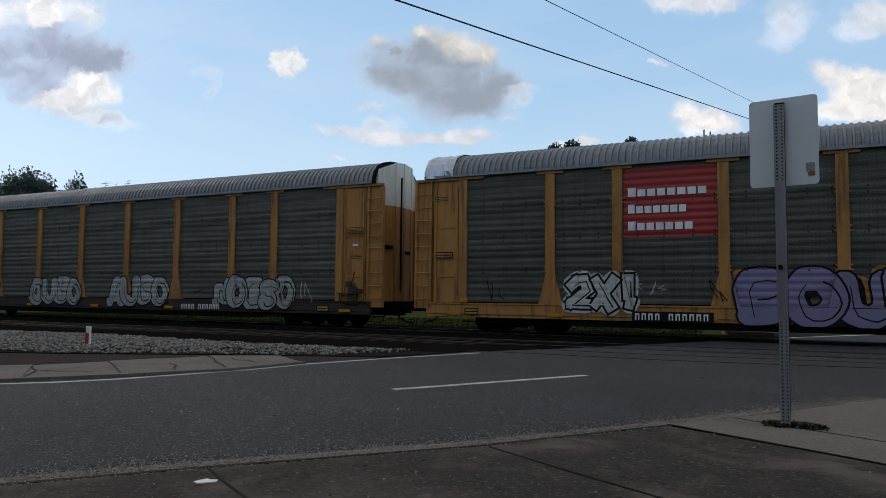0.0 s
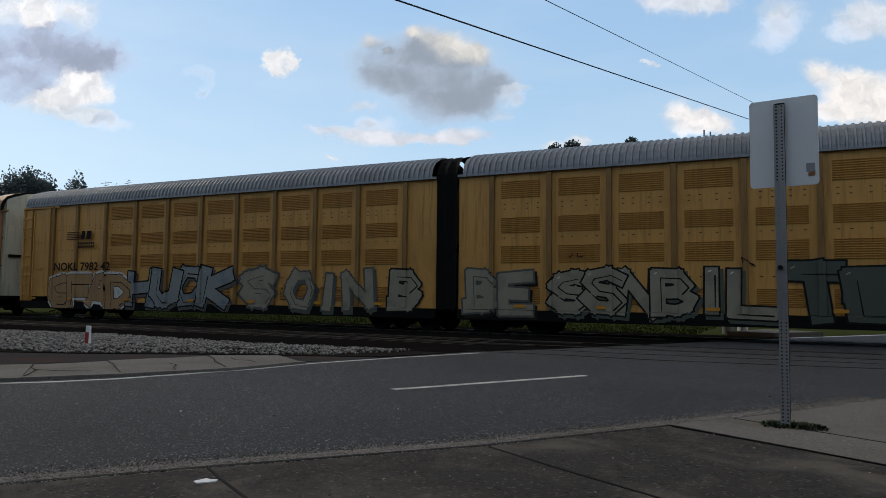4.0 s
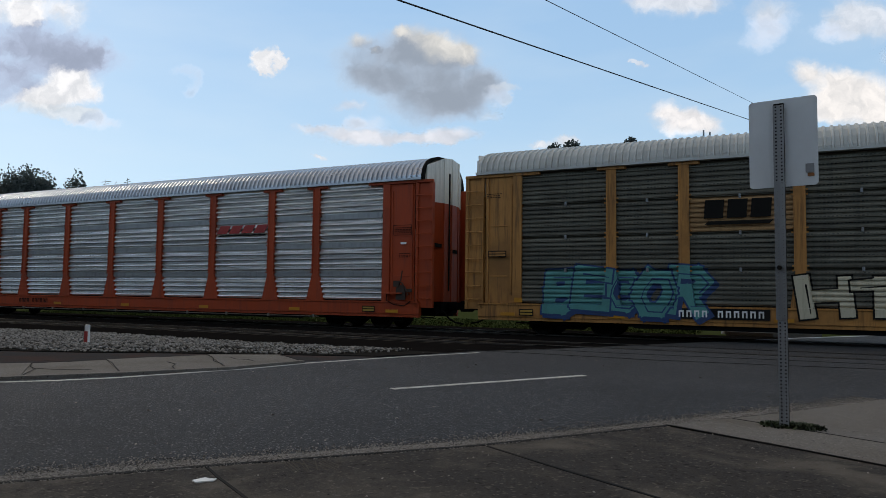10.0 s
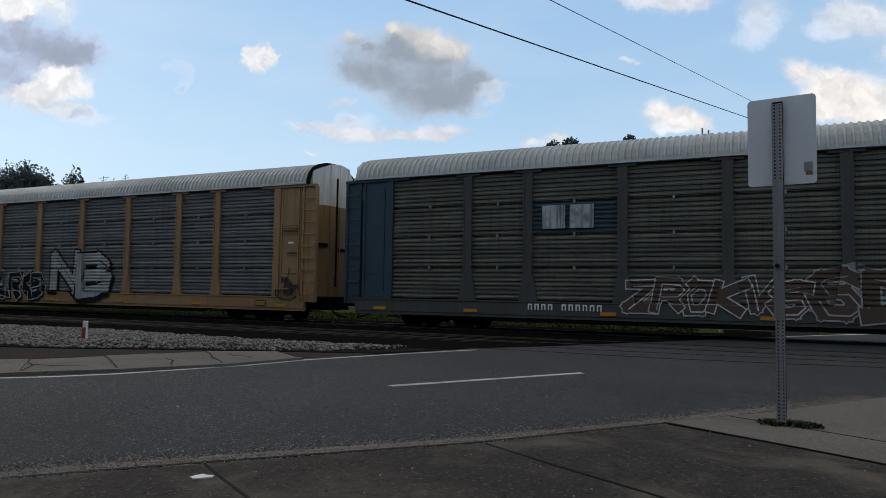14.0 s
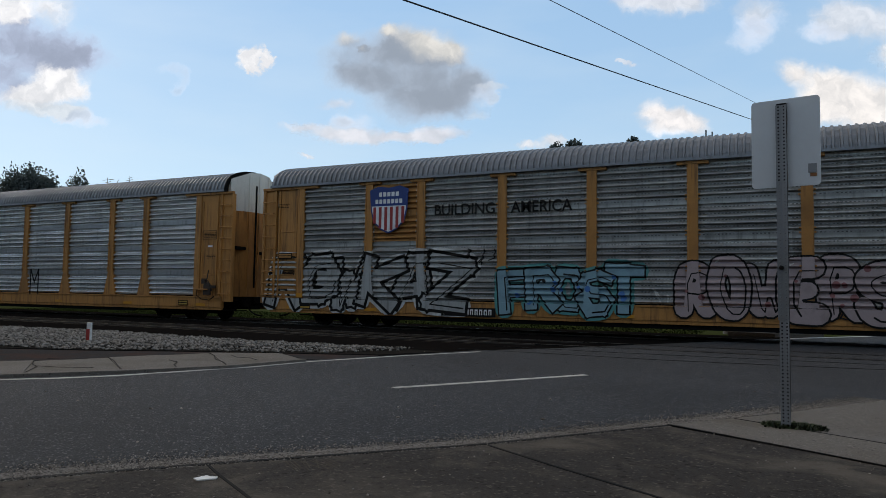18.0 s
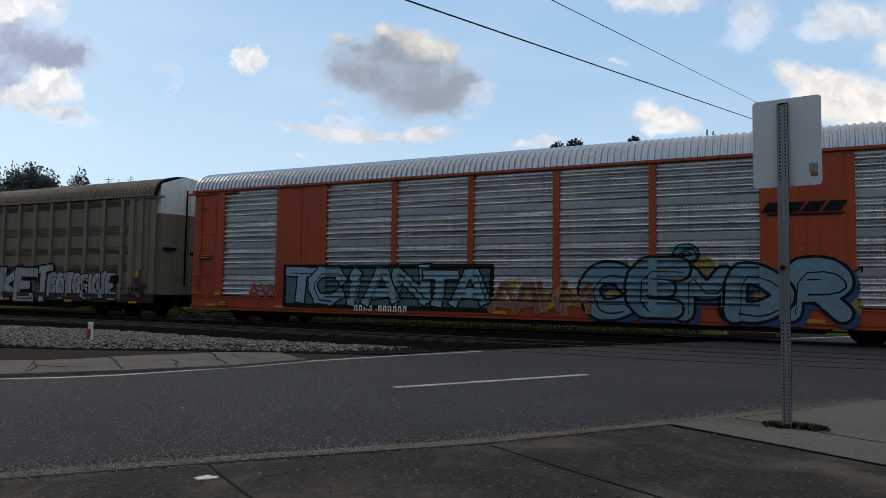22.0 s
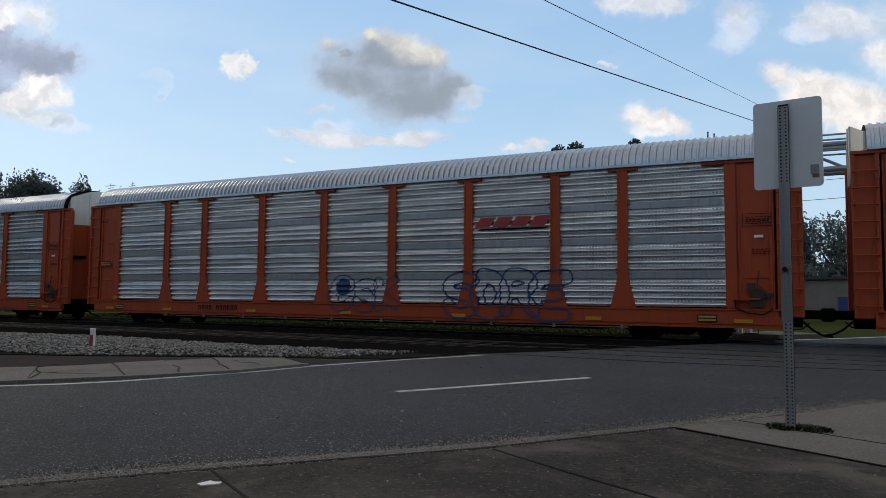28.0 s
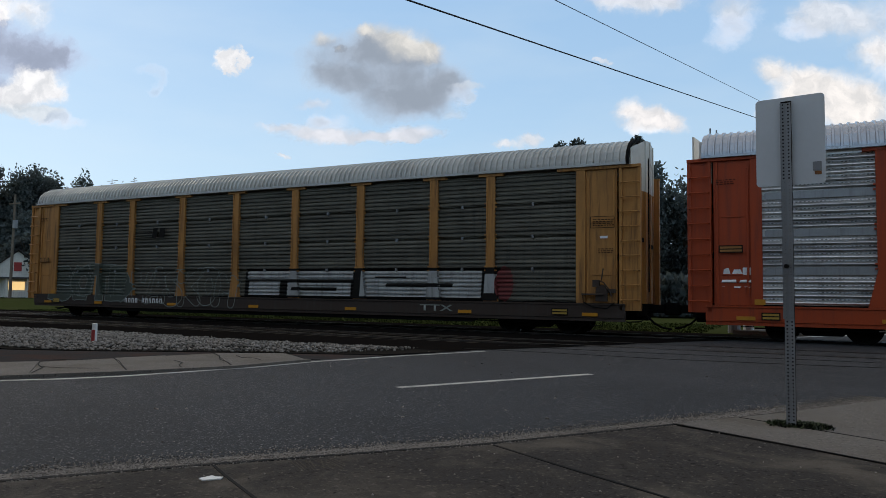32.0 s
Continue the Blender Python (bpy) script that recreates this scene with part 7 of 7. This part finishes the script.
# ---- trees and buildings behind ----
def crown_mesh(seed, rx, rz, leaves, clumps=26, size=0.30):
    """Crown of many small leaf cards in uneven clumps."""
    g = np.random.default_rng(seed)
    c = g.normal(0, 1, (clumps, 3))
    c /= np.linalg.norm(c, axis=1)[:, None]
    c *= g.uniform(0.35, 1.0, (clumps, 1)) * np.array([rx, rx, rz])
    idx = g.integers(0, clumps, leaves)
    rad = g.uniform(0.18, 0.40, clumps)[idx][:, None] * np.array([rx, rx, rz])
    d = g.normal(0, 1, (leaves, 3))
    d /= np.linalg.norm(d, axis=1)[:, None]
    pos = c[idx] + d * rad * g.uniform(0.3, 1.05, (leaves, 1))
    u = g.normal(0, 1, (leaves, 3))
    v = np.cross(u, g.normal(0, 1, (leaves, 3)))
    u /= np.linalg.norm(u, axis=1)[:, None]
    v /= np.linalg.norm(v, axis=1)[:, None]
    s = size * g.uniform(0.5, 1.3, (leaves, 1))
    q = np.stack([pos - u * s, pos + v * s * 0.55, pos + u * s, pos - v * s * 0.55], 1).reshape(-1, 3)
    me = bpy.data.meshes.new("crown")
    me.from_pydata(q.tolist(), [], [(4 * k, 4 * k + 1, 4 * k + 2, 4 * k + 3) for k in range(leaves)])
    me.materials.append(LEAVES)
    return me


def tree(x, y, h, rx, seed, leaves=5000, size=0.32, low=0.36, clumps=40):
    t = thing("tree", pose(x, y, -0.06, 0, 0, seed * 47), "tall dark green broadleaf tree", "tree", "trees behind the railway")
    g = random.Random(seed)
    bm = bmesh.new()
    tube(bm, (0, 0, 0), (0.15, 0.1, h * 0.45), 0.32, 9, 0.2)
    for k in range(7):
        a = k * 2.4 + g.random()
        tube(bm, (0.1, 0.08, h * (0.3 + 0.02 * k)), (math.cos(a) * rx * 0.6, math.sin(a) * rx * 0.6, h * g.uniform(0.6, 0.85)), 0.13, 6, 0.04)
    part("trunk", bm, BARK, t)
    rz = h * low
    c = part("crown", crown_mesh(seed, rx, rz, leaves, clumps, size), LEAVES, t)
    c.location = (0, 0, h - rz * 1.1)


for k, (x, y, h, rx, leaves, clumps) in enumerate(((-110.5, 69.5, 21.4, 4.8, 26000, 80), (-117.5, 65.5, 21.4, 5.5, 20000, 70), (-109.0, 72.5, 20.6, 3.6, 18000, 60), (-107.2, 74.5, 19.8, 2.8, 14000, 46), (-105.2, 76.4, 21.2, 2.5, 11000, 60),
                                          (-103.6, 77.8, 18.9, 1.8, 4000, 22), (-126.0, 75.0, 22.5, 7.0, 16000, 60), (-116.0, 76.0, 16.0, 6.0, 14000, 50), (-106.0, 80.0, 14.6, 5.0, 12000, 50), (-101.0, 66.0, 11.5, 4.4, 9000, 40))):
    tree(x, y, h, rx * 1.3, 1 + k, leaves, 0.28, 0.42, clumps)
for k, (x, y, h, rx, leaves, low) in enumerate(((-19.0, 60, 14.6, 1.25, 4200, 0.10), (-17.6, 60, 14.95, 0.8, 3000, 0.10), (-12.6, 60, 14.7, 0.8, 3000, 0.09), (-15.4, 62, 13.9, 4.2, 26000, 0.45), (-21.6, 63, 12.8, 3.2, 20000, 0.47), (-26.5, 65, 12.0, 3.6, 18000, 0.47), (-9.6, 47, 10.8, 2.2, 16000, 0.42), (-7.0, 50, 9.6, 3.6, 14000, 0.42),
                                         (-3.2, 62, 9.6, 4.0, 14000, 0.42), (2.5, 72, 9.4, 4.4, 9000, 0.45), (8.5, 73, 10.3, 5.0, 9000, 0.45), (15.5, 74, 10.8, 5.0, 8000, 0.45))):
    tree(x, y, h, rx, 20 + k, leaves, 0.17, low, 90)
for k in range(12):
    tree(-30 - 7.5 * k, 64 + 3 * (k % 3), 9.0 + 1.2 * ((k * 5) % 4), 4.6, 40 + k, 3200, 0.42, 0.47)


def hedge_place(x0, x1, y0, y1, h):
    def place(g):
        return g.uniform(x0, x1), g.uniform(y0, y1), g.uniform(0, 1) ** 1.6 * h
    return place


tufts("undergrowth", 14000, hedge_place(-130, 30, 66, 72, 3.6), 0.8, LEAVES, "dense dark undergrowth under the trees", 9, 0.22)
tufts("bushes", 5000, hedge_place(-14, -2.5, 43, 46, 2.2), 0.5, LEAVES, "dense dark bushes behind the crossing", 10, 0.14)

# ---- buildings and poles in the distance ----
for x, y, h, arms in ((-102.4, 80.1, 19.6, ((-0.7, 0.9, -0.5), (-0.3, 0.5, -0.9))), (-101.5, 81.3, 19.2, ((0.0, 0.25, -0.1),)), (-100.3, 82.7, 20.1, ((-0.5, 0.5, -0.8), (-0.2, 0.35, -0.4)))):
    aerial = thing("aerial_mast", pose(x, y, -0.06, 0, 0, 52), "thin grey mast with a small antenna beyond the trees", "mast", "aerial masts")
    bm = bmesh.new()
    tube(bm, (0, 0, 0), (0, 0, h), 0.06, 6, 0.035)
    part("pole", bm, TIMBER, aerial)
    for u0, u1, dz in arms:
        bm = bmesh.new()
        tube(bm, (u0, 0, h + dz), (u1, 0, h + dz + 0.3), 0.04, 6)
        part("antenna", bm, TIMBER, aerial)

house = thing("house", pose(-94.6, 60.0, 0, 0, 0, 57), "small white gabled house with a dark roof and lit porch", "house")
part("wall", boxes((-3.6, 3.6, -0.1, 6.0, 0, 3.2)), WHITE, house)
part("gable", plate(bmesh.new(), [(-3.6, 3.2), (3.6, 3.2), (0, 6.2)], -0.12, 0.05), WHITE, house)
for s in (-1, 1):
    bm = bmesh.new()
    vs = [bm.verts.new(p) for p in ((s * 4.1, -0.6, 2.8), (s * 4.1, 6.4, 2.8), (0, 6.4, 6.4), (0, -0.6, 6.4), (s * 4.1, -0.6, 2.62), (s * 4.1, 6.4, 2.62), (0, 6.4, 6.55), (0, -0.6, 6.55))]
    for q in ((0, 1, 2, 3), (7, 6, 5, 4), (0, 4, 5, 1), (3, 2, 6, 7), (0, 3, 7, 4), (1, 5, 6, 2)):
        bm.faces.new([vs[i] for i in q])
    part("roof", bm, SHINGLE, house)
part("porch_roof", boxes((-3.9, 3.9, -2.0, -0.1, 2.5, 2.7)), SHINGLE, house)
for x in (-3.5, -1.2, 1.2, 3.5):
    part("porch_post", boxes((x - 0.07, x + 0.07, -1.9, -1.76, 0, 2.5)), WHITE, house)
part("window", boxes((-1.0, 0.9, -0.16, -0.1, 1.0, 2.1)), GLASS_WARM, house, "warmly lit porch window")
part("sign_board", boxes((-0.45, 0.45, -0.2, -0.13, 3.5, 4.7)), MARK_RED, house, "small red board on the gable")
part("railing", boxes((-3.6, 3.6, -1.9, -1.84, 0.75, 0.85), (-3.6, 3.6, -1.9, -1.84, 0.1, 0.2)), WHITE, house)

pole = thing("utility_pole", pose(-87.4, 54.6, 0), "grey wooden utility pole with a transformer", "pole")
bm = bmesh.new()
tube(bm, (0, 0, 0), (0.1, 0, 12.8), 0.19, 10, 0.12)
part("post", bm, TIMBER, pole)
bm = bmesh.new()
tube(bm, (0.34, 0, 8.6), (0.34, 0, 9.6), 0.28, 12)
part("transformer", bm, GALV, pole)
part("crossarm", boxes((-1.0, 1.1, -0.06, 0.06, 11.6, 11.78)), TIMBER, pole)

shed = thing("store_building", pose(9.4, 58, 0), "low brown building with blue panels", "building")
part("wall", boxes((-12.5, 9, 0, 8, 0, 2.75)), BRICK, shed)
part("roof", boxes((-12.8, 9.3, -0.3, 8.3, 2.75, 2.92)), SHINGLE, shed)
for x0, x1 in ((-7.4, -6.0), (-5.4, -3.4), (-2.4, 1.0)):
    part("blue_panel", boxes((x0, x1, -0.12, -0.01, 0.5, 1.5)), MARK_BLUE, shed)
part("wall_lamp", boxes((-6.6, -6.2, -0.3, -0.02, 2.1, 2.2)), GLASS_WARM, shed)

strip("stop_line", [(3.2, 30.3), (11.8, 27.2)], -0.25, 0.25, 0.005, MARK_WHITE, "white stop line across the road behind the tracks", thick=0.004)
strip("edge_line", [(-0.6, 24.2), (3.9, 31.2), (12.0, 45.0)], -0.35, -0.22, 0.005, MARK_WHITE, "white painted line along the edge of the road", thick=0.004)
sheet("kerb_island", [(-2.2, 25.2), (-0.8, 25.0), (0.6, 27.0), (-1.2, 28.2)], 0.10, CONCRETE, "pale concrete island round the signal mast", 0.2, category="kerb")
# ---- clouds: far backdrop sheets that drift ----
CLOUDS = []
CLOUD_FAR = 1800.0
FIRST = camera_pose(*CAMERA_ROWS[0][1:])
LENS = 784 / math.tan(radians(63.4 / 2))


def blob_field(nt, vec, blobs):
    """Sum of soft ellipses: 1 in the middle of each, fading past its rim."""
    total = None
    for cx, cy, rx, ry in blobs:
        m = nt.nodes.new("ShaderNodeMapping")
        m.vector_type = "TEXTURE"
        m.inputs["Location"].default_value, m.inputs["Scale"].default_value = (cx, -cy, 0), (rx * 1.5, ry * 1.5, 1)
        nt.links.new(vec, m.inputs["Vector"])
        dot = nt.nodes.new("ShaderNodeVectorMath")
        dot.operation = "DOT_PRODUCT"
        nt.links.new(m.outputs[0], dot.inputs[0])
        nt.links.new(m.outputs[0], dot.inputs[1])
        d = math_node(nt, "SUBTRACT", 1.0, dot.outputs["Value"], clamp=True)
        d = math_node(nt, "MULTIPLY", d, d)
        total = d if total is None else math_node(nt, "ADD", total, d)
    return total


def cloud(label, white, grey, bright=(0.89, 0.97, 1.14), dark=(0.285, 0.375, 0.555), dense=1.0, soft=0.45, rough=0.55, blend=0.5):
    """A cloud from white and grey puffs, placed in lens units over the first view."""
    puffs = white + grey
    x0, x1 = min(p[0] - 1.6 * p[2] for p in puffs), max(p[0] + 1.6 * p[2] for p in puffs)
    y0, y1 = min(p[1] - 1.6 * p[3] for p in puffs), max(p[1] + 1.6 * p[3] for p in puffs)
    far = CLOUD_FAR - 15 * len(CLOUDS)
    k = far / LENS
    me = bpy.data.meshes.new("cloud")
    me.from_pydata([(x * k, -y * k, 0) for x, y in ((x0, y1), (x1, y1), (x1, y0), (x0, y0))], [], [(0, 1, 2, 3)])
    m = bpy.data.materials.new("cloud")
    m.use_nodes = True
    nt = m.node_tree
    for n in list(nt.nodes):
        nt.nodes.remove(n)
    co = scaled(nt, nt.nodes.new("ShaderNodeTexCoord").outputs["Object"], (1 / k, 1 / k, 1 / k))
    warp = nt.nodes.new("ShaderNodeTexNoise")
    warp.inputs["Scale"].default_value, warp.inputs["Detail"].default_value, warp.inputs["Roughness"].default_value = 0.022, 6.0, 0.62
    nt.links.new(co, warp.inputs["Vector"])
    push = nt.nodes.new("ShaderNodeVectorMath")
    push.operation = "MULTIPLY_ADD"
    nt.links.new(warp.outputs["Color"], push.inputs[0])
    push.inputs[1].default_value, push.inputs[2].default_value = (110 * rough, 80 * rough, 0), (-55 * rough, -40 * rough, 0)
    bent = nt.nodes.new("ShaderNodeVectorMath")
    nt.links.new(co, bent.inputs[0])
    nt.links.new(push.outputs[0], bent.inputs[1])
    place = bent.outputs[0]
    curl = noise_node(nt, place, 0.045, 6, 0.62, 0.4)
    fw = blob_field(nt, place, white) if white else None
    fg = blob_field(nt, place, grey) if grey else None
    body = fw if fg is None else fg if fw is None else math_node(nt, "ADD", fw, fg)
    edge = math_node(nt, "ADD", body, math_node(nt, "MULTIPLY_ADD", curl, 1.2 * rough, -0.6 * rough))
    alpha = math_node(nt, "MULTIPLY", ramp(nt, edge, 0.22, 0.30 + 1.35 * soft), math_node(nt, "MULTIPLY", ramp(nt, body, 0.0, 0.22), dense))
    lump = ramp(nt, noise_node(nt, place, 0.026, 6, 0.6, 0.5), 0.3, 0.7)
    if fw is None or fg is None:
        shade = 0.0 if fg is None else 1.0
    else:
        shade = ramp(nt, math_node(nt, "ADD", math_node(nt, "SUBTRACT", fg, fw), math_node(nt, "MULTIPLY_ADD", curl, 1.4, -0.7)), -blend, blend)
    thin = mix_rgb(nt, "MIX", ramp(nt, edge, 0.2, 1.0), tuple(c * 0.92 for c in bright), bright)
    col = mix_rgb(nt, "MIX", shade, mix_rgb(nt, "MULTIPLY", 1.0, thin, mix_rgb(nt, "MIX", lump, (0.72, 0.745, 0.77), (1.0, 1.0, 1.0))), mix_rgb(nt, "MIX", ramp(nt, math_node(nt, "ADD", edge, math_node(nt, "MULTIPLY_ADD", lump, 0.5, -0.25)), 0.3, 2.4), tuple(c * 1.55 for c in dark), tuple(c * 0.95 for c in dark)))
    em = nt.nodes.new("ShaderNodeEmission")
    nt.links.new(col, em.inputs[0])
    clear = nt.nodes.new("ShaderNodeBsdfTransparent")
    mx = nt.nodes.new("ShaderNodeMixShader")
    nt.links.new(alpha, mx.inputs[0])
    nt.links.new(clear.outputs[0], mx.inputs[1])
    nt.links.new(em.outputs[0], mx.inputs[2])
    nt.links.new(mx.outputs[0], nt.nodes.new("ShaderNodeOutputMaterial").inputs[0])
    me.materials.append(m)
    ob = new("cloud", me)
    ob.matrix_basis = FIRST @ pose(-784 * k, 441 * k, -far)
    tagged(ob, label, "cloud", "clouds", "structure")
    CLOUDS.append(ob)


cloud("large grey cloud bank with brilliant white upper edges",
      [(25, 18, 80, 30), (100, 8, 62, 32), (165, 24, 36, 32), (90, 38, 30, 18), (-70, 20, 80, 40), (152, 138, 40, 32), (190, 168, 34, 26), (135, 170, 58, 24), (165, 154, 40, 26), (95, 182, 60, 20)],
      [(30, 70, 92, 32), (110, 76, 64, 36), (175, 88, 60, 34), (218, 115, 52, 28), (150, 106, 70, 26), (20, 114, 84, 34), (75, 136, 66, 22), (-80, 110, 90, 56), (45, 164, 76, 20)], dark=(0.315, 0.40, 0.60), soft=1.0, rough=0.62, blend=0.8)
cloud("ragged pale tail of a cloud bank", [(110, 195, 70, 16), (165, 205, 50, 14)], [(215, 222, 44, 13), (180, 210, 40, 12)], bright=(0.75, 0.84, 0.99), dark=(0.490, 0.580, 0.756), dense=0.75, soft=0.7)
cloud("large soft grey cloud with a sunlit crown",
      [(835, 82, 48, 30), (775, 62, 48, 26), (800, 92, 55, 24), (668, 74, 26, 13), (745, 55, 16, 10), (860, 98, 30, 18), (698, 92, 8, 6)],
      [(655, 108, 52, 38), (735, 122, 86, 60), (800, 145, 96, 58), (860, 150, 68, 60), (775, 196, 66, 38), (850, 190, 62, 30), (900, 150, 36, 30), (690, 145, 54, 26), (745, 85, 60, 30)],
      bright=(0.72, 0.77, 0.85), dark=(0.29, 0.375, 0.525), soft=1.25, rough=0.46, blend=1.3)
cloud("thin torn scraps beside a large cloud", [(905, 205, 24, 12), (930, 158, 34, 7), (925, 178, 12, 14)], [(915, 170, 26, 20)], bright=(0.71, 0.82, 1.00), dark=(0.451, 0.550, 0.734), dense=0.55, soft=0.8)
cloud("pale warm wisps under a large cloud",
      [(580, 228, 40, 10), (625, 238, 50, 13), (665, 250, 50, 14), (655, 188, 40, 13), (720, 245, 60, 14), (810, 240, 50, 16), (850, 238, 50, 14), (780, 250, 60, 10)], [(690, 222, 36, 20), (662, 218, 22, 13)],
      bright=(0.79, 0.84, 1.00), dark=(0.470, 0.560, 0.734), dense=0.8, soft=0.9, rough=0.5)
cloud("small bright white puff of cloud", [(508, 100, 22, 20), (487, 122, 20, 14), (522, 114, 16, 20), (508, 130, 18, 14), (505, 115, 16, 16)], [], soft=0.6, rough=0.8)
cloud("faint grey scrap of cloud", [], [(362, 132, 26, 11), (382, 150, 13, 20), (372, 165, 18, 10)], dark=(0.412, 0.540, 0.756), dense=0.5, soft=0.7)
cloud("tall white sunlit cloud", [(1458, 122, 30, 26), (1500, 142, 50, 32), (1545, 148, 46, 32), (1500, 185, 60, 34), (1560, 195, 56, 36), (1610, 165, 56, 44), (1650, 200, 70, 50)], [(1470, 200, 44, 18), (1530, 172, 40, 14), (1600, 215, 50, 18)],
      bright=(0.91, 0.95, 1.06), dark=(0.647, 0.700, 0.810), soft=0.9, rough=0.5)
cloud("white puff of cloud low over the train", [(1212, 190, 30, 20), (1225, 212, 42, 22), (1262, 206, 36, 18), (1285, 222, 40, 18)], [(1240, 228, 40, 14)], bright=(0.89, 0.94, 1.08), dark=(0.647, 0.720, 0.864), soft=0.9, rough=0.5)
cloud("soft veil of pale cloud", [(1225, 8, 80, 30), (1180, 0, 50, 20), (1265, -5, 60, 26)], [], bright=(0.79, 0.87, 1.04), dense=0.8, soft=0.9)
cloud("soft veil of pale cloud", [(1395, 12, 60, 26), (1535, 12, 50, 30), (1560, 40, 70, 34), (1640, 40, 70, 50)], [(1385, 70, 46, 26), (1400, 40, 50, 22), (1510, 55, 50, 18)], bright=(0.83, 0.90, 1.06), dark=(0.549, 0.630, 0.810), dense=0.7, soft=0.9)
cloud("small wisp of cloud", [(1170, 114, 18, 6), (1155, 110, 10, 4)], [], bright=(0.77, 0.86, 1.05), dense=0.7, soft=0.6)
cloud("low white puffs near the horizon", [(1040, 250, 26, 16), (990, 258, 30, 10), (598, 280, 16, 6)], [], bright=(0.83, 0.90, 1.06), dense=0.85, soft=0.6)
cloud("bright white cloud", [(1632, 98, 40, 26), (1690, 80, 60, 40), (1750, 120, 60, 50)], [(1690, 130, 60, 24)], bright=(0.89, 0.95, 1.09), dark=(0.588, 0.660, 0.799), soft=0.9, rough=0.5)


# ---- what moves ----
def motions():
    for car, x in CARS:
        walk(car, [(t, pose(x + s, TRACK_FAR, 0)) for t, s in TRAIN_ROWS])
    times = [t for t, s in TRAIN_ROWS]
    rolled = [s for t, s in TRAIN_ROWS]
    spin = [(k / FPS, math.degrees(float(np.interp(k / FPS, times, rolled)) / WHEEL_R)) for k in range(int(32 * FPS) + 1)]
    for side in (-0.95, 0.95):
        same = [w for w, k in WHEELSETS if k == side]
        walk(same[0], [(t, pose(side, 0, WHEEL_R, 0, a, 0)) for t, a in spin])
        keys = same[0].animation_data
        for w in same[1:]:
            w.rotation_mode = "QUATERNION"
            w.animation_data_create()
            w.animation_data.action = keys.action
            w.animation_data.action_slot = keys.action_slot
    for ob in CLOUDS:
        m = ob.matrix_basis.copy()
        right = m.to_3x3() @ Vector((1, 0, 0))
        k = m.translation.length / LENS
        walk(ob, [(0, m), (32, Matrix.Translation(right * (-88 * k)) @ m)])


motions()
